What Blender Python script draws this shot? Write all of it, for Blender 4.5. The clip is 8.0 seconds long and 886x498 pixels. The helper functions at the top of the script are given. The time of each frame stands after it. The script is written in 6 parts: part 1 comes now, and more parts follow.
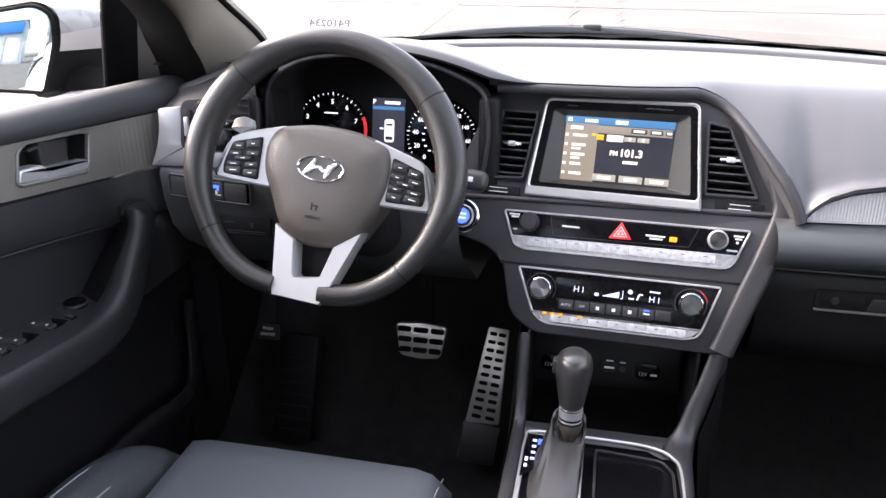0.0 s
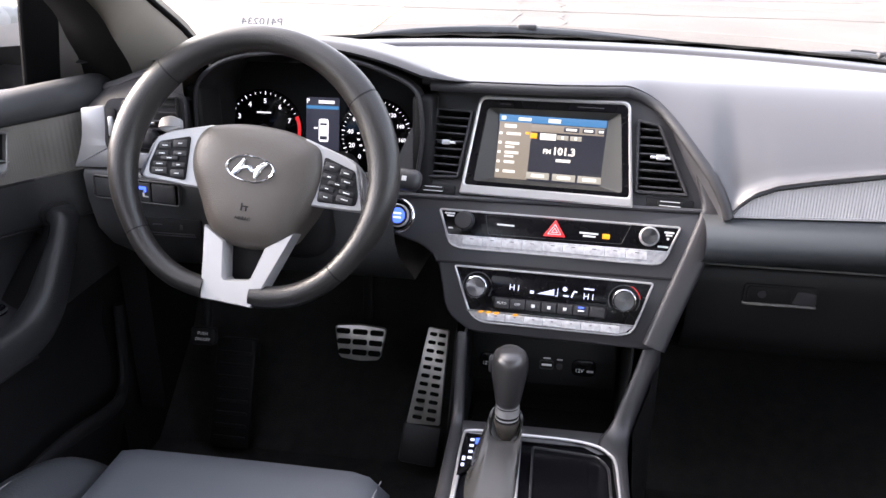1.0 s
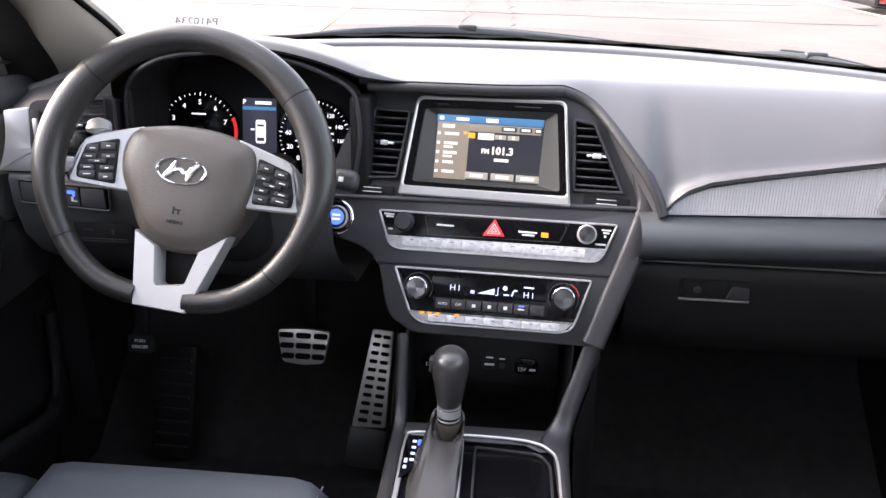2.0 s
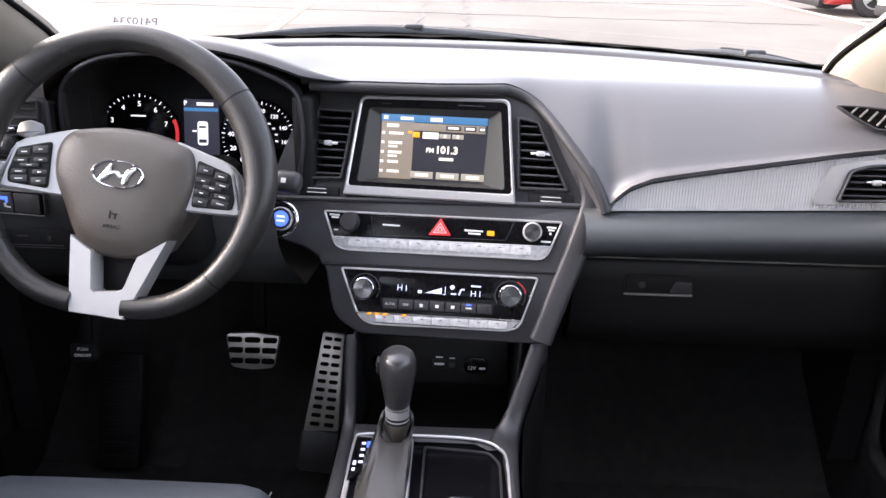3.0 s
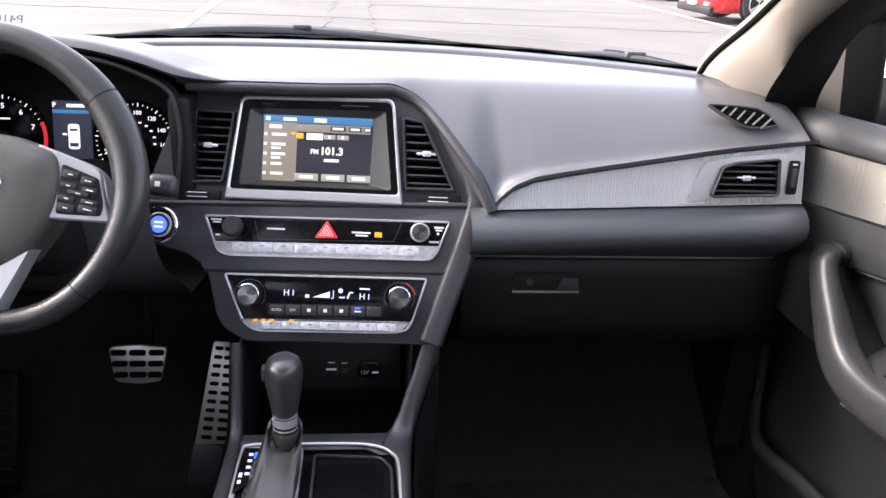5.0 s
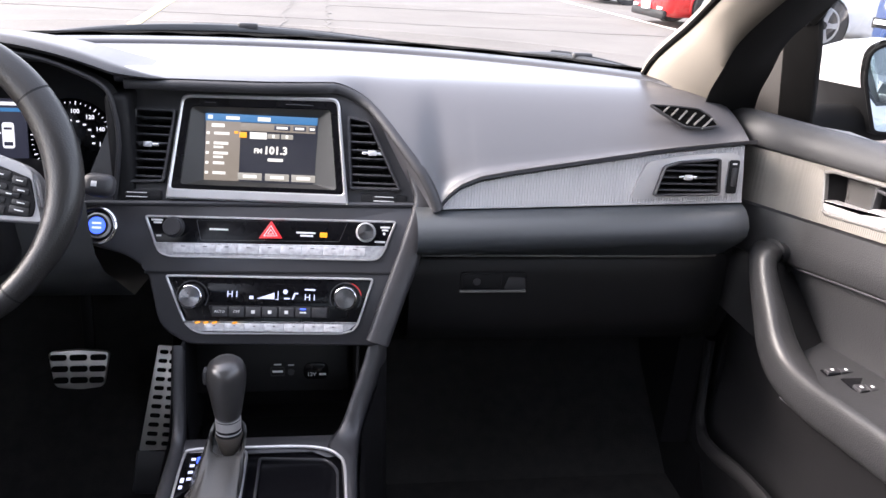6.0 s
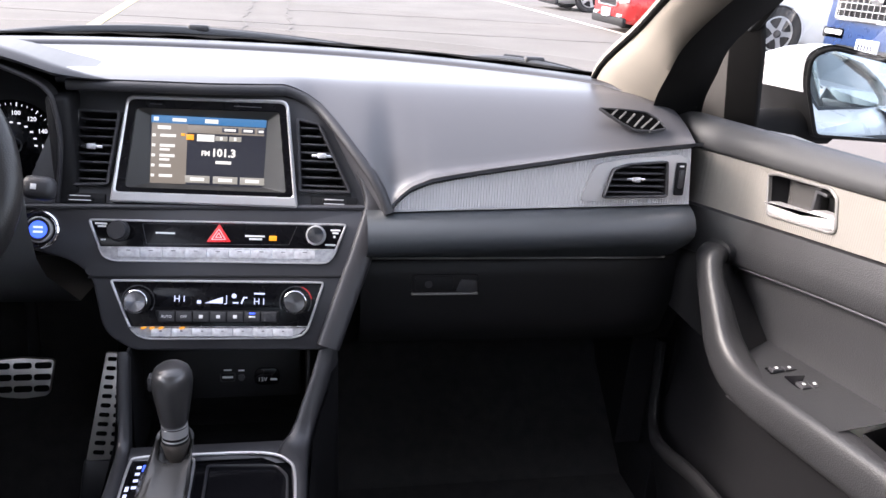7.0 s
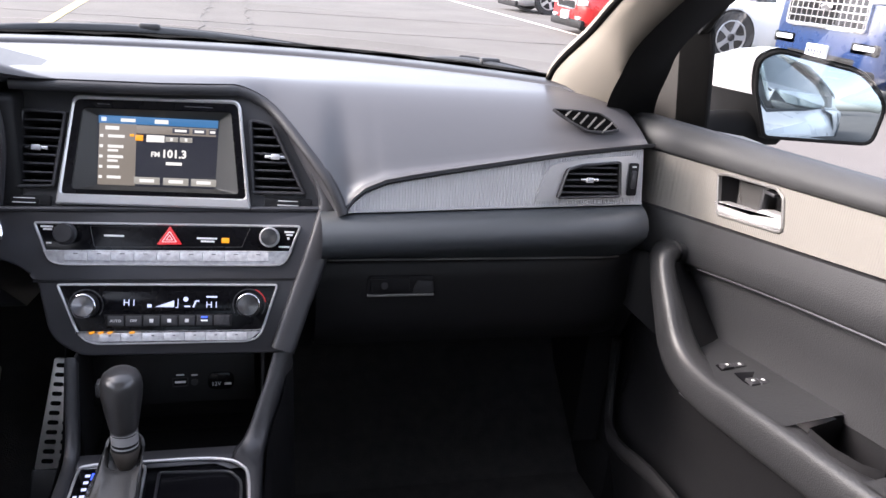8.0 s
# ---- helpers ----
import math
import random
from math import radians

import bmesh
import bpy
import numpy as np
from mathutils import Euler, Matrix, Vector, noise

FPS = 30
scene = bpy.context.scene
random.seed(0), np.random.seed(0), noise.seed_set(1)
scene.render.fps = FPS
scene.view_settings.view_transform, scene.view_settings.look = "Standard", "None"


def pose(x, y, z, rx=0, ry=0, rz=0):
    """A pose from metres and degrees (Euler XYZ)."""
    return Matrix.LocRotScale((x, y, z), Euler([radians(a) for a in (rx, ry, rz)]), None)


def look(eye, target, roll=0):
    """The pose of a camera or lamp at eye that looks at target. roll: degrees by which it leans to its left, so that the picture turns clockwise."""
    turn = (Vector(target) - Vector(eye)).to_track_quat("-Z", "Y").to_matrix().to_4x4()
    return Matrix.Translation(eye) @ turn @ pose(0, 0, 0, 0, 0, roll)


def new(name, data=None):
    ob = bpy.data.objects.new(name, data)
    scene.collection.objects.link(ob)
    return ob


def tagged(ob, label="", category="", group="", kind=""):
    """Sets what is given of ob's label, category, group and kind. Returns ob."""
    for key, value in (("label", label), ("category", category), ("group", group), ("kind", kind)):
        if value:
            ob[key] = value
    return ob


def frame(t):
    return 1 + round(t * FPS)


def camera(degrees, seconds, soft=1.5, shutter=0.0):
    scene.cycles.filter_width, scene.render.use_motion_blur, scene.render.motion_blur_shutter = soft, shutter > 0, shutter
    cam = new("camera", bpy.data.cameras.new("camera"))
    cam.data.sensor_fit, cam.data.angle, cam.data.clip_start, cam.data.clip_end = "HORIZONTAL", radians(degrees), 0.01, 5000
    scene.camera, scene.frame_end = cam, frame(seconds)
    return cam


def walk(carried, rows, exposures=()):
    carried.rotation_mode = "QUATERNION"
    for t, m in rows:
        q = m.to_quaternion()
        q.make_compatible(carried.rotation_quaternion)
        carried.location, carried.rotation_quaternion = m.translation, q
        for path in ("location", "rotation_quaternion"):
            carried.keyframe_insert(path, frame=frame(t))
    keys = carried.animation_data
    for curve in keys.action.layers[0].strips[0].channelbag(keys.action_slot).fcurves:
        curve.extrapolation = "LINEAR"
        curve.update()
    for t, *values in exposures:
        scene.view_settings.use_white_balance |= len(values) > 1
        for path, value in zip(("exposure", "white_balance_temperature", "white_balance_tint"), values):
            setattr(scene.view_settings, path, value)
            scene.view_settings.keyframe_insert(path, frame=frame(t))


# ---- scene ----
cam = camera(60.07, 8.0)
PATH = [
    (0.0, -0.0271, -0.0052, 1.1661, 67.07, -0.07, 11.98),
    (0.5, -0.0184, -0.0016, 1.1634, 67.24, -0.46, 10.09),
    (1.0, -0.0103, 0.0028, 1.1602, 67.28, -0.84, 8.17),
    (1.5, -0.0016, 0.0068, 1.1587, 67.36, -1.13, 6.34),
    (3.0, 0.0259, 0.0127, 1.1556, 67.58, -1.45, 1.51),
    (3.5, 0.0342, 0.0158, 1.1535, 67.66, -1.54, -0.01),
    (4.0, 0.0434, 0.0168, 1.1524, 67.73, -1.83, -1.57),
    (4.5, 0.0525, 0.0174, 1.1506, 67.96, -2.13, -3.22),
    (5.0, 0.0597, 0.0197, 1.1481, 68.21, -2.56, -4.97),
    (6.5, 0.0859, 0.0197, 1.1443, 68.69, -3.70, -9.21),
    (7.0, 0.0939, 0.0170, 1.1425, 69.07, -4.00, -10.51),
    (7.5, 0.0991, 0.0173, 1.1417, 69.25, -4.30, -11.83),
    (8.0, 0.1027, 0.0167, 1.1423, 69.37, -4.64, -13.29),
]
walk(cam, [(t, pose(x, y, z, rx, ry, rz)) for t, x, y, z, rx, ry, rz in PATH], [(0.0, 3.55, 6740, 18.0), (3.5, 3.36, 6700, 18.0), (4.5, 3.30, 6520, 18.0), (6.5, 3.24, 6460, 18.0), (7.5, 3.02, 6400, 18.0), (8.0, 2.96, 6380, 18.0)])

# ---- sky and sun ----
world = bpy.data.worlds.new("world")
scene.world = world
world.use_nodes = True
wn = world.node_tree
sky = wn.nodes.new("ShaderNodeTexSky")
sky.sky_type, sky.sun_disc = "NISHITA", False
sky.sun_elevation, sky.sun_rotation = radians(34), radians(-76)
sky.dust_density, sky.air_density = 4.0, 1.0
haze = wn.nodes.new("ShaderNodeHueSaturation")
haze.inputs["Saturation"].default_value = 0.45
wn.links.new(sky.outputs[0], haze.inputs["Color"])
wn.links.new(haze.outputs[0], wn.nodes["Background"].inputs[0])
wn.nodes["Background"].inputs[1].default_value = 0.143
sun = new("sun", bpy.data.lights.new("sun", "SUN"))
sun.data.energy, sun.data.angle, sun.data.color = 0.30, radians(22), (1.0, 0.84, 0.66)
sun.matrix_world = look((-8.04, 2.01, 5.59), (0, 0, 0))


# ---- materials ----
def material(name, color, rough=0.5, metal=0.0, vary=0.12, scale=30.0, bump=0.0, bump_scale=400.0, spec=0.5, coat=0.0, coat_rough=0.06, emit=None, power=0.0):
    """A surface with stains at a large scale and grain at a small one."""
    mat = bpy.data.materials.new(name)
    mat.use_nodes = True
    nt = mat.node_tree
    b = nt.nodes["Principled BSDF"]
    b.inputs["Metallic"].default_value = metal
    b.inputs["Specular IOR Level"].default_value = spec
    b.inputs["Coat Weight"].default_value = coat
    b.inputs["Coat Roughness"].default_value = coat_rough
    co = nt.nodes.new("ShaderNodeTexCoord")
    big = nt.nodes.new("ShaderNodeTexNoise")
    big.inputs["Scale"].default_value, big.inputs["Detail"].default_value = scale, 5
    nt.links.new(co.outputs["Object"], big.inputs["Vector"])
    ramp = nt.nodes.new("ShaderNodeMix")
    ramp.data_type = "RGBA"
    lo = [c * (1 - vary) for c in color]
    hi = [min(1, c * (1 + vary)) for c in color]
    ramp.inputs[6].default_value, ramp.inputs[7].default_value = (*lo, 1), (*hi, 1)
    nt.links.new(big.outputs["Fac"], ramp.inputs[0])
    nt.links.new(ramp.outputs[2], b.inputs["Base Color"])
    mr = nt.nodes.new("ShaderNodeMapRange")
    mr.inputs["To Min"].default_value, mr.inputs["To Max"].default_value = max(0.02, rough - 0.03), min(1, rough + 0.03)
    small = nt.nodes.new("ShaderNodeTexNoise")
    small.inputs["Scale"].default_value, small.inputs["Detail"].default_value = scale * 4, 4
    nt.links.new(co.outputs["Object"], small.inputs["Vector"])
    nt.links.new(small.outputs["Fac"], mr.inputs["Value"])
    nt.links.new(mr.outputs[0], b.inputs["Roughness"])
    if bump:
        grain = nt.nodes.new("ShaderNodeTexVoronoi")
        grain.inputs["Scale"].default_value = bump_scale
        nt.links.new(co.outputs["Object"], grain.inputs["Vector"])
        bp = nt.nodes.new("ShaderNodeBump")
        bp.inputs["Strength"].default_value, bp.inputs["Distance"].default_value = bump, 0.0006
        nt.links.new(grain.outputs["Distance"], bp.inputs["Height"])
        nt.links.new(bp.outputs[0], b.inputs["Normal"])
    if emit:
        b.inputs["Emission Color"].default_value = (*emit, 1)
        b.inputs["Emission Strength"].default_value = power
    return mat


def ribbed(name, color, axis, period, rough, metal, depth=0.5):
    """A pressed trim sheet with fine parallel ribs across one axis."""
    mat = material(name, color, rough, metal, 0.06, 20)
    nt = mat.node_tree
    wave = nt.nodes.new("ShaderNodeTexWave")
    wave.wave_type, wave.bands_direction = "BANDS", axis
    wave.inputs["Scale"].default_value = 0.314 / period
    wave.inputs["Distortion"].default_value = 0.15
    co = nt.nodes.new("ShaderNodeTexCoord")
    nt.links.new(co.outputs["Object"], wave.inputs["Vector"])
    bp = nt.nodes.new("ShaderNodeBump")
    bp.inputs["Strength"].default_value, bp.inputs["Distance"].default_value = depth, 0.0012
    nt.links.new(wave.outputs["Fac"], bp.inputs["Height"])
    nt.links.new(bp.outputs[0], nt.nodes["Principled BSDF"].inputs["Normal"])
    return mat


def glow(name, color, power):
    return material(name, [c * 0.1 for c in color], 0.4, emit=color, power=power * 0.135)


def see_through(name, tint, rough=0.02, gloss=0.03, power=5.0):
    """Thin clear glass: light passes straight, with a faint reflection that grows at a grazing angle."""
    mat = bpy.data.materials.new(name)
    mat.use_nodes = True
    nt = mat.node_tree
    nt.nodes.remove(nt.nodes["Principled BSDF"])
    out = nt.nodes["Material Output"]
    clear, shine, mix = nt.nodes.new("ShaderNodeBsdfTransparent"), nt.nodes.new("ShaderNodeBsdfGlossy"), nt.nodes.new("ShaderNodeMixShader")
    clear.inputs[0].default_value = (*tint, 1)
    shine.inputs["Roughness"].default_value = rough
    lw, pw, ad = nt.nodes.new("ShaderNodeLayerWeight"), nt.nodes.new("ShaderNodeMath"), nt.nodes.new("ShaderNodeMath")
    lw.inputs[0].default_value = 0.5
    pw.operation, pw.inputs[1].default_value = "POWER", power
    ad.operation, ad.inputs[1].default_value, ad.inputs[2].default_value = "MULTIPLY_ADD", 0.8, gloss
    nt.links.new(lw.outputs["Facing"], pw.inputs[0])
    nt.links.new(pw.outputs[0], ad.inputs[0])
    nt.links.new(ad.outputs[0], mix.inputs[0])
    nt.links.new(clear.outputs[0], mix.inputs[1])
    nt.links.new(shine.outputs[0], mix.inputs[2])
    nt.links.new(mix.outputs[0], out.inputs[0])
    return mat


PAD = material("dash_pad_vinyl", (0.062, 0.062, 0.068), 0.33, bump=0.12, bump_scale=900, vary=0.04, scale=5, spec=0.85)
HOODSKIN = material("instrument_hood_vinyl", (0.050, 0.050, 0.054), 0.46, bump=0.15, bump_scale=900, vary=0.05, scale=6, spec=0.45)
KNEE = material("knee_band_vinyl", (0.041, 0.046, 0.051), 0.42, bump=0.15, bump_scale=900, vary=0.05, scale=6)
LOWER = material("lower_dash_plastic", (0.060, 0.061, 0.063), 0.42, bump=0.2, bump_scale=900, vary=0.06, scale=10)
HARD = material("charcoal_plastic", (0.025, 0.025, 0.028), 0.48, bump=0.2, bump_scale=900, vary=0.1, scale=12)
DARK = material("black_plastic", (0.0095, 0.0095, 0.0105), 0.55, bump=0.2, bump_scale=800, vary=0.15, scale=12, spec=0.2)
SATIN = material("satin_grey_plastic", (0.040, 0.040, 0.044), 0.36, metal=0.25, vary=0.06, scale=14)
PIANO = material("gloss_black_plastic", (0.004, 0.004, 0.005), 0.16, vary=0.2, scale=40, spec=0.16)
SILVER = material("silver_trim", (0.55, 0.55, 0.56), 0.33, metal=0.6, vary=0.05, scale=25)
CHROME = material("chrome", (0.8, 0.8, 0.82), 0.12, metal=1.0, vary=0.04, scale=30)
BRIGHT = material("bright_satin_metal", (0.52, 0.52, 0.53), 0.30, metal=0.55, vary=0.04, scale=30)
FROST = material("frosted_silver_keys", (0.52, 0.52, 0.54), 0.24, metal=0.25, vary=0.55, scale=170)
HANDLE = material("satin_door_pull", (0.20, 0.195, 0.19), 0.34, metal=0.45, vary=0.05, scale=25)
KNOB = material("grey_knob_skin", (0.046, 0.045, 0.046), 0.30, metal=0.25, coat=0.5, coat_rough=0.20, bump=0.0, bump_scale=900, vary=0.08, scale=14)
BOOT = material("grey_boot_leather", (0.050, 0.049, 0.048), 0.25, metal=0.2, bump=0.10, bump_scale=600, vary=0.05, scale=20)
LEATHER = material("black_leather", (0.0160, 0.0153, 0.0150), 0.36, bump=0.3, bump_scale=520, vary=0.2, scale=16)
HUBSKIN = material("grey_brown_vinyl", (0.072, 0.063, 0.055), 0.42, bump=0.35, bump_scale=650, vary=0.1, scale=14)
SEATSKIN = material("seat_leather", (0.115, 0.125, 0.142), 0.30, bump=0.12, bump_scale=330, vary=0.06, scale=9)
SEATSIDE = material("seat_bolster_leather", (0.058, 0.062, 0.068), 0.30, bump=0.3, bump_scale=330, vary=0.2, scale=9)
STITCH = material("seam_thread", (0.30, 0.30, 0.31), 0.8)
CARPET = material("carpet_pile", (0.036, 0.035, 0.035), 0.95, bump=1.0, bump_scale=500, vary=0.4, scale=40, spec=0.1)
LID = material("glove_lid_plastic", (0.0065, 0.0065, 0.0072), 0.5, bump=0.2, bump_scale=800, vary=0.15, scale=12, spec=0.3)
RUBBER = material("black_rubber", (0.005, 0.005, 0.005), 0.75, vary=0.2, spec=0.08)
STEEL = material("brushed_pedal_steel", (0.66, 0.64, 0.61), 0.34, metal=0.7, vary=0.1, scale=60)
PILLAR = material("beige_pillar_cloth", (0.23, 0.207, 0.175), 0.8, bump=0.3, bump_scale=900, vary=0.06, scale=18)
LINER = material("headliner_cloth", (0.58, 0.56, 0.53), 0.9, bump=0.3, bump_scale=900, vary=0.06, scale=8)
SILL = material("door_sill_skin", (0.038, 0.039, 0.041), 0.58, bump=0.2, bump_scale=700, vary=0.06, scale=8, spec=0.3)
DOORSOFT = material("door_soft_panel", (0.020, 0.0205, 0.022), 0.42, bump=0.35, bump_scale=600, vary=0.12, scale=10)
RIBX = ribbed("ribbed_silver_trim", (0.52, 0.52, 0.54), "X", 0.0036, 0.36, 0.25, 0.60)
RIBY = ribbed("ribbed_door_trim", (0.185, 0.175, 0.160), "Y", 0.0036, 0.40, 0.2, 0.20)
LENS = material("clear_key_print", (0.75, 0.75, 0.75), 0.4)
WHITEINK = glow("white_backlight", (0.9, 0.93, 1.0), 1.0)
BLUEINK = glow("pale_blue_segments", (0.62, 0.70, 1.0), 1.25)
AMBER = glow("amber_indicator", (1.0, 0.40, 0.01), 1.15)
REDGLOW = glow("red_lamp", (0.9, 0.03, 0.04), 0.8)
BLUEGLOW = glow("blue_backlight", (0.05, 0.12, 1.0), 2.2)
REDINK = glow("red_zone_print", (0.70, 0.03, 0.035), 0.75)
SCRBLUE = glow("screen_blue_bar", (0.05, 0.20, 0.42), 0.9)
SCRDARK = glow("screen_dark_field", (0.035, 0.038, 0.060), 0.8)
SCRTAN = glow("screen_list_field", (0.30, 0.26, 0.21), 0.8)
SCRKEY = glow("screen_key", (0.42, 0.40, 0.34), 0.8)
SCRTEXT = glow("screen_text", (0.92, 0.90, 0.82), 1.0)
SCREDGE = material("screen_surround", (0.030, 0.029, 0.027), 0.40, vary=0.06, spec=0.35)
WIPER = material("grey_wiper_plastic", (0.030, 0.033, 0.038), 0.5, vary=0.1, scale=30)
KEYPAD = material("soft_black_keys", (0.011, 0.011, 0.012), 0.45, vary=0.1, scale=30)
SPOKE = material("matt_silver_spoke", (0.36, 0.36, 0.365), 0.40, metal=0.4, vary=0.05, scale=25)
# pillar-like beige, darkened so the colour holds the window corner's shade
SHADED_CORNER = material("shaded_corner_plastic", (0.017, 0.0152, 0.013), 0.7, bump=0.2, bump_scale=900, vary=0.08, scale=14)
FRIT = material("black_glass_frit", (0.004, 0.004, 0.004), 0.9, vary=0.2, spec=0.0)
GLASS = see_through("window_glass", (0.93, 0.95, 0.94))
SIDEGLASS = see_through("side_window_glass", (0.90, 0.94, 0.94), 0.01, 0.04, 1.7)
REARGLASS = see_through("tinted_rear_glass", (0.60, 0.68, 0.69), 0.02, 0.14, 2.0)
# tint puts the dim teal of the reflected windows into the silvering's colour
MIRROR = material("teal_tinted_silvering", (0.40, 0.47, 0.50), 0.015, metal=1.0, vary=0.01)
WHITEPAINT = material("white_car_paint", (0.78, 0.78, 0.79), 0.28, vary=0.03, scale=3, coat=0.6)
# the car's white darkened; the mirror caps' grey shading is in the colour
DIMMED_WHITE = material("dimmed_white_paint", (0.31, 0.305, 0.30), 0.30, vary=0.03, scale=3, coat=0.5)
REDPAINT = material("red_car_paint", (0.40, 0.012, 0.012), 0.28, vary=0.05, scale=3, coat=0.3)
BLUEPAINT = material("blue_car_paint", (0.005, 0.025, 0.095), 0.28, vary=0.05, scale=3, coat=0.25)
GREYPAINT = material("grey_car_paint", (0.30, 0.30, 0.31), 0.28, vary=0.05, scale=3, coat=0.6)
TYRE = material("tyre_rubber", (0.018, 0.018, 0.019), 0.8, vary=0.3, scale=15)
TINT = material("dark_car_glass", (0.012, 0.015, 0.018), 0.05, vary=0.1, scale=2, coat=0.5)
LAMPGLASS = material("lamp_glass", (0.62, 0.64, 0.66), 0.1, vary=0.2, scale=20, coat=0.6)
PLATE = material("plate_face", (0.70, 0.76, 0.80), 0.45, vary=0.06, scale=12)
INK = material("plain_dark_print", (0.02, 0.025, 0.05), 0.6)
LINE = material("worn_road_paint", (0.55, 0.53, 0.49), 0.8, vary=0.2, scale=6)
YELLOW = material("worn_yellow_paint", (0.46, 0.38, 0.17), 0.8, vary=0.2, scale=6)
TAR = material("tar_crack_fill", (0.088, 0.080, 0.074), 0.8, vary=0.2, scale=6)
KERB = material("concrete", (0.42, 0.41, 0.39), 0.85, vary=0.12, scale=3)
CLAD = material("white_cladding", (0.50, 0.51, 0.52), 0.5, vary=0.05, scale=1)
BLUESIGN = material("blue_fascia", (0.03, 0.22, 0.62), 0.4, vary=0.06, scale=1)

ASPHALT = material("asphalt", (0.112, 0.104, 0.098), 0.88, vary=0.30, scale=0.7, spec=0.3)
nt = ASPHALT.node_tree
speck = nt.nodes.new("ShaderNodeTexNoise")
speck.inputs["Scale"].default_value, speck.inputs["Detail"].default_value = 70, 8
co = nt.nodes.new("ShaderNodeTexCoord")
nt.links.new(co.outputs["Object"], speck.inputs["Vector"])
bp = nt.nodes.new("ShaderNodeBump")
bp.inputs["Strength"].default_value, bp.inputs["Distance"].default_value = 0.6, 0.01
nt.links.new(speck.outputs["Fac"], bp.inputs["Height"])
nt.links.new(bp.outputs[0], nt.nodes["Principled BSDF"].inputs["Normal"])

# ---- mesh helpers ----
WM = {}


def thing(name, m, label, category, group="", kind=""):
    """An Empty at the thing's place, which parents its parts."""
    ob = new(name)
    ob.empty_display_size = 0.02
    m = m if isinstance(m, Matrix) else Matrix.Translation(m)
    ob.matrix_basis = m
    WM[ob] = m
    return tagged(ob, label, category, group, kind)


def put_mesh(name, bm, mat, smooth=35):
    me = bpy.data.meshes.new(name)
    bmesh.ops.recalc_face_normals(bm, faces=bm.faces)
    bm.to_mesh(me)
    bm.free()
    me.materials.append(mat)
    if smooth:
        me.shade_smooth()
        me.set_sharp_from_angle(angle=radians(smooth))
    return me


def part(name, bm, mat, parent, label="", at=None, world=False, smooth=35):
    """Links a bmesh as one mesh under a thing or a part. world: its places are the world's."""
    m = at or Matrix()
    if world:
        m = WM[parent].inverted() @ m
    bm.transform(m)
    ob = new(name, put_mesh(name, bm, mat, smooth))
    ob.parent = parent
    WM[ob] = WM[parent]
    return tagged(ob, label)


def solo(name, bm, mat, label, category, kind="", smooth=35, group=""):
    """A thing or a piece of the setting that is one mesh, with its origin at its middle."""
    mid = sum((v.co for v in bm.verts), Vector()) / len(bm.verts)
    bm.transform(Matrix.Translation(-mid))
    ob = new(name, put_mesh(name, bm, mat, smooth))
    ob.location = mid
    WM[ob] = Matrix.Translation(mid)
    return tagged(ob, label, category, group, kind)


def join(*bms):
    out = bmesh.new()
    for b in bms:
        me = bpy.data.meshes.new("tmp")
        b.to_mesh(me)
        out.from_mesh(me)
        bpy.data.meshes.remove(me)
        b.free()
    return out


def moved(bm, m):
    bm.transform(m)
    return bm


def shift(x, y, z):
    return Matrix.Translation((x, y, z))


def grid(rows, wrap=False, cap=False):
    """A sheet through rows of points; wrap closes each row into a ring, cap closes the first and last ring."""
    bm = bmesh.new()
    vs = [[bm.verts.new(p) for p in row] for row in rows]
    n = len(rows[0])
    for a, b in zip(vs, vs[1:]):
        for i in range(n if wrap else n - 1):
            j = (i + 1) % n
            bm.faces.new((a[i], a[j], b[j], b[i]))
    if cap:
        bm.faces.new(vs[0])
        bm.faces.new(list(reversed(vs[-1])))
    return bm


def rounded(pts, r, n=4):
    """A polygon with its corners rounded by r (one number, or one for each corner)."""
    out = []
    k = len(pts)
    for i in range(k):
        p, a, b = Vector(pts[i]), Vector(pts[i - 1]), Vector(pts[(i + 1) % k])
        ri = r[i] if isinstance(r, (list, tuple)) else r
        u, w = (a - p).normalized(), (b - p).normalized()
        s, e = p + u * ri, p + w * ri
        for j in range(n + 1):
            t = j / n
            out.append(tuple((1 - t) ** 2 * s + 2 * t * (1 - t) * p + t * t * e))
    return out


def inset(pts, d):
    """A closed outline moved inwards by d."""
    k = len(pts)
    area = sum(pts[i][0] * pts[(i + 1) % k][1] - pts[(i + 1) % k][0] * pts[i][1] for i in range(k))
    s = 1 if area > 0 else -1
    out = []
    for i in range(k):
        a, p, b = Vector(pts[i - 1]), Vector(pts[i]), Vector(pts[(i + 1) % k])
        e1, e2 = (p - a), (b - p)
        n1, n2 = Vector((-e1.y, e1.x)) * s, Vector((-e2.y, e2.x)) * s
        nn = (n1.normalized() if n1.length > 1e-9 else Vector((0, 0))) + (n2.normalized() if n2.length > 1e-9 else Vector((0, 0)))
        nn = nn.normalized() if nn.length > 1e-9 else nn
        out.append((p.x + nn.x * d, p.y + nn.y * d))
    return out


def prism(pts, z0, z1, b=0.001):
    """An outline raised from z0 to z1 with a chamfered rim."""
    rings = [[(x, y, z0) for x, y in pts], [(x, y, z1 - b) for x, y in pts], [(x, y, z1 - b * 0.3) for x, y in inset(pts, b * 0.35)], [(x, y, z1) for x, y in inset(pts, b)]]
    return grid(rings, True, True)


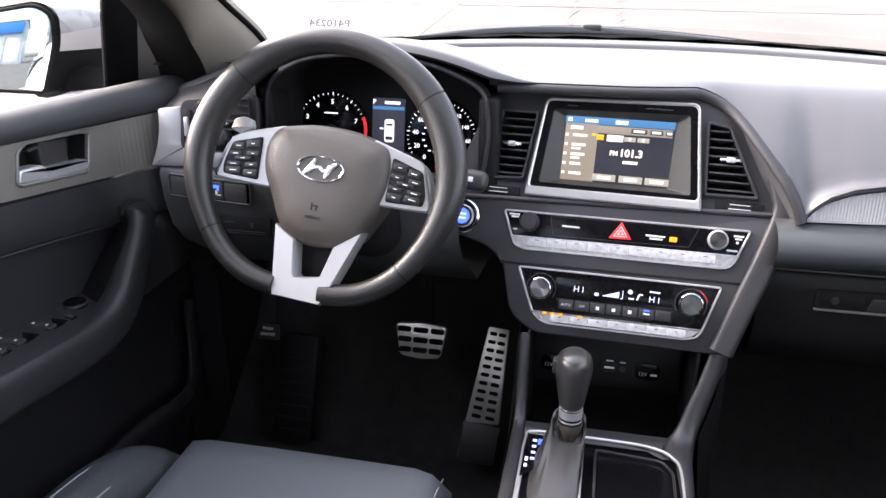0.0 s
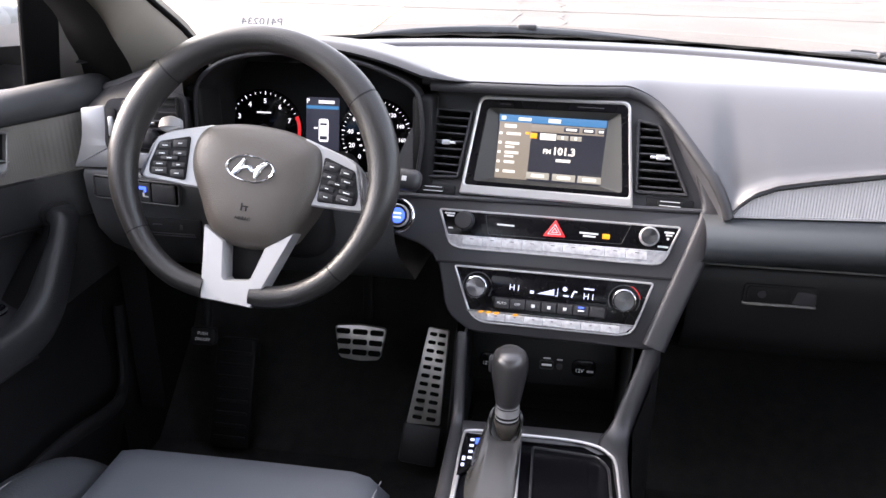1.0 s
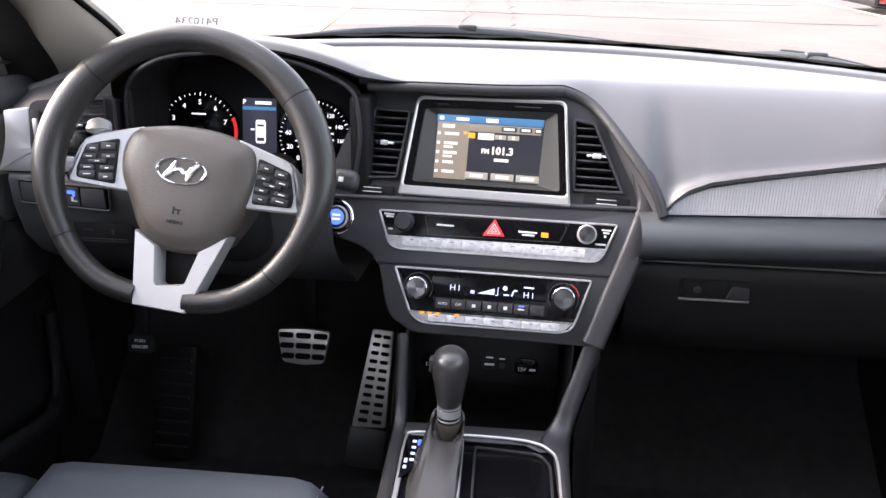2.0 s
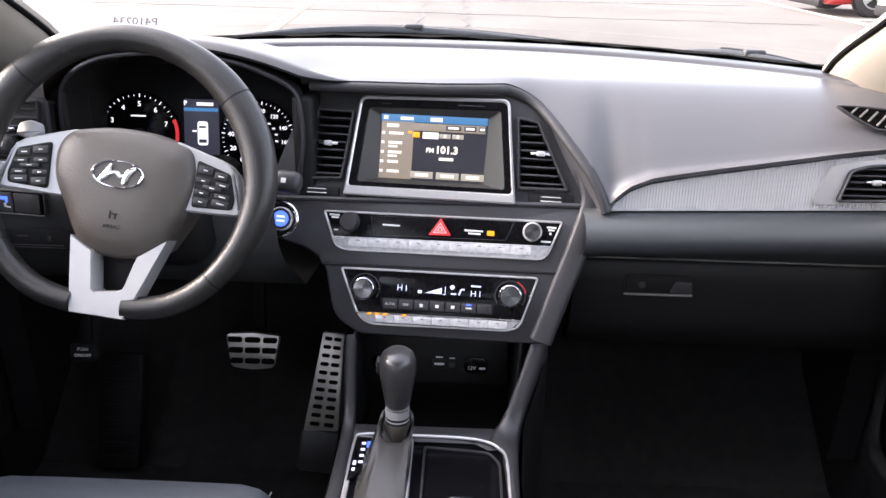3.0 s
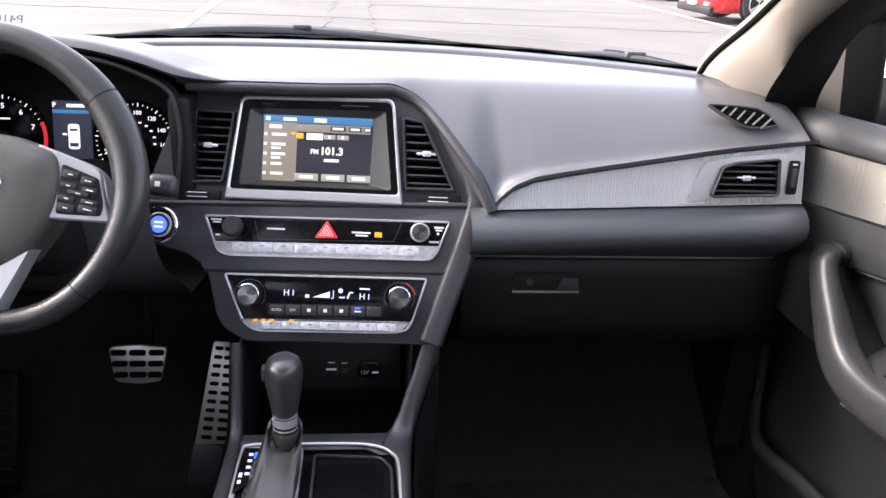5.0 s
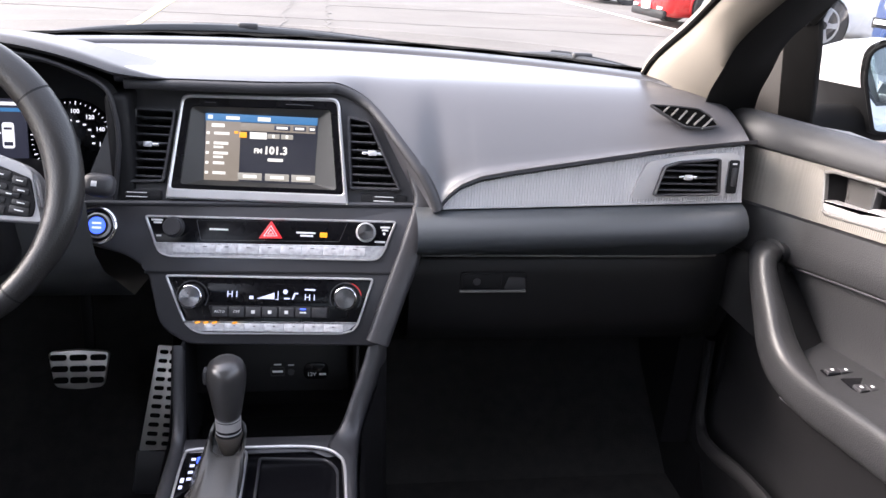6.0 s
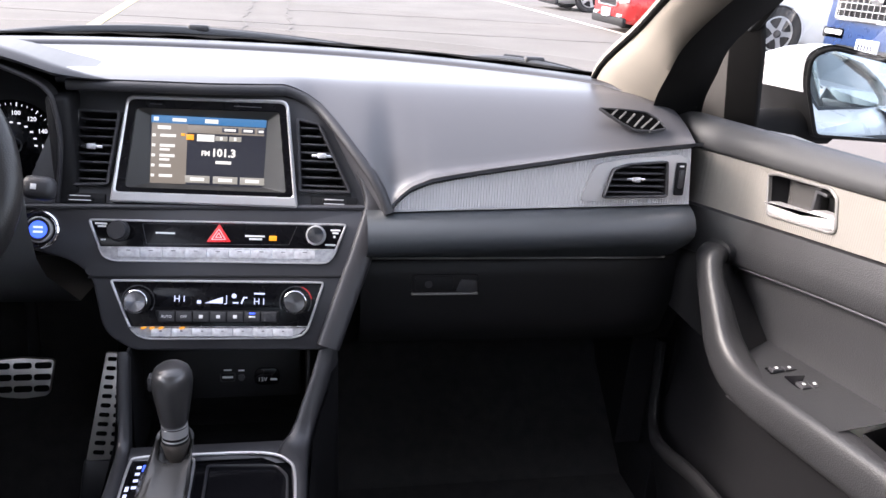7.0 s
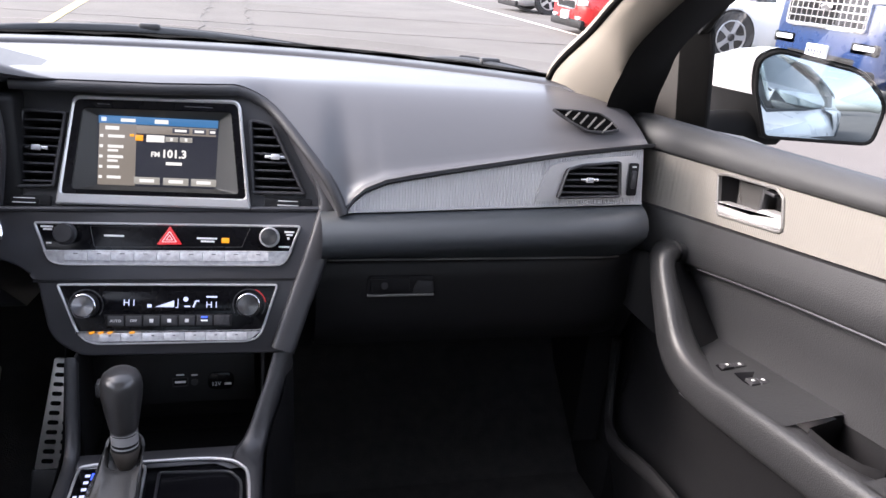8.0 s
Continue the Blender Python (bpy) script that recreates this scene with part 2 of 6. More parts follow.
def rim(outer, inner, z0, z1, b=0.001):
    """A raised frame between two outlines of as many points."""
    rings = [[(x, y, z0) for x, y in outer], [(x, y, z1 - b) for x, y in outer], [(x, y, z1) for x, y in inset(outer, b)],
             [(x, y, z1) for x, y in inset(inner, -b)], [(x, y, z1 - b) for x, y in inner], [(x, y, z0) for x, y in inner]]
    return grid(rings, True)


def plate(outer, holes, z0, z1):
    """A flat plate with openings that go right through it."""
    bm = bmesh.new()
    edges = []
    for loop in (outer, *holes):
        a = [bm.verts.new((x, y, z1)) for x, y in loop]
        b = [bm.verts.new((x, y, z0)) for x, y in loop]
        k = len(a)
        for i in range(k):
            edges.append(bm.edges.new((a[i], a[(i + 1) % k])))
        for i in range(k):
            bm.faces.new((a[i], a[(i + 1) % k], b[(i + 1) % k], b[i]))
    bmesh.ops.triangle_fill(bm, edges=edges, use_beauty=True, normal=(0, 0, 1))
    return bm


def rect(w, h, r=0.0, n=3):
    p = [(-w / 2, -h / 2), (w / 2, -h / 2), (w / 2, h / 2), (-w / 2, h / 2)]
    return rounded(p, min(r, w * 0.49, h * 0.49), n) if r else p


def block(w, d, h, b=0.004, seg=2):
    """A bevelled box that stands on z = 0."""
    bm = bmesh.new()
    bmesh.ops.create_cube(bm, size=1, matrix=Matrix.Translation((0, 0, h / 2)) @ Matrix.Diagonal((w, d, h, 1)))
    if b:
        bmesh.ops.bevel(bm, geom=bm.edges[:], offset=b, segments=seg, profile=0.5, affect="EDGES")
    return bm


def lathe(profile, n=32):
    """A turned shape round z from rows of radius and height."""
    return grid([[(r * math.cos(2 * math.pi * i / n), r * math.sin(2 * math.pi * i / n), z) for i in range(n)] for r, z in profile], True, True)


def curve_pts(ctrl, n):
    """n + 1 points on a smooth line through the control points."""
    ctrl = [Vector(c) for c in ctrl]
    k = len(ctrl) - 1
    out = []
    for i in range(n + 1):
        t = i / n * k
        j = min(int(t), k - 1)
        f = t - j
        p0, p1, p2, p3 = ctrl[max(j - 1, 0)], ctrl[j], ctrl[j + 1], ctrl[min(j + 2, k)]
        out.append(0.5 * (2 * p1 + (p2 - p0) * f + (2 * p0 - 5 * p1 + 4 * p2 - p3) * f * f + (3 * p1 - p0 - 3 * p2 + p3) * f ** 3))
    return out


def sweep(path, a, b, up=(0, 0, 1), n=12, cap=True, power=2.0):
    """A bar of elliptic (power 2) or squarish section along a path; a across, b along up. a and b may be lists."""
    rows = []
    k = len(path)
    side = None
    for i, p in enumerate(path):
        p = Vector(p)
        t = (Vector(path[min(i + 1, k - 1)]) - Vector(path[max(i - 1, 0)])).normalized()
        if up is None:
            side = (side - t * side.dot(t)).normalized() if side else t.orthogonal().normalized()
        else:
            side = t.cross(Vector(up)).normalized()
        top = side.cross(t).normalized()
        ai = a[i] if isinstance(a, (list, tuple)) else a
        bi = b[i] if isinstance(b, (list, tuple)) else b
        ring = []
        for j in range(n):
            w = 2 * math.pi * j / n
            c, s = math.cos(w), math.sin(w)
            ring.append(p + side * (ai * math.copysign(abs(c) ** (2 / power), c)) + top * (bi * math.copysign(abs(s) ** (2 / power), s)))
        rows.append(ring)
    return grid(rows, True, cap)


def words(text, size, depth=0.0004, align="CENTER", bold=0.0):
    """Lettering in the built-in font, upright in x and y, raised by depth."""
    cu = bpy.data.curves.new("lettering", "FONT")
    cu.body, cu.size, cu.extrude, cu.offset = text, size, depth, bold
    cu.align_x, cu.align_y, cu.resolution_u = align, "CENTER", 2
    ob = bpy.data.objects.new("lettering", cu)
    scene.collection.objects.link(ob)
    me = bpy.data.meshes.new_from_object(ob.evaluated_get(bpy.context.evaluated_depsgraph_get()))
    bm = bmesh.new()
    bm.from_mesh(me)
    bpy.data.objects.remove(ob)
    bpy.data.meshes.remove(me)
    return bm


def bar(x, y, w, h, z=0.0, d=0.0004):
    return moved(prism(rect(w, h), 0, d, 0.0001), shift(x, y, z))


def lerp(x, xs, ys):
    return float(np.interp(x, xs, ys))


def axes(o, u, v):
    """A frame with its x along u, its y as near v as may be."""
    u = Vector(u).normalized()
    w = u.cross(Vector(v)).normalized()
    v = w.cross(u)
    m = Matrix((u, v, w)).transposed().to_4x4()
    m.translation = Vector(o)
    return m

# ---- setting: the lot outside ----
g = bmesh.new()
bmesh.ops.create_grid(g, x_segments=40, y_segments=40, size=1)
g.transform(Matrix.Diagonal((400, 400, 1, 1)))
solo("ground", g, ASPHALT, "pale worn asphalt of a car park", "ground", "structure")


def strip(name, pts, w, mat, label, z=0.004, wob=0.0):
    rows = []
    k = len(pts)
    for i, p in enumerate(pts):
        p = Vector(p)
        t = (Vector(pts[min(i + 1, k - 1)]) - Vector(pts[max(i - 1, 0)])).normalized()
        s = Vector((t.y, -t.x)) * w * (0.5 + wob * (random.random() - 0.5))
        rows.append([(p.x - s.x, p.y - s.y, z), (p.x - s.x, p.y - s.y, z + 0.003), (p.x + s.x, p.y + s.y, z + 0.003), (p.x + s.x, p.y + s.y, z)])
    return solo(name, grid(rows, False), mat, label, "road marking" if mat is not TAR else "road crack", "structure")


def wander(a, b, n, amp):
    a, b = Vector(a), Vector(b)
    s = Vector((-(b - a).y, (b - a).x)).normalized()
    return [tuple(a.lerp(b, i / n) + s * random.uniform(-amp, amp)) for i in range(n + 1)]


strip("bay_line", [(-2.06, 6.0), (-3.16, 22.0)], 0.15, YELLOW, "faded yellow bay line on asphalt")
strip("bay_line", [(6.35, 9.0), (6.25, 18.0), (6.15, 30.0)], 0.12, LINE, "long white bay line on asphalt")
strip("bay_line", [(6.3, 10.75), (11.5, 10.75)], 0.1, LINE, "white bay divider between parked cars")
strip("bay_line", [(6.3, 13.3), (11.5, 13.3)], 0.1, LINE, "white bay divider between parked cars")
strip("asphalt_crack", wander((-0.5, 6.5), (-0.7, 20), 40, 0.07), 0.035, TAR, "wandering crack along the asphalt", wob=0.8)
strip("asphalt_crack", wander((0.12, 6.5), (0.0, 20), 40, 0.07), 0.035, TAR, "wandering crack along the asphalt", wob=0.8)
strip("asphalt_crack", wander((-6, 12.6), (5.5, 12.2), 40, 0.08), 0.03, TAR, "cross crack in the asphalt", wob=0.8)
strip("asphalt_crack", wander((0.1, 15.2), (5.5, 15.6), 30, 0.08), 0.03, TAR, "cross crack in the asphalt", wob=0.8)

# ---- parked cars and the building behind ----


def wheel_parts(owner, x, y, r, wid, face):
    """A road wheel whose face looks along face (+1 or -1) in local y."""
    m = shift(x, y, r) @ pose(0, 0, 0, 90 if face < 0 else -90, 0, 0)
    prof = [(r * 0.66, -wid), (r * 0.94, -wid), (r, -wid * 0.85), (r, -wid * 0.12), (r * 0.95, 0), (r * 0.80, 0.012), (r * 0.68, 0.0), (r * 0.66, -wid * 0.4)]
    ty = part("tyre", lathe(prof, 40), TYRE, owner, "black rubber tyre", at=m)
    rp = [(r * 0.60, -wid * 0.7), (r * 0.67, -wid * 0.3), (r * 0.67, -0.004), (r * 0.63, 0.004), (r * 0.60, -0.03), (r * 0.56, -0.09)]
    part("rim", grid([[(q * math.cos(math.tau * i / 40), q * math.sin(math.tau * i / 40), z) for i in range(40)] for q, z in rp], True), SILVER, ty, "silver alloy rim", at=m)
    part("disc", moved(lathe([(r * 0.5, 0), (r * 0.5, 0.02)], 30), shift(0, 0, -0.12)), DARK, ty, at=m)
    for k in range(5):
        a = math.tau * k / 5
        sp = grid([[(q, s * wq, z) for s in (-1, 1)] + [(q, s * wq * 0.7, z - 0.03) for s in (1, -1)] for q, wq, z in ((0.02, r * 0.13, -0.01), (r * 0.35, r * 0.085, -0.004), (r * 0.64, r * 0.12, -0.006))], True, True)
        part("spoke", sp, SILVER, ty, at=m @ pose(0, 0, 0, 0, 0, math.degrees(a)))
    part("hub_cap", moved(lathe([(r * 0.16, -0.03), (r * 0.15, 0.004), (r * 0.1, 0.008)], 20), shift(0, 0, 0)), DARK, ty, at=m)


def parked_car(name, m, paint, label, length, width, height, grille, tall):
    """A car whose nose looks along local -x; its middle line is local y = 0."""
    car = thing(name, m, label, "car", "cars parked in a row")
    hw = width / 2
    hood_z = 1.32 if tall else 0.88
    belt = hood_z + 0.06
    # body below the windows: stations along the length
    st = [(0.0, 0.80, 0.42 if tall else 0.26, hood_z - 0.22), (0.06, 0.90, 0.30 if tall else 0.20, hood_z - 0.10), (0.25, 0.97, 0.24 if tall else 0.18, hood_z - 0.04), (0.9, 1.0, 0.22, hood_z + 0.02),
          (1.5, 1.0, 0.22, belt), (3.4, 1.0, 0.22, belt + 0.04), (length - 0.3, 0.98, 0.26, belt + 0.02), (length, 0.86, 0.42, belt - 0.12)]
    rows = []
    for x, f, lo, hi in st:
        w = hw * f
        rows.append([(x, -w * 0.88, lo), (x, -w * 0.98, lo + 0.1), (x, -w, lo + (hi - lo) * 0.55), (x, -w * 0.97, hi - 0.08), (x, -w * 0.86, hi), (x, 0, hi + 0.03),
                     (x, w * 0.86, hi), (x, w * 0.97, hi - 0.08), (x, w, lo + (hi - lo) * 0.55), (x, w * 0.98, lo + 0.1), (x, w * 0.88, lo)])
    body = grid(rows, True, True)
    part("body", body, paint, car, smooth=50)
    top = [(1.35, 0.86, belt), (2.05, 0.74, height - 0.04), (3.0, 0.74, height), (length - 0.75, 0.72, height - 0.06), (length - 0.15, 0.80, belt)]
    rows = [[(x, -hw * f, belt - 0.03), (x, -hw * f * 0.98, (belt + z) / 2 if z > belt else belt), (x, -hw * f * 0.86, z), (x, 0, z + 0.02), (x, hw * f * 0.86, z), (x, hw * f * 0.98, (belt + z) / 2 if z > belt else belt), (x, hw * f, belt - 0.03)] for x, f, z in top]
    part("cabin_glass", grid(rows, True, True), TINT, car, "dark tinted glass", smooth=50)
    part("roof", moved(block(length - 3.0, width * 0.66, 0.03, 0.014), shift(2.0 + (length - 3.0) / 2, 0, height - 0.005)), paint, car)
    r = 0.39
    for x in (0.88, length - 0.95):
        for s in (-1, 1):
            arch = [[((r + o) * math.cos(a) + x, s * (hw + q), (r + o) * math.sin(a) + r) for o, q in ((0.0, 0.006), (0.06, 0.012), (0.075, 0.0))] for a in np.linspace(-0.2, math.pi + 0.2, 20)]
            part("wheel_arch", grid(arch), DARK if tall else paint, car)
            part("wheel_well", moved(lathe([(r + 0.03, 0), (r + 0.03, 0.03)], 30), shift(x, s * (hw + 0.004), r) @ pose(0, 0, 0, 90 if s > 0 else -90, 0, 0) @ shift(0, 0, -0.01)), DARK, car)
            wheel_parts(car, x, s * (hw + 0.035), r, 0.21, s)
    # nose: lower bumper, grille, lamps, plate
    part("bumper", moved(block(0.10, width * 0.86, 0.16, 0.04), shift(0.02, 0, 0.26 if tall else 0.14)), DARK, car, "dark lower bumper")
    if tall:
        part("intake", moved(block(0.10, 1.15, 0.17, 0.03), shift(0.045, 0, 0.36)), DARK, car, "dark lower intake")
    nose = axes((-0.012, 0, 0), (0, -1, 0), (0, 0, 1))
    gz, gw, gh = (1.01, width * 0.66, 0.46) if tall else (0.56, width * 0.5, 0.16)
    part("grille_frame", moved(rim(rect(gw, gh, 0.05), rect(gw - 0.05, gh - 0.05, 0.03), 0, 0.03, 0.006), shift(0, gz, 0)), CHROME, car, at=nose)
    part("grille_back", moved(prism(rect(gw - 0.04, gh - 0.04, 0.03), -0.02, 0.004), shift(0, gz, 0)), DARK, car, at=nose)
    n = 6
    for i in range(n):
        zz = gz - gh / 2 + 0.035 + (gh - 0.07) * i / (n - 1)
        part("grille_bar", moved(prism(rect(gw - 0.06, 0.016, 0.005), 0.0, 0.018, 0.004), shift(0, zz, 0)), grille, car, at=nose)
    if tall:
        for i in range(14):
            part("grille_rib", moved(prism(rect(0.014, gh - 0.05, 0.004), 0.0, 0.022, 0.004), shift(-gw / 2 + 0.05 + (gw - 0.1) * i / 13, gz, 0)), grille, car, at=nose)
        part("emblem", moved(lathe([(0.06, 0), (0.06, 0.02), (0.05, 0.026)], 24), shift(0, gz, 0.02) @ Matrix.Diagonal((1.5, 0.62, 1, 1))), CHROME, car, "plain oval emblem", at=nose)
    for s in (-1, 1):
        hl = rounded([(-0.17, -0.05), (0.17, -0.03), (0.19, 0.05), (-0.14, 0.06)], 0.02)
        hl = [(x * s, y) for x, y in hl]
        part("headlight", moved(prism(hl, -0.05, 0.02, 0.008), shift(s * (hw - 0.22), gz + (0.12 if tall else 0.04), 0)), LAMPGLASS, car, "clear headlight", at=nose)
        part("fog_lamp", moved(prism(rect(0.30 if tall else 0.2, 0.055, 0.02), -0.12, -0.004 if tall else 0.02, 0.006), shift(s * (hw - 0.33), 0.33 if not tall else 0.64, 0)), LAMPGLASS, car, at=nose)
        if tall:
            part("lamp_recess", moved(prism(rect(0.38, 0.12, 0.03), -0.13, -0.012, 0.006), shift(s * (hw - 0.33), 0.63, 0)), DARK, car, at=nose)
        part("door_mirror", moved(block(0.12, 0.2, 0.14, 0.04, 3), shift(1.62, s * (hw + 0.08), belt - 0.02)), paint, car)
        for x in (1.9, 2.95):
            part("door_handle", moved(block(0.2, 0.03, 0.03, 0.01), shift(x + 0.6, s * (hw + 0.01), belt - 0.16)), paint, car)
            part("door_gap", moved(block(0.012, 0.012, belt - 0.4, 0.003), shift(x, s * hw * 0.995, 0.36)), DARK, car)
    pl = part("number_plate", moved(prism(rect(0.31, 0.155, 0.012), 0, 0.05 if tall else 0.06, 0.003), shift(0, 0.53 if tall else 0.36, 0)), PLATE, car, "pale plate with plain bars", at=nose)
    for i in range(5):
        part("plate_bar", bar(-0.1 + 0.05 * i, 0.525 if tall else 0.355, 0.03, 0.06, 0.061 if not tall else 0.051, 0.002), INK, pl, at=nose)
    return car


parked_car("parked_car", shift(6.16, 14.75, 0), REDPAINT, "red parked hatchback with a pale front plate", 4.4, 1.84, 1.5, DARK, False)
parked_car("parked_car", shift(6.47, 11.88, 0), WHITEPAINT, "white parked car with five-spoke silver wheels", 4.6, 1.84, 1.5, DARK, False)
parked_car("parked_suv", shift(6.30, 7.62, 0), BLUEPAINT, "blue parked utility vehicle with a bright mesh grille", 4.9, 1.96, 1.75, CHROME, True)
parked_car("parked_car", shift(7.0, 21.2, 0), GREYPAINT, "grey parked car at the far end of the row", 4.5, 1.84, 1.5, DARK, False)

shop = thing("dealership_building", shift(-14.2, -18, 0) @ pose(0, 0, 0, 0, 0, 90), "white clad building with a blue fascia band", "building")
part("wall", moved(block(6, 22, 7.4, 0.02), shift(-3, 0, 0)), CLAD, shop)
part("fascia", moved(block(0.5, 12, 2.0, 0.03), shift(0.15, -4.5, 5.2)), BLUESIGN, shop, "bright blue fascia")
part("roof", moved(block(6.4, 22.4, 0.2, 0.03), shift(-3, 0, 7.4)), KERB, shop)
for i in range(7):
    w = part("window", moved(block(0.06, 2.2, 3.9, 0.02), shift(0.02, -9 + i * 3, 0.5)), LAMPGLASS, shop, "large pale window")
    part("frame", moved(block(0.16, 0.16, 5.0, 0.02), shift(0.05, -10.4 + i * 3, 0.0)), CLAD, w)

# ---- the car's own shell ----


def wind_y(x):
    return 1.37 - 0.27 * (abs(x) / 0.6) ** 2.2


def wind_row(f, n=25):
    """A line across the windscreen; f runs from 0 at its base to 1 at the roof."""
    out = []
    for i in range(n):
        s = -1 + 2 * i / (n - 1)
        x = s * (0.63 - 0.09 * f)
        out.append((x, (wind_y(x) + 0.02) * (1 - f) + (0.42 - 0.10 * s * s) * f, 0.985 + (1.40 - 0.985 - 0.02 * s * s) * f))
    return out


ws = solo("window_1", grid([wind_row(f) for f in np.linspace(0, 1, 12)]), GLASS, "clear laminated windscreen", "windscreen", "structure")
ws.visible_shadow = False

frit = [[Vector(p) + Vector((0, -0.003, -0.004)) for p in wind_row(f, 41)] for f in (0.0, 0.012, 0.024)]
frit[2] = [p + Vector((0, 0, 0.0015 * math.sin(i * 1.9))) for i, p in enumerate(frit[2])]
solo("trim", grid(frit), FRIT, "black printed band along the base of the glass", "glass edge", "structure")

roof_rows = []
for y, z, w in ((0.44, 1.40, 0.54), (0.2, 1.43, 0.58), (-0.5, 1.45, 0.60), (-1.1, 1.42, 0.58), (-1.5, 1.36, 0.55)):
    roof_rows.append([(-w, y - 0.08, z - 0.05), (-w * 0.9, y - 0.05, z - 0.008), (0, y, z), (w * 0.9, y - 0.05, z - 0.008), (w, y - 0.08, z - 0.05)])
inner = grid(roof_rows)
outer = moved(grid(roof_rows), shift(0, 0, 0.04))
solo("ceiling", join(inner, outer), LINER, "pale cloth headliner of the car roof", "headliner", "structure")

floor_rows = [[(x, y, z) for x in (-0.74, -0.3, -0.14, 0.14, 0.3, 0.74)] for y, z in ((-1.5, 0.26), (0.0, 0.26), (1.12, 0.26), (1.30, 0.40), (1.45, 0.62), (1.46, 0.95))]
solo("floor", join(grid(floor_rows), moved(grid(floor_rows), shift(0, 0.02, -0.03))), CARPET, "black carpeted footwell floor", "carpet", "structure")
# plain unseen panel, added to close the cabin and keep the footwell dark
solo("wall_rear", moved(block(1.46, 0.06, 0.75, 0.01), shift(0, -1.5, 0.25)), HARD, "dark panel closing the cabin behind", "panel", "structure")

for s in (-1, 1):
    # side of the footwell below the dashboard
    kick = [[(s * 0.70, y, z) for z in np.linspace(0.24, 0.84, 4)] + [(s * 0.735, y, z) for z in np.linspace(0.84, 0.24, 4)] for y in (1.02, 1.2, 1.46)]
    solo("trim", grid(kick, True, True), DARK, "black kick panel beside the footwell", "trim panel", "structure")
    # windscreen pillar trim: a shell between the glass edge and the door seal
    ge = curve_pts([(0.560, 1.180, 0.920), (0.536, 1.085, 1.000), (0.536, 0.97, 1.068), (0.520, 0.86, 1.119), (0.500, 0.62, 1.24), (0.478, 0.34, 1.375)], 24)
    be = curve_pts([(0.655, 1.11, 0.85), (0.606, 1.03, 0.958), (0.580, 0.95, 1.022), (0.577, 0.89, 1.080), (0.560, 0.66, 1.20), (0.540, 0.34, 1.360)], 24)
    rows = []
    for g, b in zip(ge, be):
        m = (g + b) / 2 + Vector((-0.004, -0.016, 0.004))
        q = g * 0.75 + b * 0.25 + Vector((-0.004, -0.012, 0.004))
        r = g * 0.25 + b * 0.75 + Vector((-0.002, -0.010, 0.002))
        e = b + Vector((0.012, 0.014, -0.004))
        rows.append([(s * p.x, p.y, p.z) for p in (g + Vector((0.004, 0.03, 0.01)), g, q, m, r, b, e)])
    solo("trim", grid(rows, True, True), PILLAR, "beige moulded windscreen pillar trim", "pillar trim", "structure", smooth=60)
    # black frit line at the glass edge, rubber seal and door frame behind
    solo("trim", sweep([(s * p.x, p.y + 0.008, p.z + 0.004) for p in ge], 0.006, 0.004, n=8), RUBBER, "thin black glass edge", "glass edge", "structure")
    rows = []
    for i, b in enumerate(be):
        # seal made wider than itself, its black also painting the pillar's shadowed edge
        w = lerp(i, [0, 4.8, 9.6, 14.4, 19.2, 24], [0.070, 0.069, 0.060, 0.052, 0.050, 0.050])
        rows.append([(s * (b.x + d), b.y + dy, b.z + dz) for d, dy, dz in ((-0.014, -0.012, 0.0), (0.016, -0.014, 0.0), (0.040, -0.006, 0.002), (w, 0.0, 0.0), (w + 0.004, 0.02, -0.002), (0.03, 0.05, -0.01))])
    solo("trim", grid(rows, True, True), RUBBER, "black rubber door seal, widened over the shaded pillar edge", "door seal", "structure", smooth=60)
    path = curve_pts([(s * 0.66, 0.33, 1.36), (s * 0.665, -0.3, 1.385), (s * 0.65, -1.0, 1.36), (s * 0.64, -1.45, 1.30)], 12)
    solo("trim", sweep(path, 0.03, 0.035, n=12, power=3), LINER, "pale cloth roof rail over the doors", "roof rail", "structure")
    solo("trim", sweep(curve_pts([(s * 0.72, -0.38, 0.3), (s * 0.715, -0.38, 0.95), (s * 0.64, -0.40, 1.38)], 8), 0.06, 0.03, up=(0, 1, 0), n=12, power=3), LINER, "pale centre door pillar", "door pillar", "structure")
    # rear side of the car, outside, white; seen in the door mirror
    skin = []
    for y in (0.25, -0.4, -1.2, -2.0, -2.7, -3.2):
        k = 0.04 * max(0, (-y - 1.6)) ** 1.3
        skin.append([(s * (0.76 - k), y, 1.00), (s * (0.86 - k), y, 0.95), (s * (0.905 - k), y, 0.82), (s * (0.90 - k), y, 0.72), (s * (0.915 - k), y, 0.55), (s * (0.90 - k), y, 0.35), (s * (0.83 - k), y, 0.24)])
    side = thing("wall_side", (s * 0.8, -1.4, 0.24), "white painted flank of the car", "car body", kind="structure")
    part("panel", grid(skin), WHITEPAINT, side, world=True, smooth=50)
    part("sill_strip", sweep([(s * 0.775, y, 1.004) for y in (0.25, -0.8, -1.8, -2.5)], 0.014, 0.008, n=8), CHROME, side, "bright waist strip", world=True)
    gl = [[(s * 0.745, y, 0.99), (s * 0.70, y, 1.20), (s * 0.655, y, 1.35)] for y in (-0.45, -1.0, -1.45)]
    pane = part("glass", grid(gl), REARGLASS, side, "clear rear side window", world=True)
    pane.visible_shadow = False
    part("door_gap", sweep([(s * 0.912, -0.36, 0.36), (s * 0.903, -0.36, 0.72), (s * 0.907, -0.36, 0.82), (s * 0.865, -0.36, 0.945)], 0.004, 0.004, up=(0, 1, 0), n=6), DARK, side, world=True)

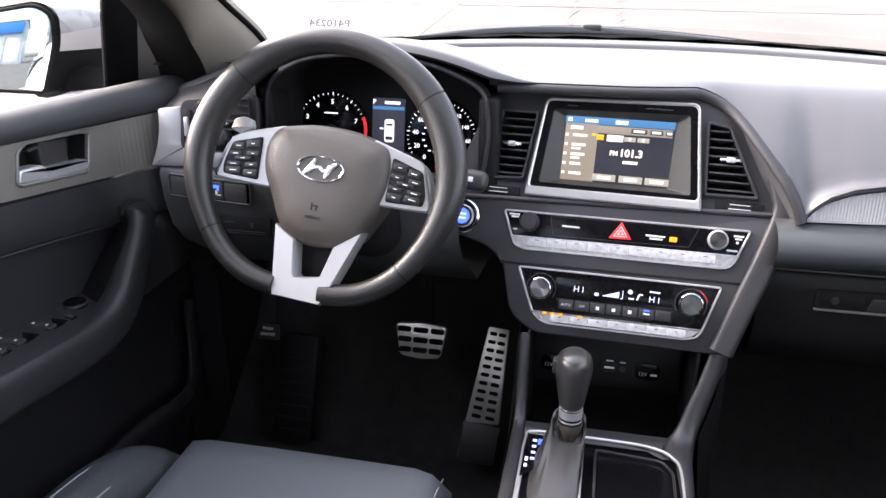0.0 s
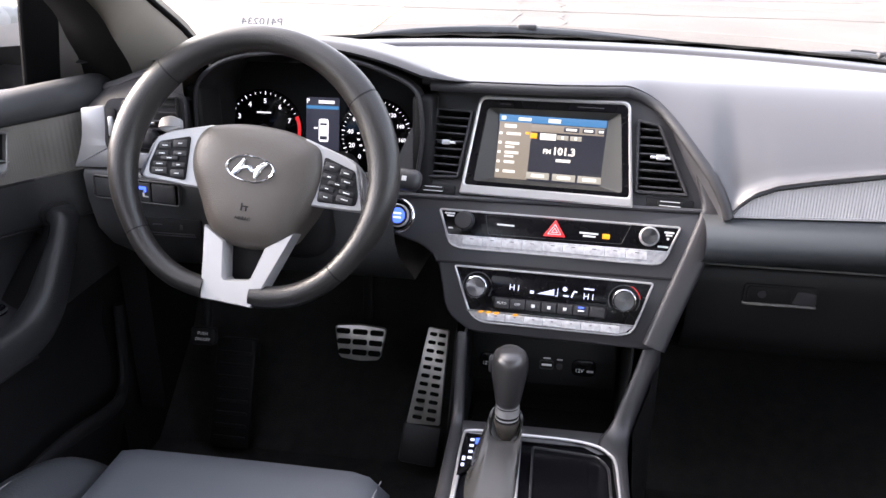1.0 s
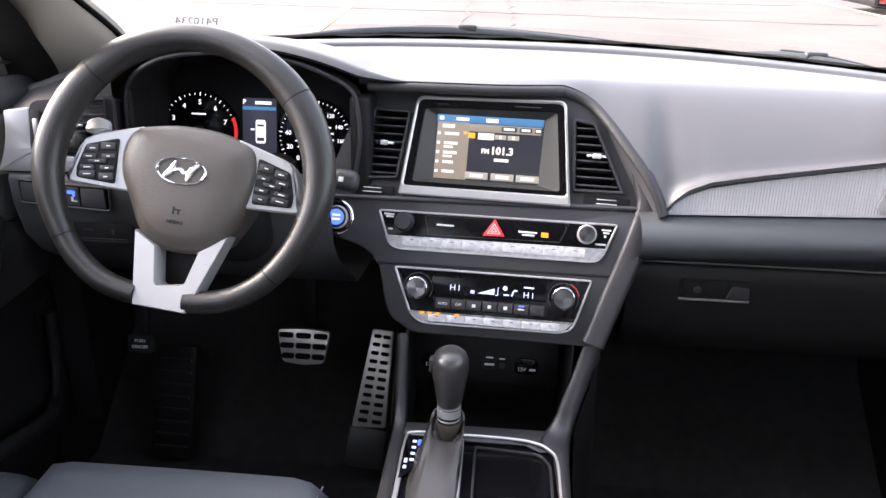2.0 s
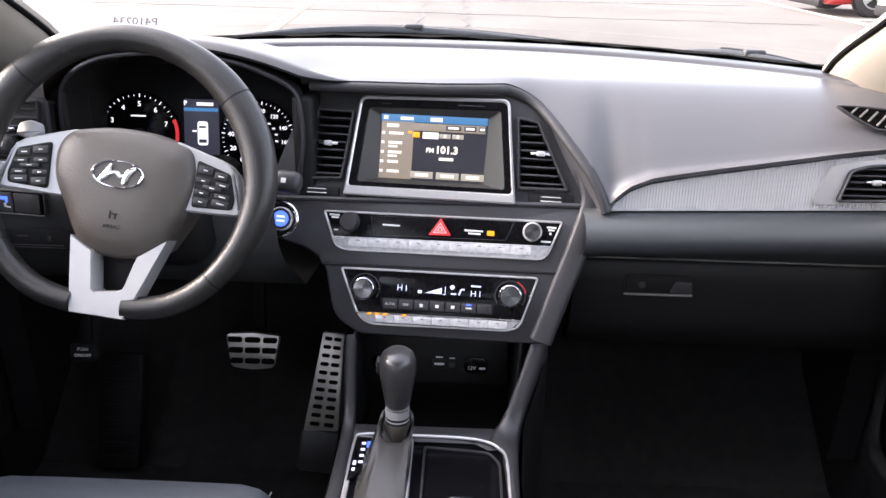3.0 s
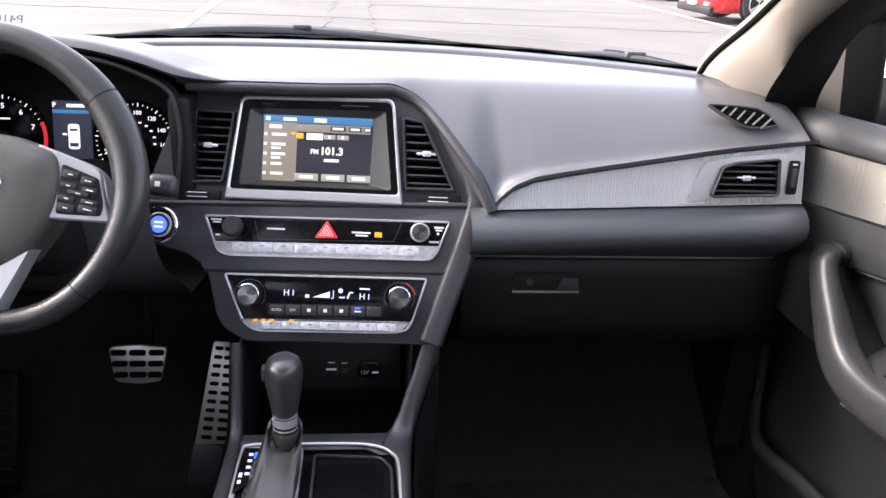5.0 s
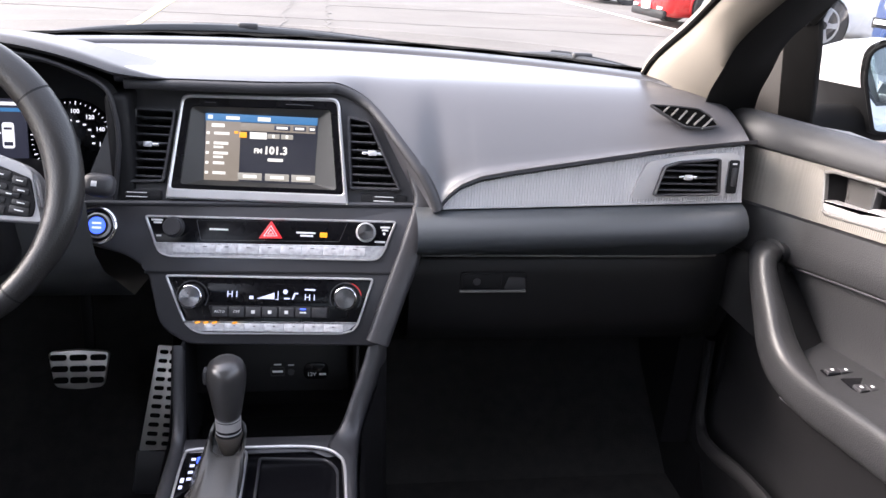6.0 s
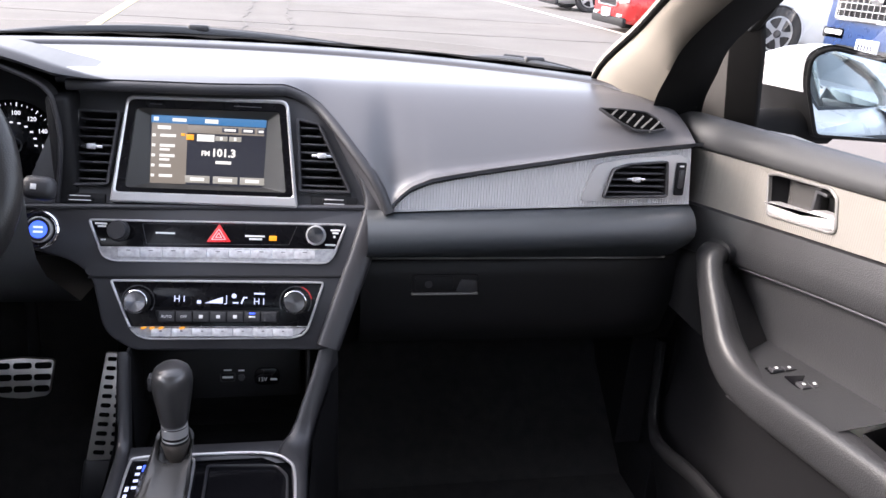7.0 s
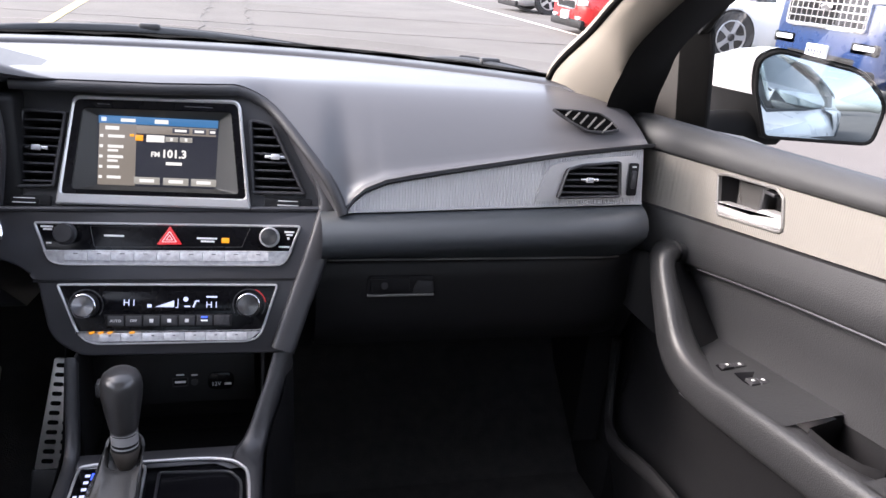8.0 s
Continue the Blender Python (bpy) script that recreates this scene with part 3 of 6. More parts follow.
# the rest of the car's own outside, plain and closed
own = thing("car_body", shift(0, 2.3, 0) @ pose(0, 0, 0, 0, 0, -90), "white painted outer body of the car with its wheels", "car body")
for s in (-1, 1):
    wing = [[(s * 0.80, y, z), (s * 0.86, y, z - 0.03), (s * 0.905, y, z - 0.14), (s * 0.91, y, 0.55), (s * 0.88, y, 0.28)] for y, z in ((1.24, 0.925), (1.45, 0.905), (1.68, 0.83), (1.86, 0.72))]
    part("wing", grid(wing), WHITEPAINT, own, "white front wing", world=True, smooth=50)
    post = [[(s * 0.55, -1.48, 1.32), (s * 0.60, -1.48, 1.25), (s * 0.755, -1.44, 0.99)], [(s * 0.60, -1.80, 1.17), (s * 0.66, -1.80, 1.12), (s * 0.765, -1.80, 0.99)], [(s * 0.63, -2.10, 1.01), (s * 0.70, -2.10, 1.00), (s * 0.755, -2.10, 0.985)]]
    part("rear_pillar", grid(post), WHITEPAINT, own, "white rear roof pillar", world=True, smooth=60)
    for x in (0.88, 3.70):
        wheel_parts(own, x, s * 0.925, 0.33, 0.20, s)
nose = []
for i in range(17):
    x = -0.80 + 0.1 * i
    y = 2.35 - 0.5 * (abs(x) / 0.8) ** 3
    nose.append([(x, y - 0.01, 0.718 - 0.02 * (abs(x) / 0.8) ** 2), (x, y + 0.05, 0.66), (x, y + 0.08, 0.50), (x, y + 0.05, 0.34), (x, y - 0.02, 0.24)])
part("front_bumper", grid(nose), WHITEPAINT, own, "white front bumper", world=True, smooth=60)
lid = [[(x * w, y, z - 0.03 * abs(x) ** 3) for x in np.linspace(-1, 1, 9)] for y, z, w in ((-2.06, 1.015, 0.72), (-2.5, 1.01, 0.74), (-2.95, 0.985, 0.73), (-3.12, 0.95, 0.72), (-3.20, 0.80, 0.74), (-3.26, 0.62, 0.80), (-3.24, 0.40, 0.80), (-3.15, 0.26, 0.76))]
part("boot_lid", grid(lid), WHITEPAINT, own, "white boot lid and rear bumper", world=True, smooth=50)
part("rear_window", grid([[(x * w, y + 0.06 * x * x, z) for x in np.linspace(-1, 1, 7)] for y, z, w in ((-1.50, 1.36, 0.55), (-1.78, 1.20, 0.59), (-2.08, 1.01, 0.64))]), REARGLASS, own, "tinted rear window", world=True, smooth=60)
part("parcel_shelf", moved(block(1.30, 0.60, 0.03, 0.01), shift(0, -1.77, 0.96)), HARD, own, "dark parcel shelf", world=True)
part("rear_seat", join(moved(block(1.22, 0.18, 0.62, 0.05, 3), shift(0, -1.36, 0.42)), moved(block(1.22, 0.50, 0.18, 0.05, 3), shift(0, -1.05, 0.30))), SEATSKIN, own, "dark leather rear bench", world=True)

# bonnet and wipers outside the glass
rows = []
for f in np.linspace(0, 1, 10):
    row = []
    for i in range(17):
        x = -0.8 + 0.1 * i
        yb = wind_y(min(abs(x), 0.66)) + 0.16
        row.append((x, yb * (1 - f) + (2.35 - 0.5 * (abs(x) / 0.8) ** 3) * f, 0.938 - 0.02 * (abs(x) / 0.8) ** 2 - 0.12 * f - 0.10 * f ** 2))
    rows.append(row)
solo("bonnet", join(grid(rows), moved(grid(rows), shift(0, 0, -0.02))), WHITEPAINT, "white painted bonnet of the car", "bonnet")
rows = []
for i in range(33):
    x = -0.66 + 1.32 * i / 32
    y = wind_y(x)
    rows.append([(x, y - 0.02, 0.966), (x, y + 0.03, 0.990), (x, y + 0.08, 0.978), (x, y + 0.20, 0.945)])
solo("cowl", grid(rows), RUBBER, "black cowl panel below the windscreen", "cowl")
for x0, x1, rise, lbl in ((-0.40, 0.26, 0.0085, "long grey wiper resting at the glass base"), (0.36, 0.60, 0.0060, "short grey wiper resting at the glass base")):
    wp = thing("windscreen_wiper", (x0, wind_y(x0) + 0.06, 0.985), lbl, "wiper", "windscreen wipers")
    xs_ = np.linspace(x0, x1, 25)
    bow = [math.sin(math.pi * min(1, max(0, (x - x0) / (x1 - x0)) ** 0.8)) for x in xs_]
    path = [(x, wind_y(x) + 0.060, 0.978 + 0.012 * b - 0.004 * (x > 0.3)) for x, b in zip(xs_, bow)]
    part("blade", sweep(path, 0.009, [0.0022 + rise * b for b in bow], n=12, power=2.6), WIPER, wp, "grey airfoil blade", world=True)
    part("rubber_edge", sweep([(x, y - 0.010, z - 0.004) for x, y, z in path], 0.004, 0.004, n=8), FRIT, wp, world=True)
    part("arm", sweep([(p[0], p[1] + 0.016, p[2] + 0.006 * b) for p, b in zip(path[9:], bow[9:])], 0.010, 0.004, n=8), DARK, wp, world=True)
    c = path[12]
    part("clip", moved(block(0.034, 0.016, 0.012, 0.004, 3), shift(c[0] + 0.01, c[1], c[2] + rise - 0.006)), HARD, wp, world=True)
# mirrored stock number on the glass, seen from inside
lt = words("P410234", 0.0165, 0.0002)
solo("window_lettering", moved(lt, shift(-0.480, 1.232, 1.0165) @ pose(0, 0, 0, 62, 0, 0) @ Matrix.Diagonal((-1.22, 1, 1, 1))), INK, "small dark mirrored lettering on the windscreen", "lettering")
# ---- dashboard ----
YAW, RAKE = 5.4, 22.5
SM = shift(0, 0.947, 0.811) @ pose(0, 0, 0, 0, 0, -YAW) @ pose(0, 0, 0, 90 - RAKE, 0, 0)


def at_stack(u, v, w=0.0):
    return SM @ shift(u, v, w)


dash = thing("dashboard", (0, 1.1, 0.7), "charcoal soft-touch dashboard with a grey centre stack", "dashboard")


LIPX = [0.085, 0.0909, 0.1217, 0.1420, 0.1690, 0.1910, 0.2060, 0.2135, 0.2179, 0.2266, 0.2403, 0.2647, 0.3074, 0.3509, 0.4251, 0.5013, 0.5804, 0.6144, 0.63]
LIPY = [1.0050, 1.0050, 1.0030, 0.9840, 0.9530, 0.9320, 0.9200, 0.9150, *[0.9145] * 11]
LIPZ = [0.9800, 0.9795, 0.9660, 0.9510, 0.9200, 0.8940, 0.8690, 0.8470, 0.8520, 0.8635, 0.8750, 0.8856, 0.8942, 0.9015, 0.9138, 0.9266, 0.9360, 0.9398, 0.9413]


def lip(x):
    """Rear edge of the top pad, y and z, across the car: over the instruments, down beside the stack, then along the trim."""
    if x < -0.178:
        return 1.10, 0.985
    if x < 0.085:
        return 0.992 + 0.008 * max(0, x) / 0.085, 0.979 + 0.001 * max(0, x) / 0.085
    if x < 0.19:
        q = [x + 0.004 * k for k in (-3, -2, -1, 0, 1, 2, 3)]
        return sum(lerp(v, LIPX, LIPY) for v in q) / 7, sum(lerp(v, LIPX, LIPZ) for v in q) / 7
    return lerp(x, LIPX, LIPY), lerp(x, LIPX, LIPZ) + 0.012 * max(0, (x - 0.50) / 0.12) ** 2


def trim_top(x):
    """Upper edge of the ribbed plate, under the shadow gap of the pad."""
    return lerp(x, LIPX[7:], [0.838] + LIPZ[8:]) - 0.0105


xs = [-0.66, -0.5, -0.3, -0.179, -0.177, -0.155, -0.1, 0.0, 0.05, *np.arange(0.085, 0.270, 0.005), 0.285, 0.3, 0.33, 0.36, 0.39, 0.42, 0.45, 0.48, 0.51, 0.54, 0.57, 0.585, 0.600, 0.610, 0.621]
rows = []
for x in xs:
    ye, ze = lip(x)
    yw = wind_y(x) - 0.012
    e = max(0, (x - 0.50) / 0.12) ** 2
    drop = 0.979 - ze
    ym = min(1.06, yw - 0.02)
    sec = [(yw, 0.962), (yw - 0.01, 0.977), (yw - 0.035, 0.982)]
    for f in (0.3, 0.65, 1.0):
        sec.append(((yw - 0.035) * (1 - f) + ym * f, 0.982 + 0.003 * math.sin(f * 3.14)))
    k = min(1, max(0, (x - 0.060) / 0.085))
    k = 0.093 * k * k * (3 - 2 * k)
    fall = 0.982 - k * (min(max(1.06 - ye, 0), 0.132) / 0.132) ** 1.9 - ze
    n = lerp(x, [0.17, 0.20, 0.225, 0.26, 0.31], [1.9, 2.8, 2.8, 2.3, 1.9])
    for f in (0.12, 0.24, 0.36, 0.48, 0.6, 0.7, 0.78, 0.84, 0.88, 0.92, 0.95, 0.975, 1.0):
        y = ym * (1 - f) + ye * f
        sec.append((y, 0.982 - k * (min(max(1.06 - y, 0), 0.132) / 0.132) ** 1.9 - fall * f ** n + 0.004 * math.sin(f * 3.14)))
    w = min(1, max(0, (x - 0.12) / 0.03)) * min(1, max(0, (0.225 - x) / 0.01))
    sec += [(ye + 0.003, ze - 0.006), (ye + 0.018 - 0.010 * w, ze - 0.010 - 0.012 * w), (ye + 0.05 - 0.028 * w, ze - 0.012 - 0.050 * w)]
    rows.append([(x, y, z - 0.012 * e * (1 if z > 0.9 else 0)) for y, z in sec])
# ease the surface across the car where it runs down beside the stack
for _ in range(4):
    soft = [list(r) for r in rows]
    for i in range(1, len(rows) - 1):
        if 0.10 < rows[i][0][0] < 0.31:
            for j in range(4, len(rows[i]) - 5):
                soft[i][j] = (rows[i][j][0], *(0.25 * rows[i - 1][j][c] + 0.5 * rows[i][j][c] + 0.25 * rows[i + 1][j][c] for c in (1, 2)))
    rows = soft
part("top_pad", grid(rows), PAD, dash, "dark grey grained top pad", world=True, smooth=70)
# dark rolled edge of the pad round the stack
edge = [(x, lip(x)[0] - 0.001, lip(x)[1] - 0.008) for x in np.linspace(-0.165, 0.213, 72)]
part("rolled_edge", sweep(edge, [0.0045 + 0.0035 * min(1, max(0, (p[0] - 0.09) / 0.06)) for p in edge], 0.0065, n=10), HARD, dash, "dark rolled edge round the stack", world=True, smooth=60)
# raised strip at the base of the glass
rows = []
for i in range(41):
    x = -0.595 + 1.19 * i / 40
    y = wind_y(x)
    rows.append([(x, y - 0.01, 0.960), (x, y - 0.014, 0.985), (x, y - 0.02, 0.988), (x, y - 0.06, 0.9885), (x, y - 0.075, 0.986), (x, y - 0.078, 0.98)])
part("demister_strip", grid(rows), SATIN, dash, "smooth strip along the glass base", world=True, smooth=60)

# instrument hood
HX = [-0.640, -0.62, -0.58, -0.52, -0.46, -0.40, -0.34, -0.30, -0.24, -0.20, -0.175, -0.160, -0.14, -0.11]
HZ = [0.944, 0.957, 0.971, 0.992, 1.012, 1.026, 1.030, 1.028, 1.018, 1.006, 0.997, 0.991, 0.984, 0.976]
cx = np.linspace(-0.634, -0.110, 50)
cz = np.interp(cx, HX, HZ)
cz = np.convolve(np.pad(cz, 3, "edge"), np.ones(7) / 7, "valid")
rows = []
for dy, drop, k in ((0.03, 0.012, 0.0), (0.012, 0.005, 0.0), (0.0, 0.0, 0.0), (-0.012, 0.002, 0.0), (-0.018, 0.008, 0), (-0.010, 0.013, 0.0)):
    rows.append([(x, 0.981 + dy * min(1, max(0, (-0.112 - x) / 0.06)) + 0.006 * max(0, x + 0.16) / 0.05 + 0.02 * max(0, -x - 0.36) / 0.2 + 0.004 * max(0, x + 0.36) / 0.2, z - drop * min(1, max(0, (-0.112 - x) / 0.06))) for x, z in zip(cx, cz)])
back = [[(x, y, z * (1 - f) + min(z, 0.972) * f) for x, z in zip(cx, cz)] for y, f in ((1.10, 0.25), (1.17, 0.75), (1.22, 1.05))]
part("instrument_hood", grid(list(reversed(back)) + rows), HOODSKIN, dash, "dark grey hood over the instruments", world=True, smooth=60)
# inner tunnel of the hood
AX = [(-0.490, 0.83), (-0.487, 0.905), (-0.482, 0.955), (-0.462, 0.982), (-0.425, 1.000), (-0.37, 1.008), (-0.31, 1.008), (-0.255, 1.000), (-0.21, 0.984), (-0.184, 0.968), (-0.176, 0.945), (-0.174, 0.90), (-0.185, 0.83)]
arch = curve_pts([(x, 0, z) for x, z in AX], 48)
mid = Vector((-0.335, 0, 0.90))
rows = [[(mid.x + (p.x - mid.x) * k, y, mid.z + (p.z - mid.z) * k) for p in arch] for y, k in ((0.990, 1.03), (0.978, 1.0), (0.984, 0.985), (1.04, 0.96), (1.105, 0.93))]
part("hood_lining", grid(rows), DARK, dash, "black lining inside the hood", world=True, smooth=60)
part("hood_edge", sweep([(p.x, 0.976, p.z) for p in arch], 0.0030, 0.0030, up=(0, 1, 0), n=8), SATIN, dash, "thin grey edge line", world=True)
# shell either side of the cluster, behind the wheel
for x0, x1 in ((-0.500, -0.478), (-0.188, -0.160)):
    part("cluster_cheek", moved(block(x1 - x0, 0.07, 0.17, 0.008, 3), shift((x0 + x1) / 2, 1.012, 0.79)), DARK, dash, world=True)
part("column_shroud", moved(block(0.15, 0.22, 0.10, 0.03, 3), shift(-0.355, 0.985, 0.755)), DARK, dash, "black steering column shroud", world=True)

# stack: dark upper housing, grey lower fascia
hous = rounded([(-0.232, 0.018), (0.192, 0.031), (0.134, 0.160), (0.112, 0.174), (-0.172, 0.168), (-0.196, 0.12)], [0.004, 0.004, 0.02, 0.01, 0.01, 0.02])
VL = [(-0.148 + x, 0.09 + y) for x, y in ((-0.0325, -0.048), (0.0215, -0.045), (0.0330, 0.0475), (-0.0190, 0.0480))]
VR = [(0.122 + x, 0.09 + y) for x, y in ((-0.0195, -0.0445), (0.0475, -0.0435), (0.0040, 0.0450), (-0.0260, 0.0500))]
part("stack_housing", plate(hous, [inset(rounded(q, 0.005), 0.001) for q in (VL, VR)], -0.05, -0.006), HARD, dash, "dark housing round vents and screen", at=WM[dash].inverted() @ SM)
fasc = rounded([(-0.243, 0.016), (-0.238, -0.030), (-0.160, -0.050), (-0.142, -0.070), (-0.126, -0.136), (-0.090, -0.156), (0.134, -0.151), (0.162, -0.147), (0.196, 0.031)], [0.008, 0.015, 0.02, 0.01, 0.02, 0.01, 0.004, 0.003, 0.003], 5)
part("stack_fascia", prism(fasc, -0.05, 0.0, 0.004), SATIN, dash, "satin grey centre fascia", at=WM[dash].inverted() @ SM)
# groove between audio and climate rows
part("fascia_groove", sweep([SM @ Vector((u, -0.0632 + 0.03 * u, 0.0006)) for u in np.linspace(-0.146, 0.160, 8)], 0.0016, 0.0012, up=SM.to_3x3() @ Vector((0, 0, 1)), n=6), DARK, dash, world=True)
part("fascia_ledge", sweep([SM @ Vector((u, 0.0165 + 0.034 * (u + 0.2), 0.001)) for u in np.linspace(-0.235, 0.190, 10)], 0.0035, 0.003, up=SM.to_3x3() @ Vector((0, 0, 1)), n=8), SATIN, dash, world=True)
# right-hand border of the stack, running on into the console
bord = curve_pts([SM @ Vector(p) for p in ((0.122, 0.172, -0.034), (0.150, 0.140, -0.018), (0.174, 0.107, -0.004), (0.195, 0.056, -0.002), (0.199, 0.030, -0.001), (0.186, -0.02, -0.001), (0.165, -0.085, -0.001), (0.1455, -0.147, -0.001))], 32)
part("stack_border", sweep(bord, [0.009 + 0.0060 * min(1, i / 14) for i in range(33)], 0.007, up=SM.to_3x3() @ Vector((0, 0, 1)), n=12, power=3), SATIN, dash, "satin grey border of the stack", world=True, smooth=60)

# passenger side: panel behind the trim, soft band, lower panel
rows = []
for x in np.linspace(0.206, 0.618, 14):
    zt = trim_top(max(x, 0.2111)) + 0.003
    zb = 0.838 + 0.035 * (x - 0.215)
    rows.append([(x, 0.950, zt + 0.004), (x, 0.936, zt), (x, 0.936, zt - 0.006), (x, 0.955, zt - 0.01), (x, 0.955, zb)])
part("trim_backing", grid(rows), DARK, dash, world=True)
rows = []
for x in np.linspace(0.186, 0.622, 18):
    zb = 0.838 + 0.035 * (x - 0.215)
    e = 0.012 * max(0, (x - 0.595) / 0.03) ** 2
    rows.append([(x, 0.945, zb + 0.002), (x, 0.913 + e, zb - 0.001), (x, 0.901 + e, zb - 0.005), (x, 0.891 + e, zb - 0.013), (x, 0.885 + e, zb - 0.024), (x, 0.886 + e, zb - 0.036), (x, 0.896 + e, zb - 0.048), (x, 0.930 + e, 0.778), (x, 0.934 + e, 0.7735), (x, 0.96, 0.772)])
part("knee_band", grid(rows), KNEE, dash, "soft dark band above the glove box", world=True, smooth=60)
rows = [[(x, y, z) for x in np.linspace(0.15, 0.66, 6)] for y, z in ((0.955, 0.80), (0.952, 0.70), (0.985, 0.62), (1.10, 0.56), (1.40, 0.55))]
part("lower_panel", grid(rows), DARK, dash, "black panel under the dashboard", world=True, smooth=60)
# driver side: outer panel, lower bolster
rows = []
for x in np.linspace(-0.622, -0.475, 10):
    zt = lerp(x, HX, HZ) - 0.004
    rows.append([(x, 1.0, zt), (x, 0.950, zt - 0.016), (x, 0.926, zt - 0.028), (x, 0.921, 0.86), (x, 0.925, 0.845)])
part("outer_panel", grid(rows), HARD, dash, world=True, smooth=60)
rows = []
for x in np.linspace(-0.621, -0.205, 14):
    k = 0.02 * max(0, (x + 0.30) / 0.1) ** 2
    rows.append([(x, 0.95, 0.862), (x, 0.916 + k, 0.860), (x, 0.908 + k, 0.850), (x, 0.910 + k, 0.815), (x, 0.922 + k, 0.770), (x, 0.95 + k, 0.735), (x, 1.00 + k, 0.70), (x, 1.10, 0.64), (x, 1.38, 0.60)])
part("knee_bolster", grid(rows), LOWER, dash, "dark lower panel below the wheel", world=True, smooth=60)
BR = WM[dash].inverted() @ shift(-0.515, 0.914, 0.779) @ pose(0, 0, 0, 78, 0, 0)
br = part("bonnet_release_panel", prism(rect(0.100, 0.026, 0.003), 0, 0.003, 0.0008), DARK, dash, "black panel with a bonnet release slot", at=BR)
part("release_lip", join(bar(0.004, -0.0075, 0.074, 0.0012, 0.0030, 0.0012), bar(0.006, -0.0105, 0.074, 0.0008, 0.0030, 0.0010)), SATIN, br, "fine edge of the release slot", at=BR)
part("release_mark", join(bar(0.022, 0.0015, 0.0040, 0.0065, 0.0030, 0.0006), bar(-0.012, 0.004, 0.014, 0.0014, 0.0030, 0.0006)), SATIN, br, at=BR)
SP = WM[dash].inverted() @ shift(-0.5465, 0.9075, 0.8325) @ pose(0, 0, 0, 90, 0, 0) @ pose(0, 0, 0, 0, 0, -3.2)
so = rect(0.122, 0.033, 0.006)
sw = part("switch_panel", rim(so, inset(so, 0.0022), -0.001, 0.0042, 0.0008), LOWER, dash, "raised surround of the push switches", at=SP)
part("panel_gap", prism(inset(so, 0.0020), -0.001, 0.0020, 0.0002), FRIT, sw, at=SP)
for x, w in ((-0.0420, 0.030), (-0.0030, 0.046), (0.0380, 0.032)):
    part("switch", moved(prism(rect(w, 0.0255, 0.0016), 0.001, 0.0044, 0.0008), shift(x, 0, 0)), LOWER, sw, at=SP)
part("switch_mark", join(bar(0.010, 0.0055, 0.010, 0.0045, 0.0045), bar(0.013, 0.0015, 0.003, 0.0030, 0.0045)), BLUEGLOW, sw, "blue lit switch mark", at=SP)
part("switch_figure", join(bar(0.011, -0.0035, 0.003, 0.0060, 0.0045), bar(0.015, -0.006, 0.005, 0.0018, 0.0045)), LENS, sw, at=SP)


# ---- air vents ----


def vent(name, m, outline, slats, frame_mat, label, tab_at, depth=0.05, edge=0.004):
    v = thing(name, m, label, "air vent", "dashboard air vents")
    o = rounded(outline, 0.005)
    part("frame", rim(o, inset(o, edge), -0.006, 0.004, 0.0012), frame_mat, v)
    i = inset(o, edge)
    rings = [[(x, y, 0.0) for x, y in i], [(x, y, -depth) for x, y in inset(i, 0.006)]]
    bm = grid(rings, True)
    bm.faces.new([bm.verts.new((x, y, -depth)) for x, y in inset(i, 0.006)])
    part("duct", bm, DARK, v)
    ys = [p[1] for p in i]
    y0, y1 = min(ys), max(ys)
    for k in range(slats):
        y = y0 + (y1 - y0) * (k + 0.7) / (slats + 0.4)
        hits = []
        for a in range(len(i)):
            p, q = i[a], i[(a + 1) % len(i)]
            if (p[1] - y) * (q[1] - y) < 0:
                hits.append(p[0] + (q[0] - p[0]) * (y - p[1]) / (q[1] - p[1]))
        if len(hits) < 2:
            continue
        a, b = min(hits), max(hits)
        part("slat", moved(block(b - a, 0.018, 0.0026, 0.0010, 2), shift((a + b) / 2, y, -0.010) @ pose(0, 0, 0, 86, 0, 0)), HARD, v)
    tx, ty = tab_at
    part("tab", moved(block(0.026, 0.004, 0.004, 0.0012), shift(tx, ty, -0.003)), CHROME, v, "bright slider tab")
    part("tab_grip", moved(block(0.011, 0.007, 0.005, 0.0015), shift(tx, ty, -0.001)), SILVER, v)
    return v


vent("air_vent", at_stack(-0.148, 0.09, -0.002), [(-0.0325, -0.048), (0.0215, -0.045), (0.0330, 0.0475), (-0.0190, 0.0480)], 8, HARD, "black slatted centre vent beside the screen", (-0.001, 0.002))
vent("air_vent", at_stack(0.122, 0.09, -0.002), [(-0.0195, -0.0445), (0.0475, -0.0435), (0.0040, 0.0450), (-0.0260, 0.0500)], 8, SATIN, "black slatted centre vent with a grey border", (0.008, 0.003))
for u, v in ((-0.160, 0.0285), (0.147, 0.0355)):
    sh = thing("vent_shutter", at_stack(u, v, -0.006), "black strip with a small vent shutter wheel", "vent shutter", "vent shutters")
    part("strip", prism(rect(0.058, 0.013, 0.002), 0, 0.003, 0.0008), DARK, sh)
    part("wheel", prism(rect(0.030, 0.006, 0.001), 0.003, 0.005, 0.0008), DARK, sh)
    part("mark", join(bar(0, 0.0028, 0.024, 0.0009, 0.0051), bar(0, -0.0026, 0.026, 0.0009, 0.0051)), LENS, sh)

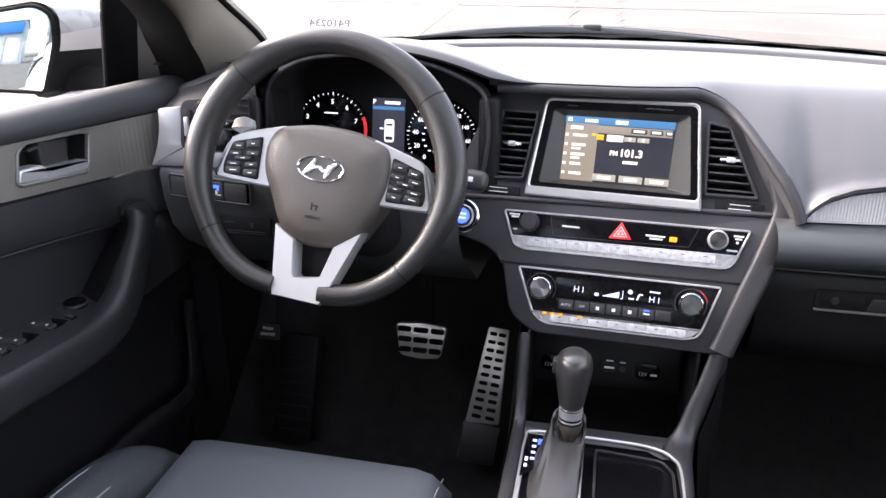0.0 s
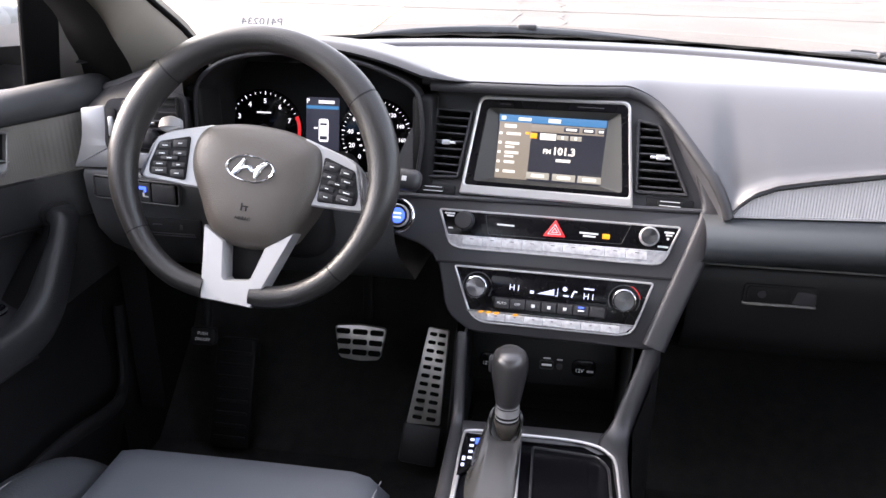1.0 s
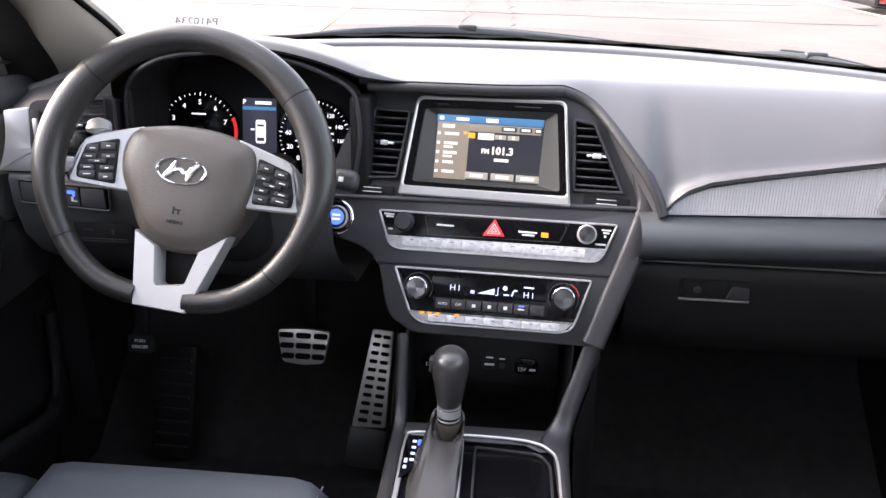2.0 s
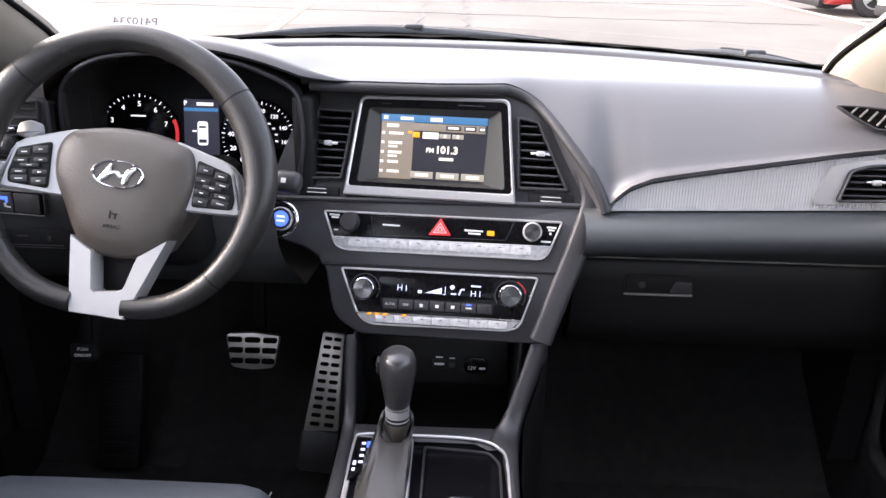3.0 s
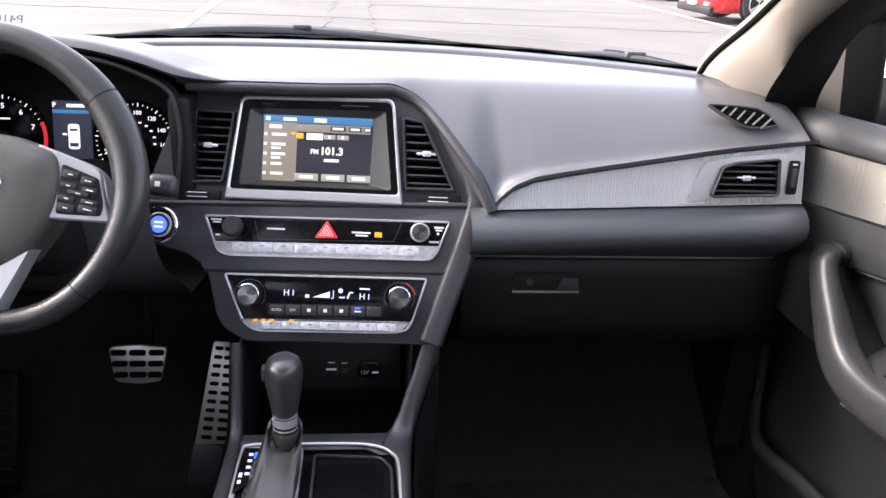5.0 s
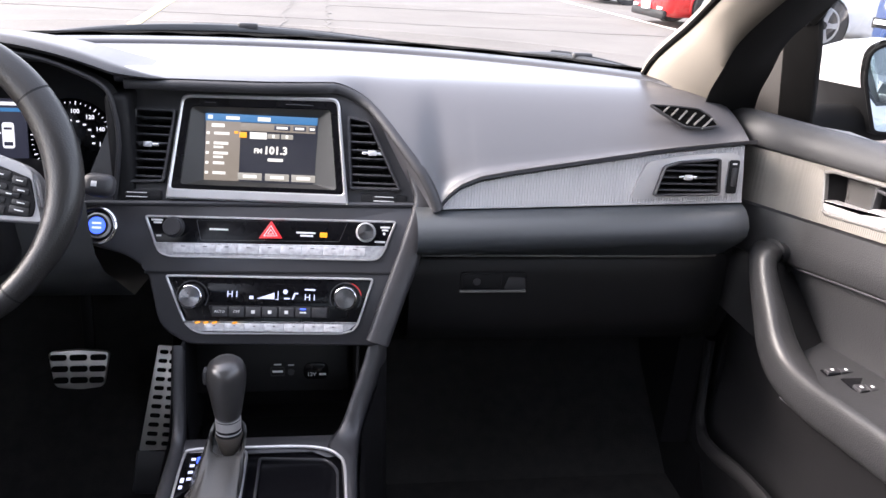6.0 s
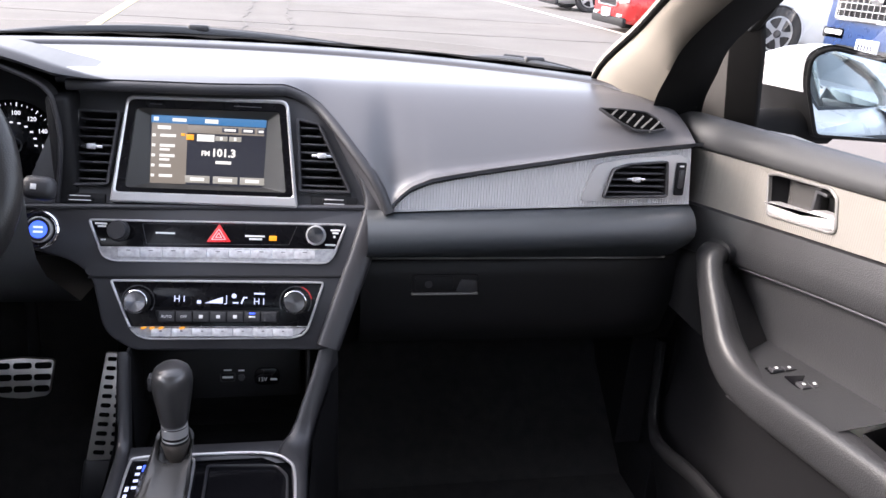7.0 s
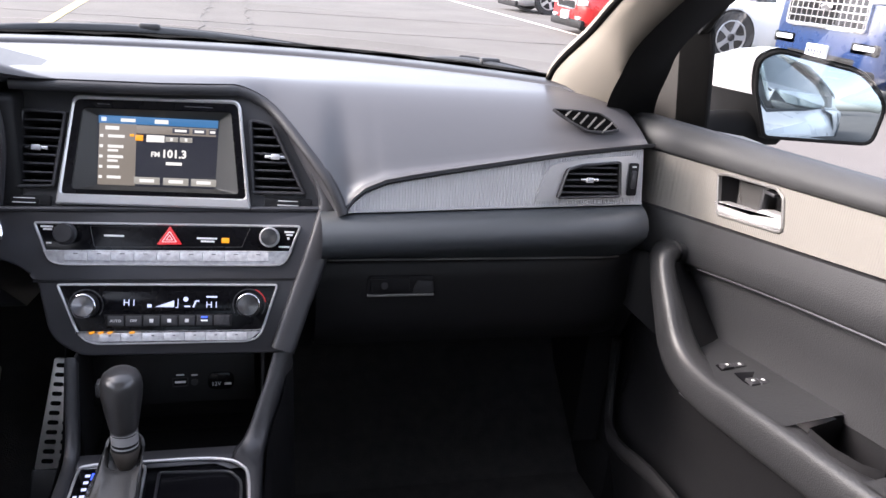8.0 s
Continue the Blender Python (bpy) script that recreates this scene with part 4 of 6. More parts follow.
# passenger trim: ribbed plate with the outer vent in it
PT = shift(0.40, 0.923, 0.86) @ pose(0, 0, 0, 84, 0, 0)
trim = thing("dash_trim", PT, "ribbed silver trim plate along the dashboard", "trim plate")
lo = [(x, 0.838 + 0.035 * (x - 0.215) - 0.86 + 0.002) for x in np.linspace(0.212, 0.619, 12)]
up = [(x, trim_top(x) - 0.86) for x in np.linspace(0.612, 0.30, 12)] + [(x, trim_top(x) - 0.86) for x in (0.28, 0.265, 0.25, 0.24, 0.232, 0.2266, 0.222, 0.218)]
out = [(x - 0.40, z) for x, z in lo + up]
PV = rounded([(0.136 + x, 0.0235 + y) for x, y in ((-0.045, -0.0215), (0.047, -0.0185), (0.042, 0.0300), (-0.012, 0.0250), (-0.034, 0.0180))], 0.005)
part("plate", plate(out, [inset(PV, 0.001)], -0.004, 0.0015), RIBX, trim)
part("bright_edge", sweep([(x - 0.40, z + 0.001, 0.0012) for x, z in lo], 0.0014, 0.0014, n=6), SILVER, trim, "bright lower edge line")
vo = [(0.462, -0.003), (0.606, 0.004), (0.610, 0.050), (0.600, 0.0615), (0.520, 0.054), (0.480, 0.046)]
vp = rounded([(x - 0.40, z) for x, z in vo], 0.010)
part("vent_plate", plate(vp, [inset(PV, 0.001)], 0.002, 0.0052), SILVER, trim, "smooth silver plate round the vent")
vent("air_vent", PT @ shift(0.136, 0.0235, 0.008), [(-0.045, -0.0215), (0.047, -0.0185), (0.042, 0.0300), (-0.012, 0.0250), (-0.034, 0.0180)], 5, SATIN, "black slatted outer vent in silver trim", (0.0, 0.004), edge=0.003)
TW = shift(0.1985, 0.0290, 0.007)
ww = part("thumb_slot", prism(rect(0.014, 0.044, 0.003), 0, 0.001, 0.0003), DARK, trim, at=TW)
part("thumb_wheel", moved(block(0.007, 0.024, 0.005, 0.002), shift(0, 0, 0)), SATIN, ww, at=TW)
part("mark", bar(0, 0.017, 0.006, 0.002, 0.0012), LENS, ww, at=TW)

# driver outer vent
DT = shift(-0.55, 0.917, 0.90) @ pose(0, 0, 0, 84, 0, 0)
trim = thing("dash_trim", DT, "silver trim plate by the driver's outer vent", "trim plate")
part("plate", prism(rounded([(-0.083, -0.041), (0.075, -0.037), (0.075, -0.018), (-0.018, -0.018), (-0.034, -0.004), (-0.032, 0.042), (-0.067, 0.037), (-0.0650, 0.002)], [0.003, 0.003, 0.003, 0.014, 0.012, 0.004, 0.004, 0.03]), -0.006, 0.003, 0.0015), SPOKE, trim)
part("surround", plate(rounded([(-0.036, -0.016), (0.078, -0.006), (0.078, 0.062), (-0.030, 0.050)], 0.012), [rounded([(0.025 + x, 0.022 + y) for x, y in ((-0.031, -0.027), (0.045, -0.025), (0.045, 0.035), (-0.029, 0.027))], 0.004)], -0.004, 0.004), SATIN, trim, "grey vent surround")
vent("air_vent", DT @ shift(0.025, 0.022, 0.005), [(-0.032, -0.028), (0.046, -0.026), (0.046, 0.036), (-0.030, 0.028)], 5, DARK, "black slatted outer vent by the driver's door", (0.0, 0.0), edge=0.003)
TW = shift(-0.0225, 0.016, 0.005)
ww = part("thumb_slot", prism(rect(0.013, 0.046, 0.003), 0, 0.001, 0.0003), DARK, trim, at=TW)
part("thumb_wheel", moved(block(0.007, 0.026, 0.005, 0.002), shift(0, 0, 0)), SILVER, ww, at=TW)

# side demister in the passenger pad
dm = thing("side_demister", axes((0.537, 0.956, 0.9600), (0.985, -0.05, -0.12), (0.06, 0.72, 0.69)), "small slatted demister grille in the pad", "demister grille")
oo = rounded([(-0.050, 0.0080), (-0.014, 0.0128), (0.019, 0.0148), (0.035, 0.0068), (0.047, -0.0078), (0.024, -0.0166), (-0.0005, -0.0196), (-0.020, -0.0108), (-0.0355, -0.0020)], 0.004)
part("frame", rim(oo, inset(oo, 0.0022), -0.002, 0.0025, 0.0008), HARD, dm)
# shallow plate whose dead black stands for the shade inside the duct
part("duct", prism(inset(oo, 0.0020), -0.003, 0.0008, 0.0003), FRIT, dm)
for i in range(6):
    a, b = Vector((-0.0310 + 0.0102 * i, -0.0005 - 0.0042 * i + (0.004 if i > 3 else 0), 0.0012)), Vector((-0.0225 + 0.0122 * i, 0.0098 - 0.0012 * i, 0.0012))
    part("slat", sweep([a, b], 0.0013, 0.0010, n=6), HANDLE, dm)

# ---- glove box ----
gb = thing("glove_box", shift(0.42, 0.935, 0.7140), "black closed glove box with a flush latch", "glove box")
rows = []
for x in np.linspace(-0.236, 0.215, 12):
    e = 0.02 * max(0, (x - 0.17) / 0.045) ** 2
    rows.append([(x, 0.02, 0.0555), (x, 0.004 + e, 0.0555), (x, 0.0 + e, 0.050), (x, -0.004 + e, 0.03), (x, -0.002 + e, -0.03), (x, 0.012 + e, -0.07), (x, 0.05, -0.085)])
part("lid", grid(rows), LID, gb, "black grained lid", smooth=60)
part("bright_edge", sweep([(x, 0.0035 + 0.02 * max(0, (x - 0.17) / 0.045) ** 2, 0.0560) for x in np.linspace(-0.225, 0.190, 14)], 0.0016, 0.0014, n=6), HANDLE, gb)
lt = part("latch", moved(prism(rect(0.090, 0.026, 0.006), -0.002, 0.0015, 0.0008), shift(-0.125, 0.023, 0.0045)), DARK, gb, "black latch recess", at=pose(0, 0, 0, 90, 0, 0))
part("lever", moved(prism(rect(0.052, 0.020, 0.004), 0.001, 0.0035, 0.001), shift(-0.140, 0.024, 0.0045)), DARK, lt, at=pose(0, 0, 0, 90, 0, 0))
part("scoop", moved(prism(rounded([(-0.004, -0.010), (0.026, -0.010), (0.024, 0.006), (0.002, 0.008)], 0.003), 0.001, 0.003, 0.0008), shift(-0.106, 0.022, 0.0045)), HARD, lt, at=pose(0, 0, 0, 90, 0, 0))
part("lip", moved(prism(rect(0.090, 0.0026, 0.001), 0.0, 0.005, 0.0006), shift(-0.125, 0.0095, 0.0045)), HANDLE, lt, at=pose(0, 0, 0, 90, 0, 0))
part("lock", moved(lathe([(0.005, 0), (0.005, 0.0012), (0.004, 0.0016)], 16), shift(-0.148, 0.024, 0.009)), SATIN, lt, "small round lock", at=pose(0, 0, 0, 90, 0, 0))

# ---- screen unit ----
scr = thing("infotainment_screen", at_stack(-0.011, 0.092, 0.0), "silver framed radio screen, lit, showing a station", "touch screen")
so = rounded([(-0.112, -0.067), (0.113, -0.066), (0.097, 0.068), (-0.097, 0.064)], [0.003, 0.003, 0.010, 0.010], 5)
si = rounded([(-0.1062, -0.0545), (0.1072, -0.0535), (0.0942, 0.0635), (-0.0938, 0.0595)], [0.005, 0.005, 0.008, 0.008], 5)
part("bezel", rim(so, si, -0.010, 0.008, 0.002), BRIGHT, scr, "brushed silver bezel")
sg = rounded([(-0.0945, -0.0485), (0.098, -0.0480), (0.0865, 0.0525), (-0.0845, 0.0490)], 0.004, 5)
part("black_border", rim(inset(si, -0.001), sg, -0.010, 0.0055, 0.001), PIANO, scr, "gloss black border")
sd = rounded([(-0.0690, -0.0415), (0.0690, -0.0415), (0.0715, 0.0440), (-0.0720, 0.0430)], 0.002, 5)
part("recess_wall", grid([[(x, y, 0.005) for x, y in sg], [(x, y, -0.006) for x, y in sd]], True), SCREDGE, scr, "grey sloping screen surround")
part("vent_line", bar(-0.062, 0.0548, 0.014, 0.001, 0.0056), SATIN, scr)
part("vent_line", bar(0.048, 0.0570, 0.034, 0.001, 0.0056), SATIN, scr)
D = part("display", moved(prism(sd, -0.008, -0.006, 0.0002), shift(0, 0, 0)), SCRDARK, scr, "lit display with dark field")
part("title_bar", bar(0, 0.0388, 0.140, 0.0095, -0.006), SCRBLUE, D)
part("list_field", bar(-0.0475, -0.0035, 0.043, 0.075, -0.006), SCRTAN, D)
part("key_field", bar(0.021, 0.0282, 0.094, 0.010, -0.006), SCRTAN, D)
part("home_mark", bar(-0.064, 0.0388, 0.006, 0.005, -0.0056), BLUEINK, D)
part("date_bar", bar(-0.036, 0.0385, 0.017, 0.004, -0.0056), SCRTEXT, D)
part("clock_bar", bar(0.003, 0.0385, 0.016, 0.005, -0.0056), SCRTEXT, D)
part("heading_bar", bar(-0.054, 0.0285, 0.016, 0.0045, -0.0056), SCRTEXT, D)
for x, w in ((0.026, 0.020), (0.048, 0.016), (0.064, 0.009)):
    k = part("top_key", bar(x, 0.0285, w, 0.0062, -0.0056), SCRDARK, D)
    part("key_bar", bar(x, 0.0285, w * 0.7, 0.003, -0.0052), SCRTEXT, D)
for i, w in enumerate((0.019, 0.018, 0.018, 0.014, 0.016)):
    y = 0.0185 - 0.0125 * i
    part("preset_number_bar", bar(-0.066, y, 0.004, 0.0035, -0.0056), SCRTEXT, D)
    part("preset_bar", bar(-0.0585 + w / 2, y, w, 0.0035, -0.0056), SCRTEXT, D)
    if i in (1, 2):
        part("preset_line_bar", bar(-0.0585 + 0.006, y - 0.005, 0.012, 0.0028, -0.0056), SCRTEXT, D)
part("sound_mark", bar(-0.0225, 0.0178, 0.009, 0.007, -0.0056), AMBER, D)
part("star_mark", bar(-0.031, 0.0205, 0.005, 0.003, -0.0056), AMBER, D)
part("tab_lit", bar(-0.0035, 0.0175, 0.021, 0.0085, -0.0056), SCRTEXT, D)
for x in (0.0155, 0.0325):
    part("tab_dim", bar(x, 0.0175, 0.015, 0.006, -0.0056), SCRKEY, D)
    part("tab_digit_bar", bar(x, 0.0175, 0.003, 0.004, -0.0052), SCRTEXT, D)
part("band_word", moved(words("FM", 0.0085, 0.0002, bold=0.0003), shift(-0.003, -0.002, -0.0054)), SCRTEXT, D)
part("station_number", moved(words("101.3", 0.0135, 0.0002, bold=0.0005), shift(0.019, -0.001, -0.0054)), SCRTEXT, D)
part("station_bar", bar(0.019, -0.0125, 0.019, 0.0038, -0.0056), SCRTEXT, D)
for x in (-0.012, 0.022, 0.055):
    part("bottom_key", bar(x, -0.0345, 0.030, 0.009, -0.0056), SCRKEY, D)
    part("key_bar", bar(x, -0.0345, 0.017, 0.004, -0.0052), SCRTEXT, D)

# ---- audio row ----


def knob(owner, u, v, r, h, mat, face):
    k = part("knob", moved(lathe([(r * 1.08, 0), (r * 1.08, 0.002), (r, 0.003), (r * 0.97, h - 0.001), (r * 0.9, h)], 40), shift(u, v, 0.002)), mat, owner, "round turning knob")
    cone = [(r * 0.87, h - 0.001), (r * 0.86, h + 0.0012), (r * 0.02, h + 0.0012)]
    part("knob_face", moved(lathe(cone, 40), shift(u, v, 0.002)), face, k, "turned metal face")
    return k


brushed = material("radial_brushed_metal", (0.20, 0.20, 0.21), 0.22, metal=1.0, vary=0.05)
nt = brushed.node_tree
tangent = nt.nodes.new("ShaderNodeTangent")
tangent.direction_type, tangent.axis = "RADIAL", "Z"
nt.nodes["Principled BSDF"].inputs["Anisotropic"].default_value = 0.97
nt.nodes["Principled BSDF"].inputs["Anisotropic Rotation"].default_value = 0.25
nt.links.new(tangent.outputs[0], nt.nodes["Principled BSDF"].inputs["Tangent"])
au = thing("audio_panel", at_stack(0.007, -0.017, 0.0), "gloss black audio row with silver keys", "control panel", "centre stack control panels")
ao = rounded([(-0.156, 0.0205), (-0.137, -0.0270), (-0.122, -0.0310), (0.130, -0.0265), (0.141, -0.021), (0.158, 0.0255)], [0.006, 0.008, 0.006, 0.006, 0.008, 0.006], 4)
part("frame", rim(ao, inset(ao, 0.0028), -0.004, 0.0035, 0.0008), BRIGHT, au, "thin bright frame")
part("glass_face", prism(inset(ao, 0.002), -0.004, 0.0012, 0.0003), PIANO, au, "gloss black face")
win = rounded([(-0.092, 0.0170), (-0.086, -0.0085), (0.086, -0.0040), (0.096, 0.0215)], 0.002)
part("window_line", rim(win, inset(win, 0.0007), 0.001, 0.0018, 0.0002), SATIN, au)
ka = knob(au, -0.119, 0.0070, 0.0118, 0.010, HARD, HARD)
part("knob_ring", moved(grid([[(r * math.cos(math.tau * i / 40), r * math.sin(math.tau * i / 40), z) for i in range(40)] for r, z in ((0.0136, 0.002), (0.0134, 0.0034), (0.0128, 0.0034), (0.0126, 0.002))], True), shift(-0.119, 0.0070, 0)), SATIN, ka, "thin grey ring")
knob(au, 0.119, 0.0095, 0.0116, 0.010, SILVER, brushed)
tri = rounded([(-0.0142, -0.0075), (0.0150, -0.0066), (0.0006, 0.0152)], 0.0014)
tri = [(x + 0.0, y + 0.0042) for x, y in tri]
hz = part("hazard_switch", prism(tri, 0.001, 0.0045, 0.001), REDGLOW, au, "red triangular hazard switch")
for k0 in (0.62, 0.30):
    ta, tb = [[(0.0006 + (x - 0.0006) * k, 0.0045 + (y - 0.0045) * k) for x, y in tri] for k in (k0, k0 - 0.10)]
    part("triangle_line", grid([[(x, y, 0.0047) for x, y in q] for q in (ta, tb)], True), LENS, hz)
for x, y, w, h in ((-0.140, 0.0150, 0.014, 0.0022), (-0.139, 0.0118, 0.010, 0.0022), (-0.137, -0.0045, 0.006, 0.002), (-0.064, 0.0060, 0.023, 0.0022), (0.044, 0.0058, 0.024, 0.0022), (0.045, 0.0022, 0.016, 0.0022),
                   (0.143, 0.0165, 0.012, 0.0022), (0.143, 0.0130, 0.008, 0.0022), (0.142, 0.0085, 0.003, 0.003), (0.137, -0.0020, 0.013, 0.0022)):
    part("legend_bar", bar(x, y, w, h, 0.0013), LENS, au)
part("airbag_lamp", bar(0.066, 0.0040, 0.0092, 0.0062, 0.0013), AMBER, au, "amber passenger airbag lamp")
part("key_bed", prism(rounded([(-0.1445, -0.0130), (0.1475, -0.0070), (0.1395, -0.0205), (0.129, -0.0255), (-0.1215, -0.0300), (-0.1355, -0.0260)], 0.003), 0.001, 0.0035, 0.0015), FROST, au, "silver key bed")
for i in range(9):
    x = -0.106 + 0.0265 * i
    ky = part("key", moved(prism(rect(0.0257, 0.0108, 0.0008), 0, 0.0019, 0.0005), shift(x, -0.0198 + 0.0185 * (x + 0.11), 0.0022) @ pose(0, 0, 0, -4, 0, 1.1)), FROST, au, "slanted silver key")
    part("key_mark", bar(x, -0.0165 + 0.0185 * (x + 0.11), 0.005, 0.0009, 0.0044), SATIN, ky)

# ---- climate row ----
cl = thing("climate_panel", at_stack(0.009, -0.104, 0.0), "gloss black climate panel with lit display", "control panel", "centre stack control panels")
co = rounded([(-0.130, 0.0345), (-0.103, -0.0280), (-0.086, -0.0385), (0.097, -0.0335), (0.111, -0.0250), (0.130, 0.0390)], [0.006, 0.010, 0.010, 0.010, 0.008, 0.006], 4)
part("frame", rim(co, inset(co, 0.0028), -0.004, 0.0035, 0.0008), BRIGHT, cl, "thin bright frame")
part("glass_face", prism(inset(co, 0.002), -0.004, 0.0012, 0.0003), PIANO, cl, "gloss black face")
part("key_bed", prism(rounded([(-0.108, -0.0225), (0.112, -0.0175), (0.098, -0.0300), (-0.088, -0.0355)], 0.004), 0.001, 0.004, 0.002), FROST, cl, "silver key bed")
for i in range(7):
    x = -0.066 + 0.0245 * i
    ky = part("key", moved(prism(rect(0.0238, 0.0100, 0.0008), 0, 0.0019, 0.0005), shift(x, -0.0290 + 0.020 * (x + 0.07), 0.003) @ pose(0, 0, 0, -4, 0, 1.2)), FROST, cl, "slanted silver key")
    part("key_mark", bar(x, -0.0270 + 0.020 * (x + 0.07), 0.003, 0.0012, 0.0052), SATIN, ky)
for x in (-0.0860, -0.0760, -0.0655, -0.0405):
    part("heat_lamp", moved(bar(0, 0, 0.0062, 0.0024, 0), shift(x, -0.0232 + 0.02 * (x + 0.08), 0.0066) @ pose(0, 0, 0, 0, 0, 14)), AMBER, cl, "amber seat heater lamp")
for u, v in ((-0.0950, 0.0085), (0.0945, 0.0125)):
    k = knob(cl, u, v, 0.0142, 0.013, DARK, brushed)
    part("knob_ring", moved(grid([[(r * math.cos(math.tau * i / 40), r * math.sin(math.tau * i / 40), z) for i in range(40)] for r, z in ((0.0144, 0.0130), (0.0143, 0.0158), (0.0136, 0.0163), (0.0130, 0.0155))], True), shift(u, v, 0)), CHROME, k, "bright knob ring")
    part("scale_ring", moved(grid([[(r * math.cos(a), r * math.sin(a), 0.0016) for r in (0.0185, 0.0200)] for a in np.linspace(-0.6, 3.7, 30)]), shift(u, v, 0)), SATIN, cl)
part("warm_arc", moved(grid([[(r * math.cos(a), r * math.sin(a), 0.0018) for r in (0.0195, 0.0206)] for a in np.linspace(0.2, 1.2, 16)]), shift(0.0945, 0.0125, 0)), REDINK, cl, "red warm arc")
part("readout", moved(prism(rect(0.150, 0.0235, 0.003), 0.0, 0.0016, 0.0002), shift(-0.002, 0.0155, 0) @ pose(0, 0, 0, 0, 0, 1.0)), PIANO, cl)
for x, y in ((-0.0460, 0.0125), (0.0500, 0.0155)):
    part("set_word", moved(words("H I", 0.0110, 0.0002), shift(x, y - (0.004 if x > 0 else 0.0), 0.0019)), BLUEINK, cl, "lit temperature reading")
part("sync_bar", bar(0.0500, 0.0215, 0.013, 0.0020, 0.0017), BLUEINK, cl)
fan = [(-0.011, -0.0042), (0.011, -0.0042), (0.011, 0.0040)]
part("fan_wedge", moved(prism(fan, 0, 0.0004, 0.0001), shift(-0.005, 0.0125, 0.0016)), BLUEINK, cl, "lit fan speed wedge")
part("fan_mark", bar(-0.0225, 0.0095, 0.005, 0.004, 0.0017), BLUEINK, cl)
part("bracket_mark", join(bar(0.0105, 0.0130, 0.0009, 0.011, 0.0017), bar(0.009, 0.0080, 0.003, 0.0009, 0.0017)), BLUEINK, cl)
part("flow_mark", join(moved(lathe([(0.0030, 0), (0.0026, 0.0004)], 14), shift(0.0195, 0.0180, 0.0017)), bar(0.0215, 0.0095, 0.007, 0.0018, 0.0017), moved(bar(0, 0, 0.002, 0.0085, 0.0017), shift(0.0300, 0.0125, 0) @ pose(0, 0, 0, 0, 0, -20)), bar(0.0335, 0.0162, 0.004, 0.0018, 0.0017)), BLUEINK, cl, "lit air flow figure")
part("button_bed", moved(prism(rounded([(-0.066, -0.0075), (0.078, -0.0075), (0.080, 0.0075), (-0.070, 0.0075)], 0.002), 0, 0.003, 0.001), shift(-0.004, -0.0080, 0.001) @ pose(0, 0, 0, 0, 0, 1.1)), DARK, cl)
for i in range(7):
    x = -0.060 + 0.0205 * i
    b = part("button", moved(prism(rect(0.0185, 0.0125, 0.001), 0.002, 0.0052, 0.0008), shift(x, -0.0092 + 0.02 * (x + 0.06), 0)), HARD, cl, "small black button")
    mark = words("AUTO", 0.0046, 0.0001) if i == 0 else words("OFF", 0.0046, 0.0001) if i == 1 else bar(0, 0, 0.0045 if i < 5 else 0.008, 0.0042 if i < 5 else 0.002, -0.0002)
    if i == 6:
        mark = join(*[bar(0, -0.004 + 0.002 * q, 0.010, 0.0008, -0.0002) for q in range(5)])
    part("button_mark", moved(mark, shift(x, -0.0092 + 0.02 * (x + 0.06), 0.0054)), LENS if i < 6 else SATIN, b)
part("sync_lamp", bar(0.0425, -0.0030, 0.007, 0.0020, 0.0056), BLUEGLOW, cl, "small blue lamp")

# ---- start button ----
sb = thing("start_button", at_stack(-0.2045, -0.0120, 0.0), "round silver-ringed engine start button, lit blue", "start button")
part("ring", moved(grid([[(r * math.cos(math.tau * i / 40), r * math.sin(math.tau * i / 40), z) for i in range(40)] for r, z in ((0.0235, 0), (0.0235, 0.003), (0.0218, 0.0042), (0.0195, 0.003), (0.0190, -0.002))], True), shift(0, 0, 0)), CHROME, sb, "bright ring")
part("well", lathe([(0.0192, -0.002), (0.0192, 0.0)], 32), PIANO, sb)
part("cap", lathe([(0.0142, -0.001), (0.0142, 0.004), (0.0130, 0.005)], 32), SATIN, sb)
part("cap_ring", grid([[(r * math.cos(math.tau * i / 40), r * math.sin(math.tau * i / 40), z) for i in range(40)] for r, z in ((0.0158, 0), (0.0158, 0.0048), (0.0140, 0.0054), (0.0138, 0.003))], True), SILVER, sb)
part("lit_legend", lathe([(0.0108, 0.0046), (0.0104, 0.0053)], 32), BLUEGLOW, sb, "blue lit legend")
part("legend_bar", join(bar(0, 0.0028, 0.011, 0.0026, 0.0054), bar(0, -0.0028, 0.011, 0.0026, 0.0054)), BLUEINK, sb)

# ---- instrument cluster ----
CM = shift(-0.345, 1.088, 0.885) @ pose(0, 0, 0, 78, 0, 0)
ic = thing("instrument_cluster", CM, "lit instrument cluster with two dials and a trip display", "instrument cluster")
part("face", prism(rounded([(-0.150, -0.075), (0.150, -0.075), (0.160, 0.05), (0.11, 0.10), (-0.11, 0.10), (-0.140, 0.05)], 0.02), -0.012, -0.002, 0.001), DARK, ic)


